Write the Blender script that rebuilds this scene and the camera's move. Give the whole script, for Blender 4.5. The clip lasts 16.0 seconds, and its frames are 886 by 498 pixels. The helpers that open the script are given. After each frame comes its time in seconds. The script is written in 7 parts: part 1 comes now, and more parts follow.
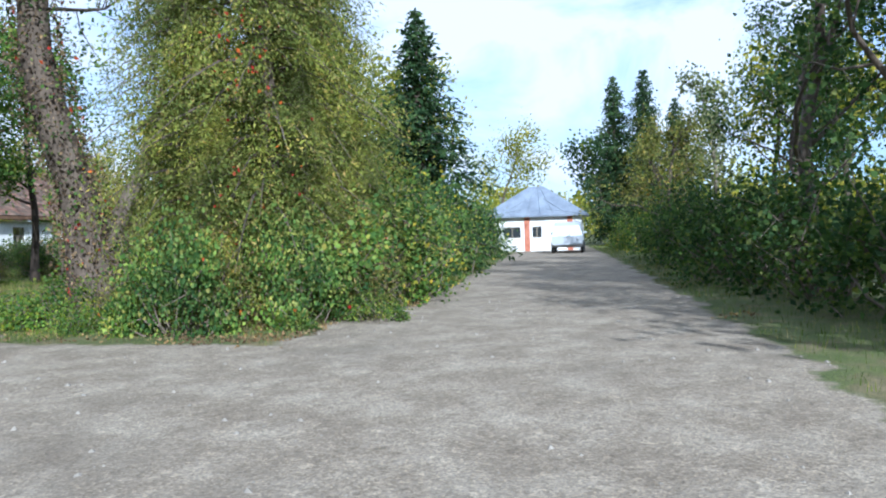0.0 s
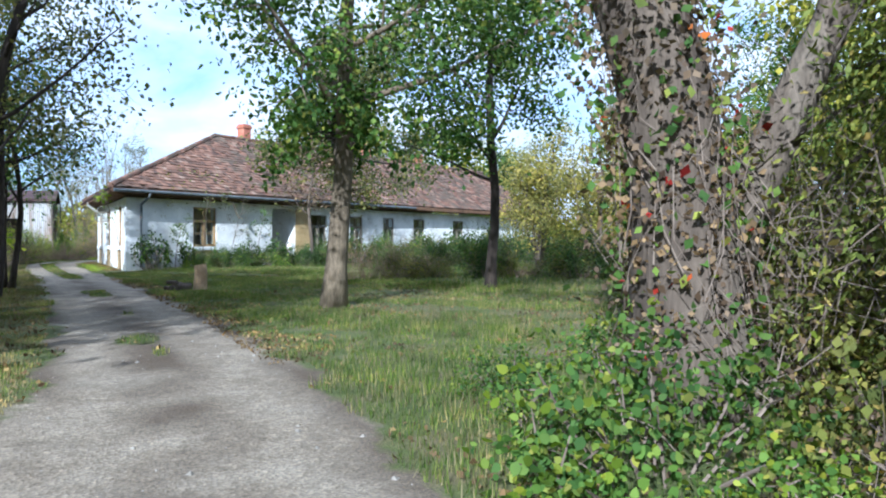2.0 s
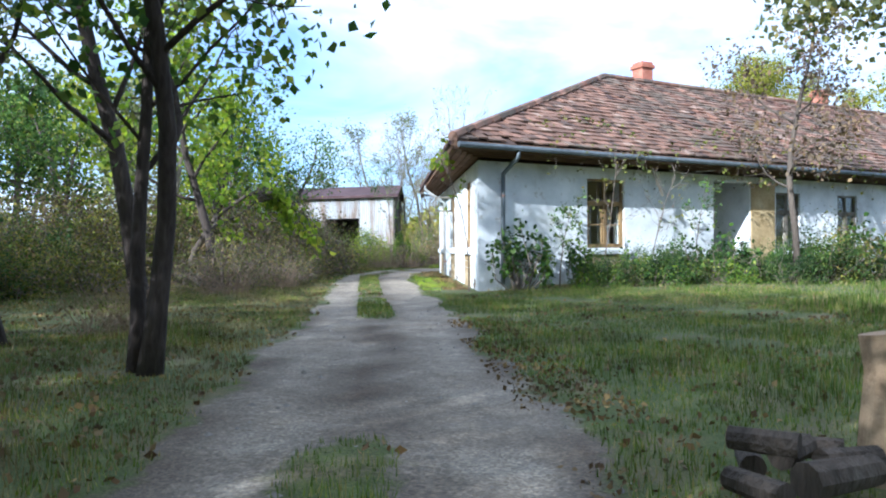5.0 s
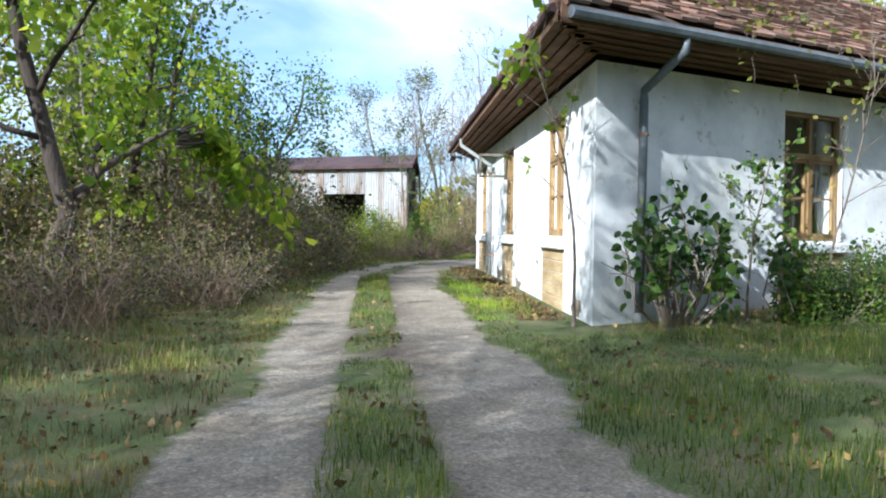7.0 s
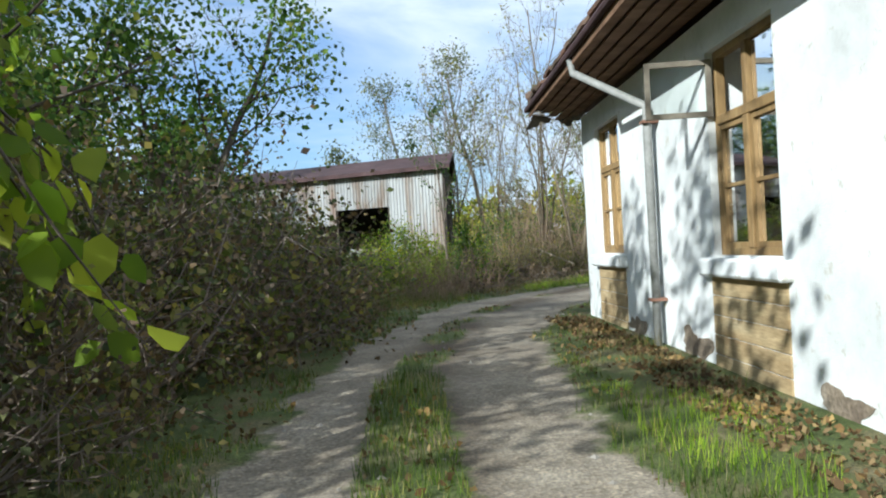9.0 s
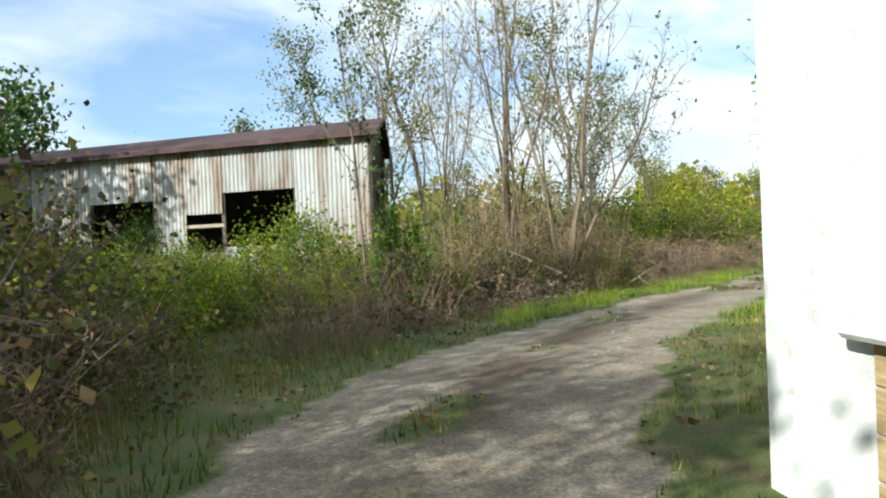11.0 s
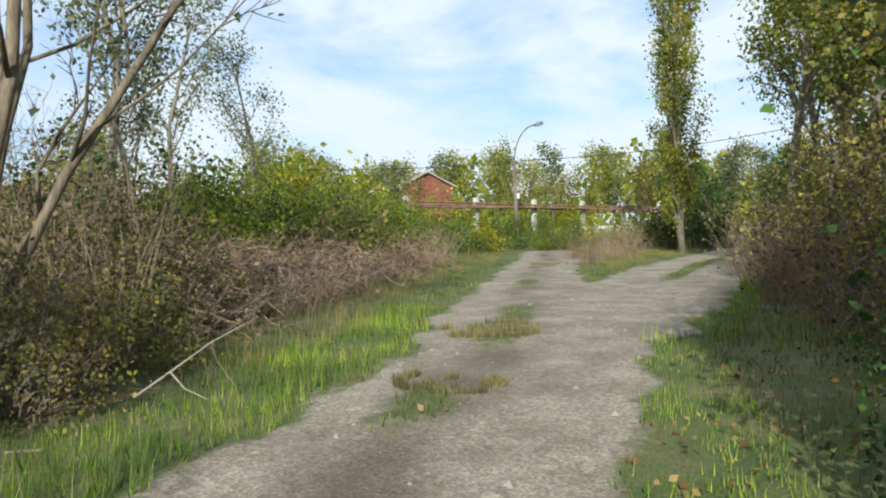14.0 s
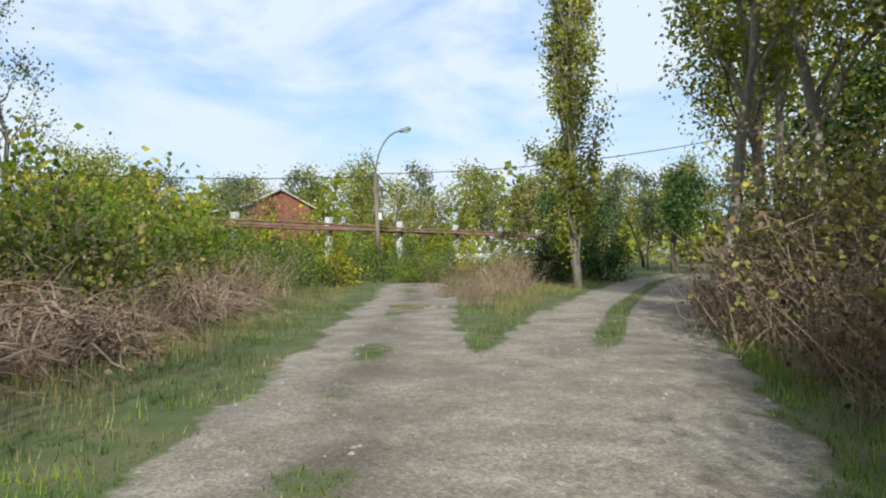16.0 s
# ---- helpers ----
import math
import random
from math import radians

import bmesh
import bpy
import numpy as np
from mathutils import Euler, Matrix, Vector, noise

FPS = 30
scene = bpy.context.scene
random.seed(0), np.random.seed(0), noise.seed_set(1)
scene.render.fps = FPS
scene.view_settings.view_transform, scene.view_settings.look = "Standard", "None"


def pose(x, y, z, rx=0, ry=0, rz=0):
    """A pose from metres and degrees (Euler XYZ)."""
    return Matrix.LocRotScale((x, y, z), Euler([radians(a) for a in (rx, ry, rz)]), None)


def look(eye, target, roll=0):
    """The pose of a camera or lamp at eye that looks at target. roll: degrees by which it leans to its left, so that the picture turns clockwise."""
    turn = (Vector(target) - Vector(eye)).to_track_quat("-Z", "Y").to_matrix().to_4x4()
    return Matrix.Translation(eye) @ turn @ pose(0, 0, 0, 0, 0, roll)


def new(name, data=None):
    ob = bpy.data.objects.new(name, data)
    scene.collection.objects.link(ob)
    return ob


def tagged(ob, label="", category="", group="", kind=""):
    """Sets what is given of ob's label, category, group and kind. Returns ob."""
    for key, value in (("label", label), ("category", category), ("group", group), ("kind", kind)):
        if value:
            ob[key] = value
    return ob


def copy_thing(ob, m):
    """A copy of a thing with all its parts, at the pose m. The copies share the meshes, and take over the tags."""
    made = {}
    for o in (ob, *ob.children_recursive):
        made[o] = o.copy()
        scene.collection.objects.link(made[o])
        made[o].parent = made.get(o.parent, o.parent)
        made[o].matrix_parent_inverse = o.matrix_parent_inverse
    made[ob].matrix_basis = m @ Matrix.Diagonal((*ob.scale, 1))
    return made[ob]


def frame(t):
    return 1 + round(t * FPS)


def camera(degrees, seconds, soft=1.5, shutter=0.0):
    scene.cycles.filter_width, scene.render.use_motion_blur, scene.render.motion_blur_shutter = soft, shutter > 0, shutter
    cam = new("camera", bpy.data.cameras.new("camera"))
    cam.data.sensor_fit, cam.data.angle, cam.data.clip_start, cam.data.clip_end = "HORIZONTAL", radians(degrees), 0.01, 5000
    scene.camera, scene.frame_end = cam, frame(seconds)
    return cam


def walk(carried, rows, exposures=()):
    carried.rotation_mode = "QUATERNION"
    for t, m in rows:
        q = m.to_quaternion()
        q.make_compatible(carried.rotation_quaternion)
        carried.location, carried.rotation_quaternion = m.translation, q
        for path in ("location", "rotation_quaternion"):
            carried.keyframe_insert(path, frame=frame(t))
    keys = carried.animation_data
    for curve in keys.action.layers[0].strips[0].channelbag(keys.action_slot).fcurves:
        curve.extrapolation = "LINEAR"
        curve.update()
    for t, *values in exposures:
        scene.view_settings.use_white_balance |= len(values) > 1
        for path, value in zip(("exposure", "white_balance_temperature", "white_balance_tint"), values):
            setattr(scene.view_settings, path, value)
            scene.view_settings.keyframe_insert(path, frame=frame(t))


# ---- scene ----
cam = camera(60.9, 16.0, 2.05, 0.0)
PATH = [
    (0.0, pose(-8.292, -41.445, 1.236, 88.85, 1.86, -59.56)),
    (0.5, pose(-6.736, -39.470, 1.162, 88.12, 2.10, -53.22)),
    (1.0, pose(-5.577, -37.226, 1.075, 87.22, 0.77, -46.40)),
    (1.5, pose(-4.799, -35.298, 1.085, 88.05, -0.94, -38.75)),
    (2.0, pose(-3.980, -32.921, 1.142, 89.59, -0.06, -29.71)),
    (2.5, pose(-3.376, -29.985, 1.195, 89.96, -1.20, -22.06)),
    (3.0, pose(-2.992, -27.267, 1.180, 89.31, -0.38, -15.93)),
    (3.5, pose(-2.641, -24.603, 1.110, 87.53, 0.12, -11.30)),
    (4.0, pose(-2.406, -22.069, 1.077, 88.56, 1.94, -6.97)),
    (4.2, pose(-2.340, -21.088, 1.052, 89.15, 1.78, -5.78)),
    (6.3, pose(-2.154, -11.243, 0.931, 90.33, -0.65, -4.62)),
    (6.5, pose(-2.164, -10.411, 0.969, 89.57, -0.20, -4.49)),
    (7.0, pose(-2.297, -8.401, 1.059, 88.70, -0.77, -3.97)),
    (7.5, pose(-2.348, -6.437, 1.090, 88.03, 2.84, -3.19)),
    (8.0, pose(-2.369, -4.053, 1.107, 88.39, 2.17, -1.92)),
    (8.5, pose(-2.404, -1.707, 1.125, 88.72, 2.62, -1.64)),
    (9.0, pose(-2.468, 0.593, 1.196, 89.96, 2.98, -1.68)),
    (9.2, pose(-2.489, 1.486, 1.206, 89.42, 2.80, -1.72)),
    (11.3, pose(-1.560, 9.650, 1.248, 89.40, 1.90, -8.15)),
    (11.5, pose(-1.427, 10.383, 1.242, 88.39, 1.52, -9.79)),
    (12.0, pose(-0.938, 12.106, 1.200, 87.06, 1.40, -12.95)),
    (12.5, pose(-0.362, 13.821, 1.215, 88.54, -1.18, -17.80)),
    (13.0, pose(0.473, 15.448, 1.245, 89.02, 0.67, -23.41)),
    (13.5, pose(1.362, 16.952, 1.205, 88.42, -0.36, -29.18)),
    (14.0, pose(2.367, 18.305, 1.204, 88.32, 0.72, -34.84)),
    (14.5, pose(3.378, 19.531, 1.208, 89.17, 0.41, -39.54)),
    (15.0, pose(4.484, 20.706, 1.215, 89.30, 0.43, -42.90)),
    (15.5, pose(5.615, 21.821, 1.255, 90.47, -0.61, -44.25)),
    (16.0, pose(6.739, 22.882, 1.215, 90.25, 0.05, -44.64)),
]
walk(cam, PATH, [(0.0, 0.78, 5000, 8), (4.0, 1.25, 4900, 9), (8.0, 0.92, 5400, 8), (9.2, 0.55, 5500, 2), (11.3, 0.80, 5950, 1), (13.0, 0.62, 5850, 2), (16.0, 0.42, 5600, 5)])

# ------------------------------------------------------------------ daylight
SUN_DIR = Vector((-0.70, -0.71, 0.53)).normalized()
world = bpy.data.worlds.new("sky")
scene.world = world
world.use_nodes = True
wn, wl = world.node_tree.nodes, world.node_tree.links
sky = wn.new("ShaderNodeTexSky")
sky.sky_type = "NISHITA"
sky.sun_disc = False
sky.sun_elevation = math.asin(SUN_DIR.z)
sky.sun_rotation = math.atan2(SUN_DIR.x, SUN_DIR.y)
sky.air_density, sky.dust_density, sky.ozone_density = 1.0, 1.5, 1.2
tc = wn.new("ShaderNodeTexCoord")
mp = wn.new("ShaderNodeMapping")
mp.inputs["Scale"].default_value = (1.0, 2.2, 3.4)
mp.inputs["Rotation"].default_value = (0.2, 0.1, 0.9)
cloud = wn.new("ShaderNodeTexNoise")
cloud.inputs["Scale"].default_value = 1.7
cloud.inputs["Detail"].default_value = 7.0
cloud.inputs["Roughness"].default_value = 0.55
cloud.inputs["Distortion"].default_value = 0.6
cr = wn.new("ShaderNodeValToRGB")
cr.color_ramp.elements[0].position = 0.375
cr.color_ramp.elements[0].color = (0.22, 0.22, 0.22, 1)
cr.color_ramp.elements[1].position = 0.55
mixc = wn.new("ShaderNodeMixRGB")
mixc.inputs["Color2"].default_value = (12.6, 12.8, 13.1, 1)
wl.new(tc.outputs["Generated"], mp.inputs["Vector"])
wl.new(mp.outputs["Vector"], cloud.inputs["Vector"])
wl.new(cloud.outputs["Fac"], cr.inputs["Fac"])
wl.new(cr.outputs["Color"], mixc.inputs["Fac"])
clear = wn.new("ShaderNodeMixRGB")
clear.blend_type = "MULTIPLY"
clear.inputs["Fac"].default_value = 1.0
clear.inputs["Color2"].default_value = (1.35, 1.75, 2.2, 1)
wl.new(sky.outputs["Color"], clear.inputs["Color1"])
wl.new(clear.outputs["Color"], mixc.inputs["Color1"])
wl.new(mixc.outputs["Color"], wn["Background"].inputs["Color"])
wn["Background"].inputs["Strength"].default_value = 0.052
sun_data = bpy.data.lights.new("sun", "SUN")
sun_data.energy, sun_data.angle, sun_data.color = 5.0, radians(0.55), (1.0, 0.92, 0.80)
sun = new("sun", sun_data)
sun.matrix_world = look((-70, -71, 53), (0, 0, 0))

# ------------------------------------------------------------------ materials
def mat_base(name, rough=0.9):
    m = bpy.data.materials.new(name)
    m.use_nodes = True
    n, l = m.node_tree.nodes, m.node_tree.links
    b = n["Principled BSDF"]
    b.inputs["Roughness"].default_value = rough
    b.inputs["Specular IOR Level"].default_value = 0.3
    return m, n, l, b


def ramp(n, cols):
    r = n.new("ShaderNodeValToRGB")
    e = r.color_ramp.elements
    while len(e) < len(cols):
        e.new(0.5)
    for i, (p, c) in enumerate(cols):
        e[i].position, e[i].color = p, (*c, 1)
    return r


def noise_tex(n, l, scale, detail=5, rough=0.6, stretch=None):
    t = n.new("ShaderNodeTexNoise")
    t.inputs["Scale"].default_value, t.inputs["Detail"].default_value = scale, detail
    t.inputs["Roughness"].default_value = rough
    c = n.new("ShaderNodeTexCoord")
    if stretch:
        mpn = n.new("ShaderNodeMapping")
        mpn.inputs["Scale"].default_value = stretch
        l.new(c.outputs["Object"], mpn.inputs["Vector"])
        l.new(mpn.outputs["Vector"], t.inputs["Vector"])
    else:
        l.new(c.outputs["Object"], t.inputs["Vector"])
    return t


def mixed(n, l, fac, a, b, kind="MIX"):
    x = n.new("ShaderNodeMixRGB")
    x.blend_type = kind
    for key, v in (("Fac", fac), ("Color1", a), ("Color2", b)):
        if isinstance(v, (int, float)):
            x.inputs[key].default_value = v
        elif isinstance(v, tuple):
            x.inputs[key].default_value = (*v, 1)
        else:
            l.new(v, x.inputs[key])
    return x.outputs["Color"]


def bump(n, l, height, b, strength=0.4, dist=0.02):
    k = n.new("ShaderNodeBump")
    k.inputs["Strength"].default_value, k.inputs["Distance"].default_value = strength, dist
    l.new(height, k.inputs["Height"])
    l.new(k.outputs["Normal"], b.inputs["Normal"])


def two_scale(name, cols, big=0.6, small=14.0, rough=0.9, bump_s=0.4, dist=0.02, stretch=None, metal=0.0, grain=0.35, vary=0.0):
    """A worn surface: a colour ramp over a large noise, multiplied by a fine grain, with relief."""
    m, n, l, b = mat_base(name, rough)
    b.inputs["Metallic"].default_value = metal
    t1 = noise_tex(n, l, big, 6, 0.62, stretch)
    t2 = noise_tex(n, l, small, 4, 0.6, stretch)
    r1 = ramp(n, cols)
    l.new(t1.outputs["Fac"], r1.inputs["Fac"])
    r2 = ramp(n, [(0.3, (0.45, 0.45, 0.45)), (0.7, (1.25, 1.25, 1.25))])
    l.new(t2.outputs["Fac"], r2.inputs["Fac"])
    c = mixed(n, l, grain, r1.outputs["Color"], mixed(n, l, 1.0, r1.outputs["Color"], r2.outputs["Color"], "MULTIPLY"))
    if vary:
        o = n.new("ShaderNodeObjectInfo")
        r3 = ramp(n, [(0.0, (1 - vary, 1 - vary, 1 - vary)), (1.0, (1 + 0.4 * vary, 1 + 0.4 * vary, 1 + 0.4 * vary))])
        l.new(o.outputs["Random"], r3.inputs["Fac"])
        c = mixed(n, l, 1.0, c, r3.outputs["Color"], "MULTIPLY")
    l.new(c, b.inputs["Base Color"])
    bump(n, l, t2.outputs["Fac"], b, bump_s, dist)
    return m


def leaf_mat(name, cols, trans=0.35, rough=0.55):
    """Leaves: colour by leaf, with broad patches of painted shade and sun; part of the light goes through them."""
    m, n, l, b = mat_base(name, rough + 0.08)
    b.inputs["Specular IOR Level"].default_value = 0.14
    g = n.new("ShaderNodeNewGeometry")
    r = ramp(n, [(p, tuple(0.76 * q for q in c)) for p, c in cols])
    l.new(g.outputs["Random Per Island"], r.inputs["Fac"])
    t = n.new("ShaderNodeBsdfTranslucent")
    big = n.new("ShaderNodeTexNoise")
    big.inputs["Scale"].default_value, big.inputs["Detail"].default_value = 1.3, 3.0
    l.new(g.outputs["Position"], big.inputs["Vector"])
    # tone varies by place; cool dark hollows and warm sunlit tufts are painted in
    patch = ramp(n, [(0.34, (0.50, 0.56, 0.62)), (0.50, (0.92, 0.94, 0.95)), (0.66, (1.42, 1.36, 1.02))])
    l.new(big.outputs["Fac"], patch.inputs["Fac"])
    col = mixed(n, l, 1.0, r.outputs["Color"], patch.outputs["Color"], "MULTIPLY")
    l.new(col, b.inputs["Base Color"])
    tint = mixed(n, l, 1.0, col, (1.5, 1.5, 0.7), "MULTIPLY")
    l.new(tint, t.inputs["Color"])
    x = n.new("ShaderNodeMixShader")
    x.inputs["Fac"].default_value = 0.8 * trans
    l.new(b.outputs["BSDF"], x.inputs[1])
    l.new(t.outputs["BSDF"], x.inputs[2])
    l.new(x.outputs["Shader"], n["Material Output"].inputs["Surface"])
    return m


M = {}
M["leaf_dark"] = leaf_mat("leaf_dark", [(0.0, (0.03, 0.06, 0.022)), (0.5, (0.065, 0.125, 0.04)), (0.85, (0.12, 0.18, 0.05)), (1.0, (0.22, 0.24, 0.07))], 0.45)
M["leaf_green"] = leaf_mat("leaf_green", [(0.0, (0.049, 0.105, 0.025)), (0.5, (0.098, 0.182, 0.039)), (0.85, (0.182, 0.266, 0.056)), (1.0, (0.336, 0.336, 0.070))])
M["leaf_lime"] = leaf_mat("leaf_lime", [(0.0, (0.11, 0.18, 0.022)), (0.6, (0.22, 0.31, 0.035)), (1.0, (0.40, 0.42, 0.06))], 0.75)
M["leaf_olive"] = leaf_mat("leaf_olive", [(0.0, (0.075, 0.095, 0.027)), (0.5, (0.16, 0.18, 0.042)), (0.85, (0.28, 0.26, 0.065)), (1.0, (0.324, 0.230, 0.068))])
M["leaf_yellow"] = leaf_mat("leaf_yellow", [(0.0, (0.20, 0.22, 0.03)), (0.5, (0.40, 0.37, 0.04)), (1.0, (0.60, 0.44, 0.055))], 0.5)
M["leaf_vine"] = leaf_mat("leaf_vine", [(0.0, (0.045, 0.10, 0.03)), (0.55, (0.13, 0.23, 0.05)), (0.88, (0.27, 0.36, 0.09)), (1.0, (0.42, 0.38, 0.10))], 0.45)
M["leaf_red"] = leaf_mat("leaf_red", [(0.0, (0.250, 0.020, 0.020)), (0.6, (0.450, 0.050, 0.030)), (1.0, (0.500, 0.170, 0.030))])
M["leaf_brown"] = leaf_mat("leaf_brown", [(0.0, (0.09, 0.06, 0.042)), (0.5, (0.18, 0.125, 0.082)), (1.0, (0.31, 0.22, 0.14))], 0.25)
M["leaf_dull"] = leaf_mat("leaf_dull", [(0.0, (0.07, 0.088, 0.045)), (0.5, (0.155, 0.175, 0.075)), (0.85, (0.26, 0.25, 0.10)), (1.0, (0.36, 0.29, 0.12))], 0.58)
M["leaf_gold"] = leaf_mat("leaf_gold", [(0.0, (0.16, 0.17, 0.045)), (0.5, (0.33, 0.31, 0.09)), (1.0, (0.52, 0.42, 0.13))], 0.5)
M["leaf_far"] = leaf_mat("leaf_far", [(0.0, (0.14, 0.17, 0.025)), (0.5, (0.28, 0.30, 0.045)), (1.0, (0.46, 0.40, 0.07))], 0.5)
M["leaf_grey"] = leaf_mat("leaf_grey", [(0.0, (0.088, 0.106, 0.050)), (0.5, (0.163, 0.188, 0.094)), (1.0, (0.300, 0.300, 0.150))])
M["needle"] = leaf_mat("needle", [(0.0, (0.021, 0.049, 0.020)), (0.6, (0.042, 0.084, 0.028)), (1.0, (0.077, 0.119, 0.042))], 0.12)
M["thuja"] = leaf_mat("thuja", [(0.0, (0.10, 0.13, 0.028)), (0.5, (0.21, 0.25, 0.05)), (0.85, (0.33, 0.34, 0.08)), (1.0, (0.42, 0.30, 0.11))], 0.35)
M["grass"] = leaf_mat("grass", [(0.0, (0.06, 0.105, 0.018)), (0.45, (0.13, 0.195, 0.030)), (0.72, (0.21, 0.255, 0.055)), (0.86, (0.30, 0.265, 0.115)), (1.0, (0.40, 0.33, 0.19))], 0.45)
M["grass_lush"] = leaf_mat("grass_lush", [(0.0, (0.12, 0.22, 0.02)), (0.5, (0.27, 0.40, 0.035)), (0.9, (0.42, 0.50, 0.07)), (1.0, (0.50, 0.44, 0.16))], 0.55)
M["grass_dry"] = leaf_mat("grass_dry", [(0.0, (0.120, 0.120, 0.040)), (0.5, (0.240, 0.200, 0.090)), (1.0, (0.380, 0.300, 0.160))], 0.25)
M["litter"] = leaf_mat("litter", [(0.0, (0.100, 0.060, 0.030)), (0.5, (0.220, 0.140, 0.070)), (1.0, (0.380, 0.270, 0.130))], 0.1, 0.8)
M["bark"] = two_scale("bark", [(0.3, (0.055, 0.042, 0.032)), (0.55, (0.12, 0.095, 0.072)), (0.75, (0.21, 0.18, 0.14))], 1.3, 22, 0.95, 0.9, 0.03, (1, 1, 0.22), grain=0.7)
M["bark_light"] = two_scale("bark_light", [(0.3, (0.15, 0.125, 0.09)), (0.6, (0.27, 0.235, 0.18)), (0.8, (0.38, 0.34, 0.27))], 1.3, 18, 0.9, 0.7, 0.02, (1, 1, 0.3), grain=0.6)
M["bark_dark"] = two_scale("bark_dark", [(0.3, (0.028, 0.022, 0.018)), (0.55, (0.065, 0.05, 0.04)), (0.78, (0.13, 0.105, 0.08))], 1.6, 26, 0.95, 0.9, 0.03, (1, 1, 0.25), grain=0.7)
M["bark_mid"] = two_scale("bark_mid", [(0.3, (0.09, 0.07, 0.048)), (0.55, (0.19, 0.150, 0.10)), (0.8, (0.32, 0.26, 0.175))], 1.5, 24, 0.92, 0.8, 0.02, (1, 1, 0.3), grain=0.7)
M["cut_wood"] = two_scale("cut_wood", [(0.3, (0.24, 0.16, 0.09)), (0.7, (0.42, 0.31, 0.19))], 3, 40, 0.85, 0.3)
M["twig"] = two_scale("twig", [(0.3, (0.10, 0.075, 0.058)), (0.7, (0.23, 0.185, 0.145))], 2, 20, 0.9, 0.3)
M["stalk"] = two_scale("stalk", [(0.3, (0.15, 0.095, 0.060)), (0.7, (0.36, 0.265, 0.175))], 2, 20, 0.95, 0.3)
M["dead_wood"] = two_scale("dead_wood", [(0.3, (0.22, 0.185, 0.14)), (0.7, (0.42, 0.37, 0.29))], 2, 30, 0.9, 0.4)


def ground_material():
    """Soil and short grass; gravel where the attribute 'gravel' is one."""
    m, n, l, b = mat_base("ground", 0.97)
    att = n.new("ShaderNodeAttribute")
    att.attribute_name = "gravel"
    worn = n.new("ShaderNodeAttribute")
    worn.attribute_name = "worn"
    t1, t2, t3, t4 = noise_tex(n, l, 0.45, 6), noise_tex(n, l, 6, 6), noise_tex(n, l, 60, 4, 0.7), noise_tex(n, l, 1.7, 5, 0.65)
    soil = ramp(n, [(0.30, (0.055, 0.075, 0.022)), (0.47, (0.085, 0.105, 0.032)), (0.60, (0.12, 0.11, 0.052)), (0.74, (0.20, 0.165, 0.10))])
    l.new(t4.outputs["Fac"], soil.inputs["Fac"])
    speck = ramp(n, [(0.30, (0.35, 0.35, 0.35)), (0.50, (0.95, 0.95, 0.92)), (0.70, (1.9, 1.75, 1.4))])
    l.new(t3.outputs["Fac"], speck.inputs["Fac"])
    soil_c = mixed(n, l, 0.85, soil.outputs["Color"], mixed(n, l, 1.0, soil.outputs["Color"], speck.outputs["Color"], "MULTIPLY"))
    grav = ramp(n, [(0.30, (0.185, 0.153, 0.117)), (0.48, (0.245, 0.208, 0.163)), (0.66, (0.320, 0.280, 0.226))])
    l.new(t4.outputs["Fac"], grav.inputs["Fac"])
    vor = n.new("ShaderNodeTexVoronoi")
    vor.inputs["Scale"].default_value = 52
    c = n.new("ShaderNodeTexCoord")
    l.new(c.outputs["Object"], vor.inputs["Vector"])
    peb = ramp(n, [(0.0, (0.55, 0.53, 0.50)), (0.6, (1.0, 1.0, 1.0)), (1.0, (1.5, 1.48, 1.42))])
    l.new(vor.outputs["Color"], peb.inputs["Fac"])
    grav_c = mixed(n, l, 0.8, grav.outputs["Color"], mixed(n, l, 1.0, grav.outputs["Color"], peb.outputs["Color"], "MULTIPLY"))
    grav_c = mixed(n, l, 0.5, grav_c, mixed(n, l, 1.0, grav_c, speck.outputs["Color"], "MULTIPLY"))
    rough = n.new("ShaderNodeTexVoronoi")
    rough.inputs["Scale"].default_value = 17
    l.new(c.outputs["Object"], rough.inputs["Vector"])
    chips = ramp(n, [(0.0, (0.50, 0.49, 0.47)), (0.25, (0.88, 0.87, 0.86)), (0.8, (1.05, 1.05, 1.04)), (1.0, (1.7, 1.68, 1.62))])
    l.new(rough.outputs["Color"], chips.inputs["Fac"])
    grav_c = mixed(n, l, 0.55, grav_c, mixed(n, l, 1.0, grav_c, chips.outputs["Color"], "MULTIPLY"))
    damp = ramp(n, [(0.52, (0, 0, 0)), (0.70, (0.5, 0.5, 0.5))])
    l.new(t1.outputs["Fac"], damp.inputs["Fac"])
    grav_c = mixed(n, l, damp.outputs["Color"], grav_c, (0.13, 0.11, 0.085))
    dirt = mixed(n, l, worn.outputs["Fac"], grav_c, mixed(n, l, 1.0, speck.outputs["Color"], (0.072, 0.052, 0.036), "MULTIPLY"))
    e = n.new("ShaderNodeMath")
    e.operation = "ADD"
    l.new(att.outputs["Fac"], e.inputs[0])
    k = n.new("ShaderNodeMath")
    k.operation = "MULTIPLY_ADD"
    k.inputs[1].default_value, k.inputs[2].default_value = 0.9, -0.45
    l.new(t2.outputs["Fac"], k.inputs[0])
    l.new(k.outputs["Value"], e.inputs[1])
    r = ramp(n, [(0.38, (0, 0, 0)), (0.62, (1, 1, 1))])
    l.new(e.outputs["Value"], r.inputs["Fac"])
    l.new(mixed(n, l, r.outputs["Color"], soil_c, dirt), b.inputs["Base Color"])
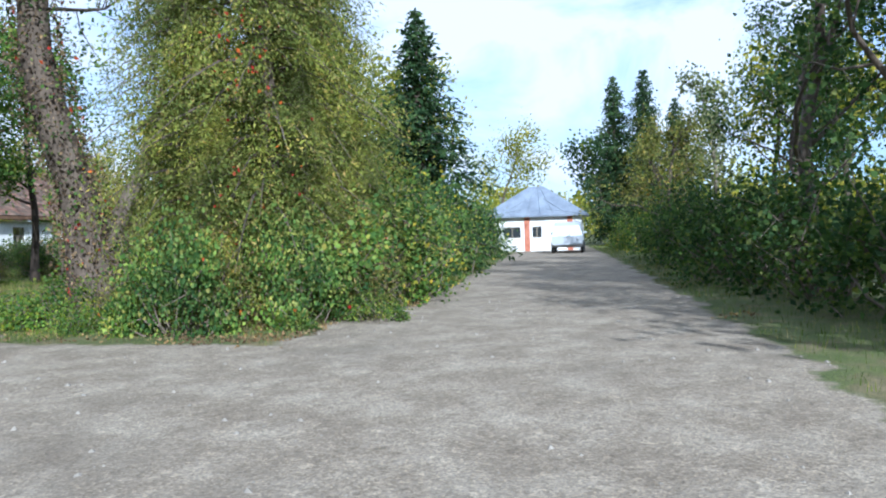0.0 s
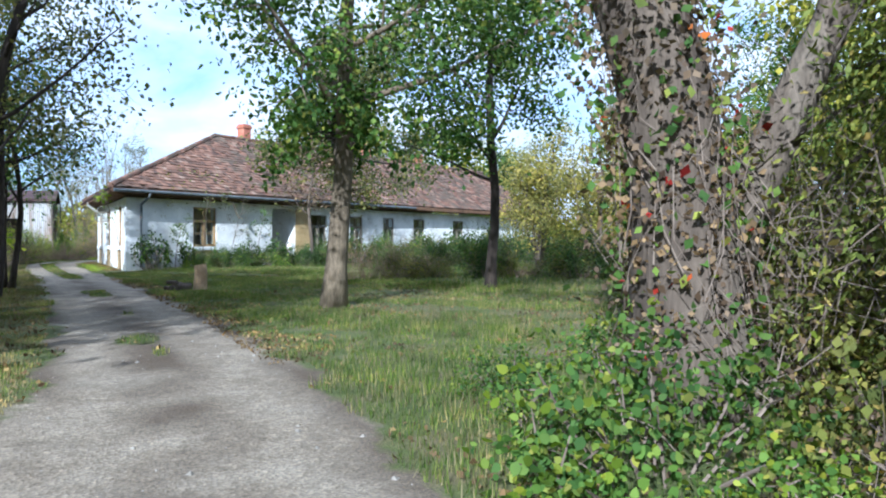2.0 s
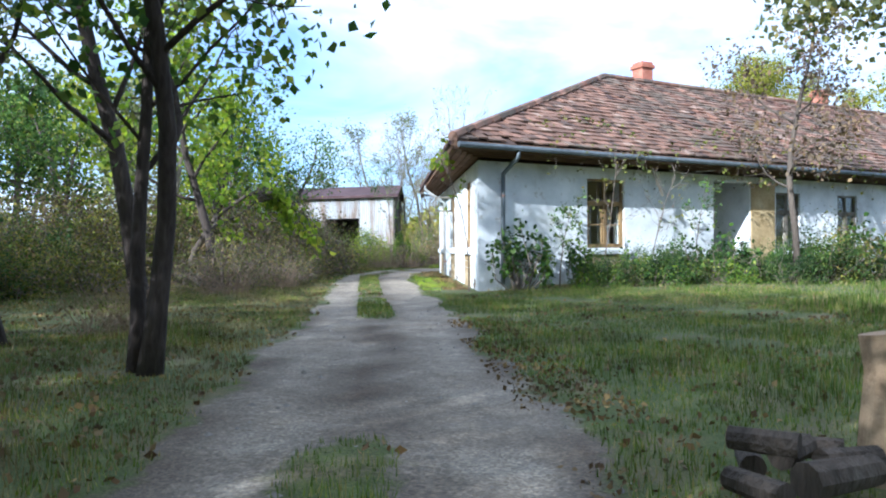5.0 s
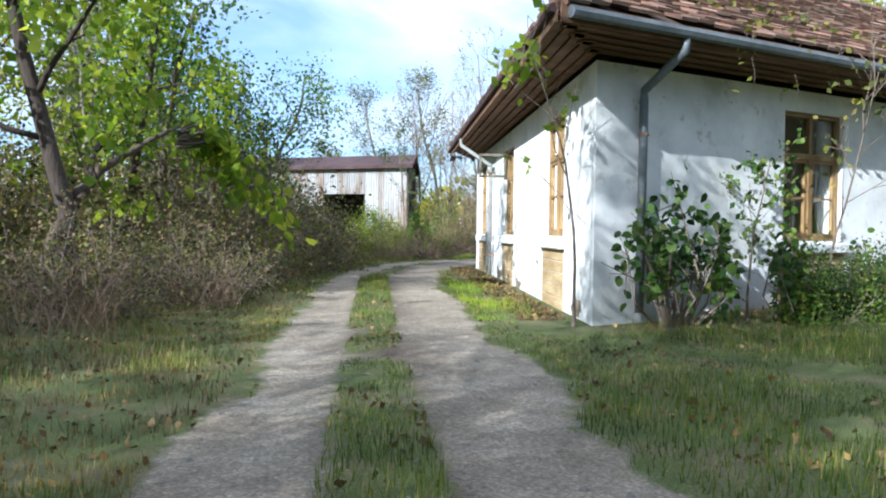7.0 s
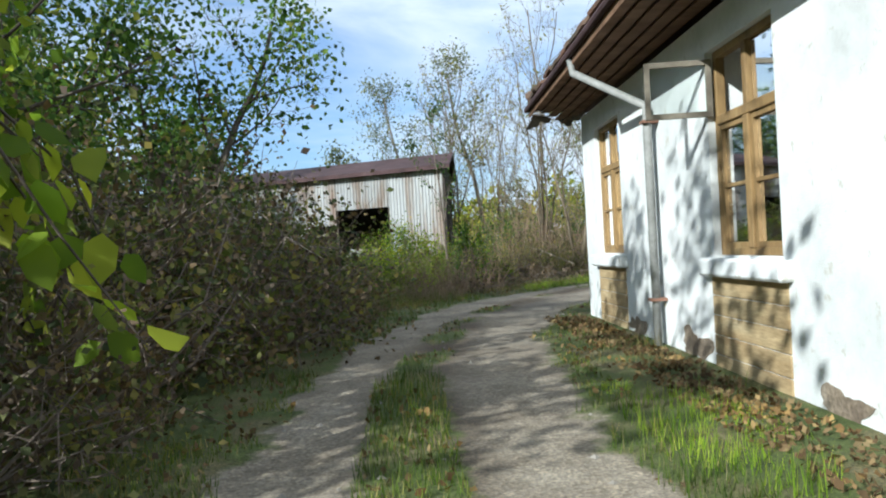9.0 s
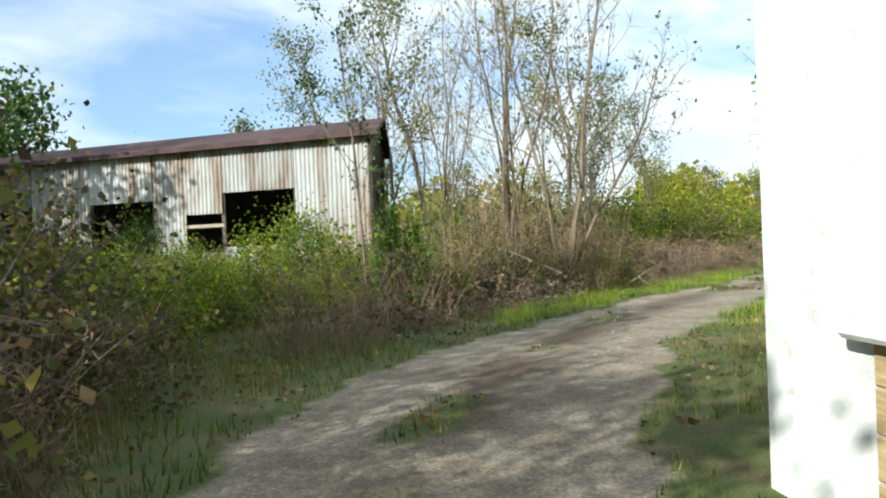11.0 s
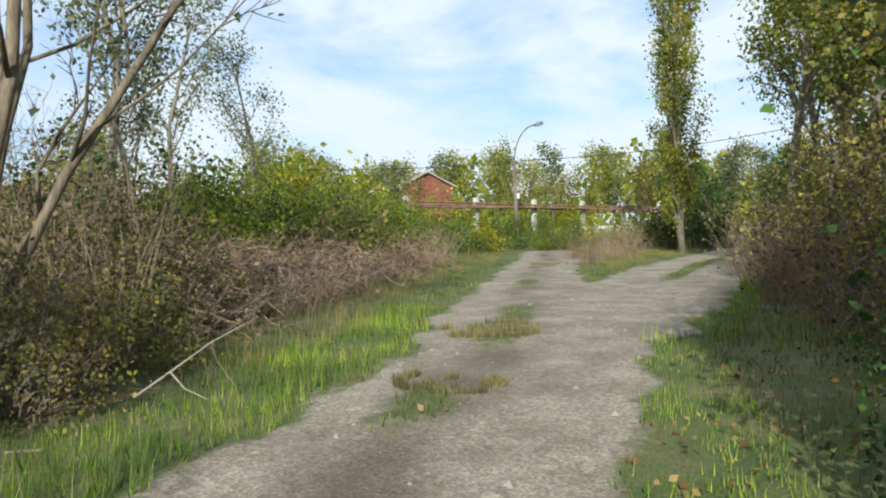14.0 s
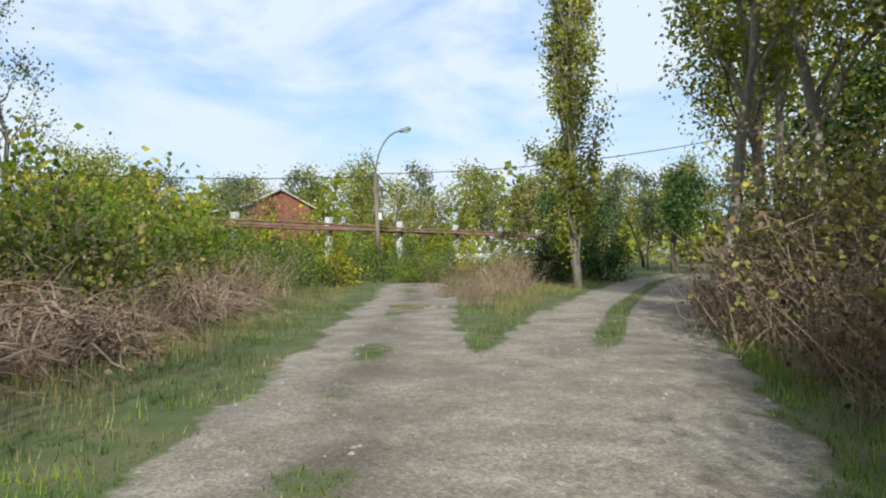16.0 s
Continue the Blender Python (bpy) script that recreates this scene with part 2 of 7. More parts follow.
    h = mixed(n, l, 0.5, mixed(n, l, 0.45, t3.outputs["Fac"], t2.outputs["Fac"]), mixed(n, l, 0.5, vor.outputs["Distance"], rough.outputs["Distance"]))
    bump(n, l, h, b, 0.7, 0.022)
    return m


M["ground"] = ground_material()
M["stone"] = two_scale("stone", [(0.3, (0.16, 0.145, 0.12)), (0.7, (0.32, 0.29, 0.25))], 4, 40, 0.9, 0.5)


def plaster_material():
    """Old white limewash with grey weathering and patches where it flaked."""
    m, n, l, b = mat_base("plaster", 0.92)
    t1, t2, t3 = noise_tex(n, l, 0.8, 7, 0.65), noise_tex(n, l, 5, 6, 0.7), noise_tex(n, l, 70, 3)
    r1 = ramp(n, [(0.28, (0.42, 0.42, 0.41)), (0.44, (0.63, 0.64, 0.63)), (0.62, (0.79, 0.79, 0.78))])
    l.new(t1.outputs["Fac"], r1.inputs["Fac"])
    r2 = ramp(n, [(0.59, (0, 0, 0)), (0.66, (0.75, 0.75, 0.75))])
    l.new(t2.outputs["Fac"], r2.inputs["Fac"])
    base = mixed(n, l, r2.outputs["Color"], r1.outputs["Color"], (0.45, 0.42, 0.36))
    l.new(base, b.inputs["Base Color"])
    h = mixed(n, l, 0.35, t2.outputs["Fac"], t3.outputs["Fac"])
    bump(n, l, h, b, 0.5, 0.03)
    return m


M["plaster"] = plaster_material()
M["bare_render"] = two_scale("bare_render", [(0.3, (0.17, 0.13, 0.095)), (0.55, (0.28, 0.225, 0.165)), (0.75, (0.42, 0.37, 0.30))], 3, 26, 0.95, 0.7, 0.02, grain=0.7)
M["plaster_ochre"] = two_scale("plaster_ochre", [(0.3, (0.33, 0.23, 0.10)), (0.55, (0.46, 0.34, 0.17)), (0.8, (0.55, 0.45, 0.27))], 1.4, 12, 0.92, 0.5)
M["panel_wood"] = two_scale("panel_wood", [(0.3, (0.27, 0.18, 0.085)), (0.55, (0.44, 0.33, 0.18)), (0.8, (0.56, 0.46, 0.29))], 2.0, 16, 0.85, 0.5, 0.01, (0.5, 0.5, 3))
M["frame_wood"] = two_scale("frame_wood", [(0.3, (0.16, 0.10, 0.042)), (0.55, (0.29, 0.19, 0.08)), (0.8, (0.39, 0.29, 0.145))], 3, 25, 0.7, 0.4, 0.008, (1, 1, 0.3))
M["frame_dark"] = two_scale("frame_dark", [(0.3, (0.10, 0.085, 0.065)), (0.7, (0.25, 0.22, 0.17))], 3, 25, 0.85, 0.4, 0.008)
M["frame_pale"] = two_scale("frame_pale", [(0.3, (0.36, 0.36, 0.32)), (0.7, (0.56, 0.55, 0.50))], 3, 25, 0.7, 0.3, 0.006)
M["soffit"] = two_scale("soffit", [(0.3, (0.10, 0.055, 0.032)), (0.6, (0.19, 0.11, 0.065)), (0.8, (0.27, 0.18, 0.11))], 1.2, 14, 0.9, 0.5, 0.01, (0.3, 3, 3))
M["tile"] = None
M["tile_back"] = two_scale("tile_back", [(0.3, (0.07, 0.045, 0.035)), (0.7, (0.14, 0.09, 0.07))], 2, 20)
M["brick"] = two_scale("brick", [(0.3, (0.30, 0.10, 0.06)), (0.7, (0.47, 0.20, 0.13))], 3, 30, 0.9, 0.5)
M["pipe_grey"] = two_scale("pipe_grey", [(0.3, (0.20, 0.20, 0.19)), (0.7, (0.34, 0.34, 0.32))], 3, 22, 0.7, 0.3, 0.005)
M["zinc"] = two_scale("zinc", [(0.3, (0.085, 0.10, 0.11)), (0.7, (0.19, 0.21, 0.22))], 2, 18, 0.6, 0.2, 0.004, metal=0.3)
M["interior"] = two_scale("interior", [(0.3, (0.20, 0.18, 0.15)), (0.7, (0.33, 0.31, 0.27))], 1, 10)
M["iron_sheet"] = two_scale("iron_sheet", [(0.32, (0.17, 0.085, 0.05)), (0.42, (0.30, 0.25, 0.21)), (0.52, (0.42, 0.42, 0.41)), (0.8, (0.52, 0.53, 0.54))], 1.3, 9, 0.6, 0.2, 0.01, (1, 1, 0.16), 0.25, vary=0.45)
M["roof_rust"] = two_scale("roof_rust", [(0.3, (0.035, 0.02, 0.02)), (0.6, (0.075, 0.042, 0.042)), (0.8, (0.14, 0.10, 0.10))], 1.2, 12, 0.8, 0.3)
M["old_board"] = two_scale("old_board", [(0.3, (0.07, 0.055, 0.042)), (0.6, (0.15, 0.125, 0.10)), (0.8, (0.25, 0.21, 0.17))], 1.6, 18, 0.95, 0.6, 0.02, (2, 2, 0.15), grain=0.7, vary=0.4)
# near-black, so the shade inside the shed is put into the colour
M["inside_shade"] = two_scale("inside_shade", [(0.3, (0.05, 0.045, 0.04)), (0.7, (0.10, 0.09, 0.08))], 2, 20)
M["concrete"] = two_scale("concrete", [(0.3, (0.34, 0.33, 0.30)), (0.7, (0.56, 0.55, 0.51))], 1.5, 20, 0.9, 0.4)
M["rust_pipe"] = two_scale("rust_pipe", [(0.3, (0.14, 0.07, 0.045)), (0.7, (0.30, 0.17, 0.12))], 2, 20, 0.85, 0.4)
M["old_pole"] = two_scale("old_pole", [(0.3, (0.10, 0.075, 0.055)), (0.7, (0.22, 0.18, 0.14))], 2, 20, 0.85, 0.4, 0.01, (1, 1, 0.2))
M["blue_roof"] = two_scale("blue_roof", [(0.3, (0.13, 0.155, 0.20)), (0.7, (0.24, 0.28, 0.34))], 0.8, 10, 0.7, 0.2)
M["red_wall"] = two_scale("red_wall", [(0.3, (0.15, 0.05, 0.036)), (0.7, (0.24, 0.09, 0.065))], 1, 14)
M["asbestos"] = two_scale("asbestos", [(0.3, (0.30, 0.27, 0.24)), (0.7, (0.46, 0.42, 0.38))], 1, 14)
M["car_paint"], _n, _l, _b = mat_base("car_paint", 0.35)
_b.inputs["Base Color"].default_value, _b.inputs["Metallic"].default_value = (0.52, 0.56, 0.62, 1), 0.5
M["black_rubber"] = two_scale("black_rubber", [(0.3, (0.02, 0.02, 0.02)), (0.7, (0.04, 0.04, 0.04))], 5, 40)
M["lamp_glass"], _n, _l, _b = mat_base("lamp_glass", 0.2)
_b.inputs["Base Color"].default_value = (0.75, 0.74, 0.70, 1)
M["glass"], _n, _l, _b = mat_base("glass", 0.03)
_b.inputs["Base Color"].default_value, _b.inputs["Transmission Weight"].default_value = (0.86, 0.91, 0.90, 1), 1.0
_b.inputs["Specular IOR Level"].default_value = 0.5
M["dark_glass"], _n, _l, _b = mat_base("dark_glass", 0.08)
_b.inputs["Base Color"].default_value = (0.03, 0.035, 0.04, 1)


def tile_material():
    """Clay tiles, each with its own red-brown, with lichen."""
    m, n, l, b = mat_base("tile", 0.9)
    g, o = n.new("ShaderNodeNewGeometry"), n.new("ShaderNodeObjectInfo")
    a = n.new("ShaderNodeMath")
    a.operation = "ADD"
    l.new(g.outputs["Random Per Island"], a.inputs[0])
    l.new(o.outputs["Random"], a.inputs[1])
    f = n.new("ShaderNodeMath")
    f.operation = "FRACT"
    l.new(a.outputs["Value"], f.inputs[0])
    r = ramp(n, [(0.0, (0.07, 0.04, 0.032)), (0.4, (0.165, 0.082, 0.054)), (0.8, (0.27, 0.135, 0.088)), (1.0, (0.36, 0.25, 0.185))])
    l.new(f.outputs["Value"], r.inputs["Fac"])
    t = noise_tex(n, l, 1.1, 6)
    r2 = ramp(n, [(0.36, (0, 0, 0)), (0.60, (0.85, 0.85, 0.85))])
    l.new(t.outputs["Fac"], r2.inputs["Fac"])
    l.new(mixed(n, l, r2.outputs["Color"], r.outputs["Color"], (0.105, 0.085, 0.062)), b.inputs["Base Color"])
    t2 = noise_tex(n, l, 30, 4)
    bump(n, l, t2.outputs["Fac"], b, 0.4, 0.01)
    return m


M["tile"] = tile_material()

# ------------------------------------------------------------------ builders
RNG = np.random.default_rng(7)


class Geo:
    """Points and faces gathered into one mesh."""

    def __init__(self):
        self.v, self.f, self.n = [], [], 0

    def add(self, verts, faces):
        verts = np.asarray(verts, float).reshape(-1, 3)
        k = self.n
        self.v.append(verts)
        self.f.extend([tuple(i + k for i in q) for q in faces])
        self.n += len(verts)
        return self

    def box(self, lo, hi, m=None, bev=0.0):
        (x0, y0, z0), (x1, y1, z1) = lo, hi
        if bev:
            e = bev
            pts, fs = [], []
            ring = lambda z, i: [(x0 + i, y0 + e, z), (x0 + e, y0 + i, z), (x1 - e, y0 + i, z), (x1 - i, y0 + e, z), (x1 - i, y1 - e, z), (x1 - e, y1 - i, z), (x0 + e, y1 - i, z), (x0 + i, y1 - e, z)]
            for z, i in ((z0, e * 0.8), (z0 + e, 0.0), (z1 - e, 0.0), (z1, e * 0.8)):
                pts += ring(z, i)
            for k in range(3):
                for j in range(8):
                    fs.append((k * 8 + j, k * 8 + (j + 1) % 8, k * 8 + 8 + (j + 1) % 8, k * 8 + 8 + j))
            fs += [tuple(range(7, -1, -1)), tuple(range(24, 32))]
        else:
            pts = [(x0, y0, z0), (x1, y0, z0), (x1, y1, z0), (x0, y1, z0), (x0, y0, z1), (x1, y0, z1), (x1, y1, z1), (x0, y1, z1)]
            fs = [(3, 2, 1, 0), (4, 5, 6, 7), (0, 1, 5, 4), (1, 2, 6, 5), (2, 3, 7, 6), (3, 0, 4, 7)]
        pts = np.array(pts, float)
        if m is not None:
            a = np.array(m)
            pts = pts @ a[:3, :3].T + a[:3, 3]
        return self.add(pts, fs)

    def tube(self, pts, radii, sides=6, cap=True):
        pts = np.asarray(pts, float)
        radii = np.broadcast_to(np.asarray(radii, float), (len(pts),))
        d = np.gradient(pts, axis=0)
        d /= np.linalg.norm(d, axis=1, keepdims=True) + 1e-9
        ref = np.array([0.31, 0.95, 0.05]) if abs(d[0][2]) > 0.6 else np.array([0.02, 0.03, 1.0])
        a = np.cross(d, ref)
        a /= np.linalg.norm(a, axis=1, keepdims=True) + 1e-9
        b = np.cross(d, a)
        th = np.arange(sides) * 2 * np.pi / sides
        v = pts[:, None] + radii[:, None, None] * (np.cos(th)[None, :, None] * a[:, None] + np.sin(th)[None, :, None] * b[:, None])
        k = self.n
        self.v.append(v.reshape(-1, 3))
        for i in range(len(pts) - 1):
            for j in range(sides):
                p, q = k + i * sides, (j + 1) % sides
                self.f.append((p + j, p + q, p + sides + q, p + sides + j))
        if cap:
            e = k + (len(pts) - 1) * sides
            self.f.append(tuple(range(e, e + sides)))
            self.f.append(tuple(range(k + sides - 1, k - 1, -1)))
        self.n += len(pts) * sides
        return self

    def mesh(self, name):
        me = bpy.data.meshes.new(name)
        v = np.concatenate(self.v) if self.v else np.zeros((0, 3))
        me.from_pydata(v.tolist(), [], self.f)
        me.update()
        return me


def polys(name, v, k=4):
    """A mesh of loose faces out of an array (faces, corners, 3)."""
    v = np.asarray(v, np.float32)
    n, k = len(v), v.shape[1]
    me = bpy.data.meshes.new(name)
    me.vertices.add(n * k)
    me.vertices.foreach_set("co", v.reshape(-1))
    me.loops.add(n * k)
    me.loops.foreach_set("vertex_index", np.arange(n * k, dtype=np.int32))
    me.polygons.add(n)
    me.polygons.foreach_set("loop_start", np.arange(0, n * k, k, dtype=np.int32))
    me.polygons.foreach_set("loop_total", np.full(n, k, dtype=np.int32))
    me.update(calc_edges=True)
    return me


def part(name, shape, material, parent=None, label="", smooth=False):
    me = shape.mesh(name) if isinstance(shape, Geo) else shape
    me.materials.append(material)
    if smooth:
        me.polygons.foreach_set("use_smooth", np.ones(len(me.polygons), bool))
    ob = new(name, me)
    if parent is not None:
        ob.parent = parent
    if label:
        ob["label"] = label
    return ob


def thing(name, label, category, m=None, group="", kind=""):
    ob = new(name)
    if m is not None:
        ob.matrix_world = m
    return tagged(ob, label, category, group, kind)


def unit(v):
    v = np.asarray(v, float)
    return v / (np.linalg.norm(v, axis=-1, keepdims=True) + 1e-9)


def leaf_quads(pos, size, rng, droop=0.3, wide=0.36, out=None, oval=False):
    """Leaves as folded four-sided blades at the given places, or as rounded ones with a drawn-out tip."""
    n = len(pos)
    a = rng.normal(size=(n, 3))
    a[:, 2] -= droop
    if out is not None:
        a += out
    a = unit(a)
    b = unit(np.cross(a, rng.normal(size=(n, 3))))
    c = np.cross(a, b)
    s = (size * rng.uniform(0.6, 1.35, n))[:, None]
    mid = pos + a * s * 0.45 - c * s * 0.10
    if oval:
        r1, r2 = pos + a * s * 0.22 - c * s * 0.06, pos + a * s * 0.62 - c * s * 0.12
        return np.stack([pos, r1 + b * s * wide * 0.85, r2 + b * s * wide * 0.8, pos + a * s - c * s * 0.03, r2 - b * s * wide * 0.8, r1 - b * s * wide * 0.85], 1)
    return np.stack([pos, mid + b * s * wide, pos + a * s, mid - b * s * wide], 1)


def limbs(rng, p, d, length, r, level, last, opt, out):
    """A limb as a bent, tapering line, with its branches."""
    k = max(4, min(10, int(length / 0.45) + 2))
    pts, dd = [np.array(p, float)], unit(d)
    step = length / (k - 1)
    for i in range(k - 1):
        dd = unit(dd + rng.normal(size=3) * opt["wobble"] * (1 + 0.5 * level) + np.array([0, 0, opt["up"] if level else 0.06]))
        pts.append(pts[-1] + dd * step)
    pts = np.array(pts)
    tip = 0.35 if level == 0 else 0.25
    out.append((pts, np.linspace(r, r * tip, k), level))
    if level >= last:
        return
    n = opt["n"][level]
    for i in range(n):
        t = opt["first"] + (1 - opt["first"]) * (i + rng.uniform(0.1, 0.9)) / n if level == 0 else rng.uniform(0.25, 1.0)
        x = t * (k - 1)
        j = min(int(x), k - 2)
        q = pts[j] + (pts[j + 1] - pts[j]) * (x - j)
        base = unit(pts[j + 1] - pts[j])
        az = rng.uniform(0, 2 * np.pi) if level else i * 2.4 + rng.uniform(-0.5, 0.5)
        side = unit(np.cross(base, [math.cos(az), math.sin(az), 0.13]))
        ang = radians(rng.uniform(*opt["angle"]))
        nd = base * math.cos(ang) + side * math.sin(ang)
        taper = opt["shape"](t) if level == 0 else 1 - 0.45 * t
        ln = length * opt["ratio"][level] * taper * rng.uniform(0.75, 1.2)
        rr = max(0.006, (r * (1 - (1 - tip) * t)) * opt["thin"] * rng.uniform(0.7, 1.0))
        limbs(rng, q, nd, ln, rr, level + 1, last, opt, out)


OPT = dict(wobble=0.10, up=0.10, first=0.35, n=(9, 5, 4), angle=(35, 65), ratio=(0.5, 0.5, 0.5), thin=0.55, shape=lambda t: 1.15 - 0.7 * t)


def tree_mesh(rng, height, r, n_leaf, size, opt=None, lean=(0, 0), depth=3, spread=0.28, fork=1, droop=0.3, low=0.0):
    """The wood and the leaves of a tree that stands at the origin."""
    o = dict(OPT, **(opt or {}))
    segs = []
    for i in range(fork):
        az = rng.uniform(0, 6.28)
        f = 0.0 if fork == 1 else rng.uniform(0.08, 0.25)
        d = (lean[0] + f * math.cos(az), lean[1] + f * math.sin(az), 1.0)
        off = (0.12 * math.cos(az), 0.12 * math.sin(az), -0.15) if fork > 1 else (0, 0, -0.15)
        limbs(rng, off, d, height * (1 if i == 0 else rng.uniform(0.75, 1.0)), r * (1 if i == 0 else 0.8), 0, depth, o, segs)
    g = Geo()
    for pts, rad, lv in segs:
        if lv == 0:
            rad = rad.copy()
            rad[0] *= 1.35
        g.tube(pts, rad, (8, 6, 4, 3)[min(lv, 3)], cap=lv < 2)
    ends = [s for s in segs if s[2] >= max(1, depth - 1)]
    w = np.array([len(s[0]) * (1.0 if s[2] == depth else 0.35) for s in ends])
    pick = rng.choice(len(ends), n_leaf, p=w / w.sum())
    t = rng.uniform(0.15, 1.0, n_leaf)
    pos = np.empty((n_leaf, 3))
    for i, (e, x) in enumerate(zip(pick, t)):
        p = ends[e][0]
        y = x * (len(p) - 1)
        j = min(int(y), len(p) - 2)
        pos[i] = p[j] + (p[j + 1] - p[j]) * (y - j)
    pos += rng.normal(size=pos.shape) * spread
    pos[:, 2] = np.maximum(pos[:, 2], low + rng.uniform(0, 0.4, n_leaf))
    return g, leaf_quads(pos, size, rng, droop)


def tree(name, label, rng, height, r, n_leaf, size, leaf, bark="bark", at=(0, 0, 0), turn=0.0, **k):
    t = thing(name, label, "tree", pose(*at, 0, 0, turn), name.replace("_", " ") + "s")
    g, q = tree_mesh(rng, height, r, n_leaf, size, **k)
    part("trunk", g, M[bark], t, smooth=True)
    part("crown", polys("crown", q, 4), M[leaf], t)
    return t


def bush(name, label, rng, rx, ry, h, n_leaf, size, leaf, at=(0, 0, 0), turn=0.0, clumps=26, stem="twig", category="bush", flat=0.25, extra=None, droop=0.25, oval=False):
    """Stems that fan out from the ground, with clumps of leaves at uneven heights."""
    t = thing(name, label, category, pose(*at, 0, 0, turn), name.replace("_", " ") + " clumps")
    az, u = rng.uniform(0, 2 * np.pi, clumps), np.sqrt(rng.uniform(0.02, 1, clumps))
    hz = h * (0.15 + 0.85 * rng.uniform(0.05, 1, clumps)) * np.sqrt(np.maximum(0.08, 1 - (u * 0.93) ** 2))
    c = np.stack([rx * u * np.cos(az), ry * u * np.sin(az), hz], 1)
    g = Geo()
    for p in c:
        foot = np.array([p[0] * 0.25, p[1] * 0.25, -0.1])
        mid = (foot + p) / 2 + rng.normal(size=3) * 0.08 * h
        g.tube([foot, mid, p, p + unit(p - mid) * 0.25 * h * rng.uniform(0.3, 1)], [0.022 * (0.4 + h / 3), 0.016 * (0.4 + h / 3), 0.009, 0.003], 4, cap=False)
        for _ in range(3):
            g.tube([p, p + rng.normal(size=3) * flat * h * 0.6], [0.008, 0.003], 3, cap=False)
    part("twig_mass", g, M[stem], t)
    i = rng.integers(0, clumps, n_leaf)
    sp = np.array([rx, ry, h]) * flat * rng.uniform(0.6, 1.2, (clumps, 1))
    pos = c[i] + rng.normal(size=(n_leaf, 3)) * sp[i] * 0.75
    pos[:, 2] = np.abs(pos[:, 2]) + 0.02
    part("foliage", polys("foliage", leaf_quads(pos, size, rng, droop, 0.42 if oval else 0.36, None, oval), 4), M[leaf], t)
    if extra:
        mat_name, count, big = extra
        i = rng.integers(0, clumps, count)
        p2 = c[i] * 1.06 + rng.normal(size=(count, 3)) * sp[i] * 0.8
        p2[:, 2] = np.abs(p2[:, 2]) + 0.05
        part("tinted_foliage", polys("tinted_foliage", leaf_quads(p2, big, rng, droop, 0.42 if oval else 0.36, None, oval), 4), M[mat_name], t)
    return t


def blades(xyz, rng, h, w, bend=0.5):
    """Grass blades as slim bent triangles."""
    n = len(xyz)
    az = rng.uniform(0, 2 * np.pi, n)
    d = np.stack([np.cos(az), np.sin(az), 0 * az], 1)
    s = np.stack([-np.sin(az), np.cos(az), 0 * az], 1)
    hh = (h * rng.uniform(0.45, 1.25, n))[:, None]
    ww = (w * rng.uniform(0.7, 1.3, n))[:, None]
    top = xyz + d * hh * bend * rng.uniform(0.1, 1.0, (n, 1)) + np.array([0, 0, 1.0]) * hh
    return np.stack([xyz - s * ww, xyz + s * ww, top], 1)


# ------------------------------------------------------------------ plan
TRACK = np.array([(-9.5, -43.5), (-6.9, -39.3), (-5.0, -35.2), (-3.6, -31.0), (-2.8, -26.5), (-2.4, -21.0), (-2.25, -14.0), (-2.17, -6.0), (-2.38, 1.0), (-2.5, 6.5), (-2.1, 10.0), (-1.5, 12.6), (-0.4, 15.2), (1.1, 17.75), (3.95, 21.2), (7.35, 24.1), (9.9, 26.9), (12.6, 29.8), (15.6, 32.9), (19.2, 36.4), (22.3, 40.0), (24.6, 42.2)])
FORK = np.array([(8.3, 24.4), (11.6, 26.3), (14.4, 27.9), (19.0, 30.6), (25.5, 34.0), (33.0, 37.6), (42.0, 41.0)])
MAIN = np.array([(-60.0, -61.5), (-30.0, -49.6), (0.0, -37.9), (14.0, -32.4), (28.0, -26.8), (46.0, -19.4)])
U = np.array([math.cos(radians(24)), math.sin(radians(24))])
V = np.array([-U[1], U[0]])


def line_dist(x, y, line):
    """Distance to a line and the side offset (positive to its left)."""
    best, side = np.full(np.shape(x), 1e9), np.zeros(np.shape(x))
    for (ax, ay), (bx, by) in zip(line[:-1], line[1:]):
        dx, dy = bx - ax, by - ay
        ln = math.hypot(dx, dy)
        t = np.clip(((x - ax) * dx + (y - ay) * dy) / ln ** 2, 0, 1)
        d = np.hypot(x - ax - t * dx, y - ay - t * dy)
        s = (dx * (y - ay) - dy * (x - ax)) / ln
        m = d < best
        best, side = np.where(m, d, best), np.where(m, np.sign(s) * d, side)
    return best, side


def soft(x):
    x = np.clip(x, 0, 1)
    return x * x * (3 - 2 * x)


def wobble(x, y, f=1.0):
    return 0.5 * np.sin(1.7 * f * x + 0.6 * np.sin(1.1 * f * y)) * np.cos(1.3 * f * y + 0.5) + 0.3 * np.sin(4.1 * f * x + 2.3 * f * y) + 0.2 * np.sin(7.3 * f * y - 5.1 * f * x)


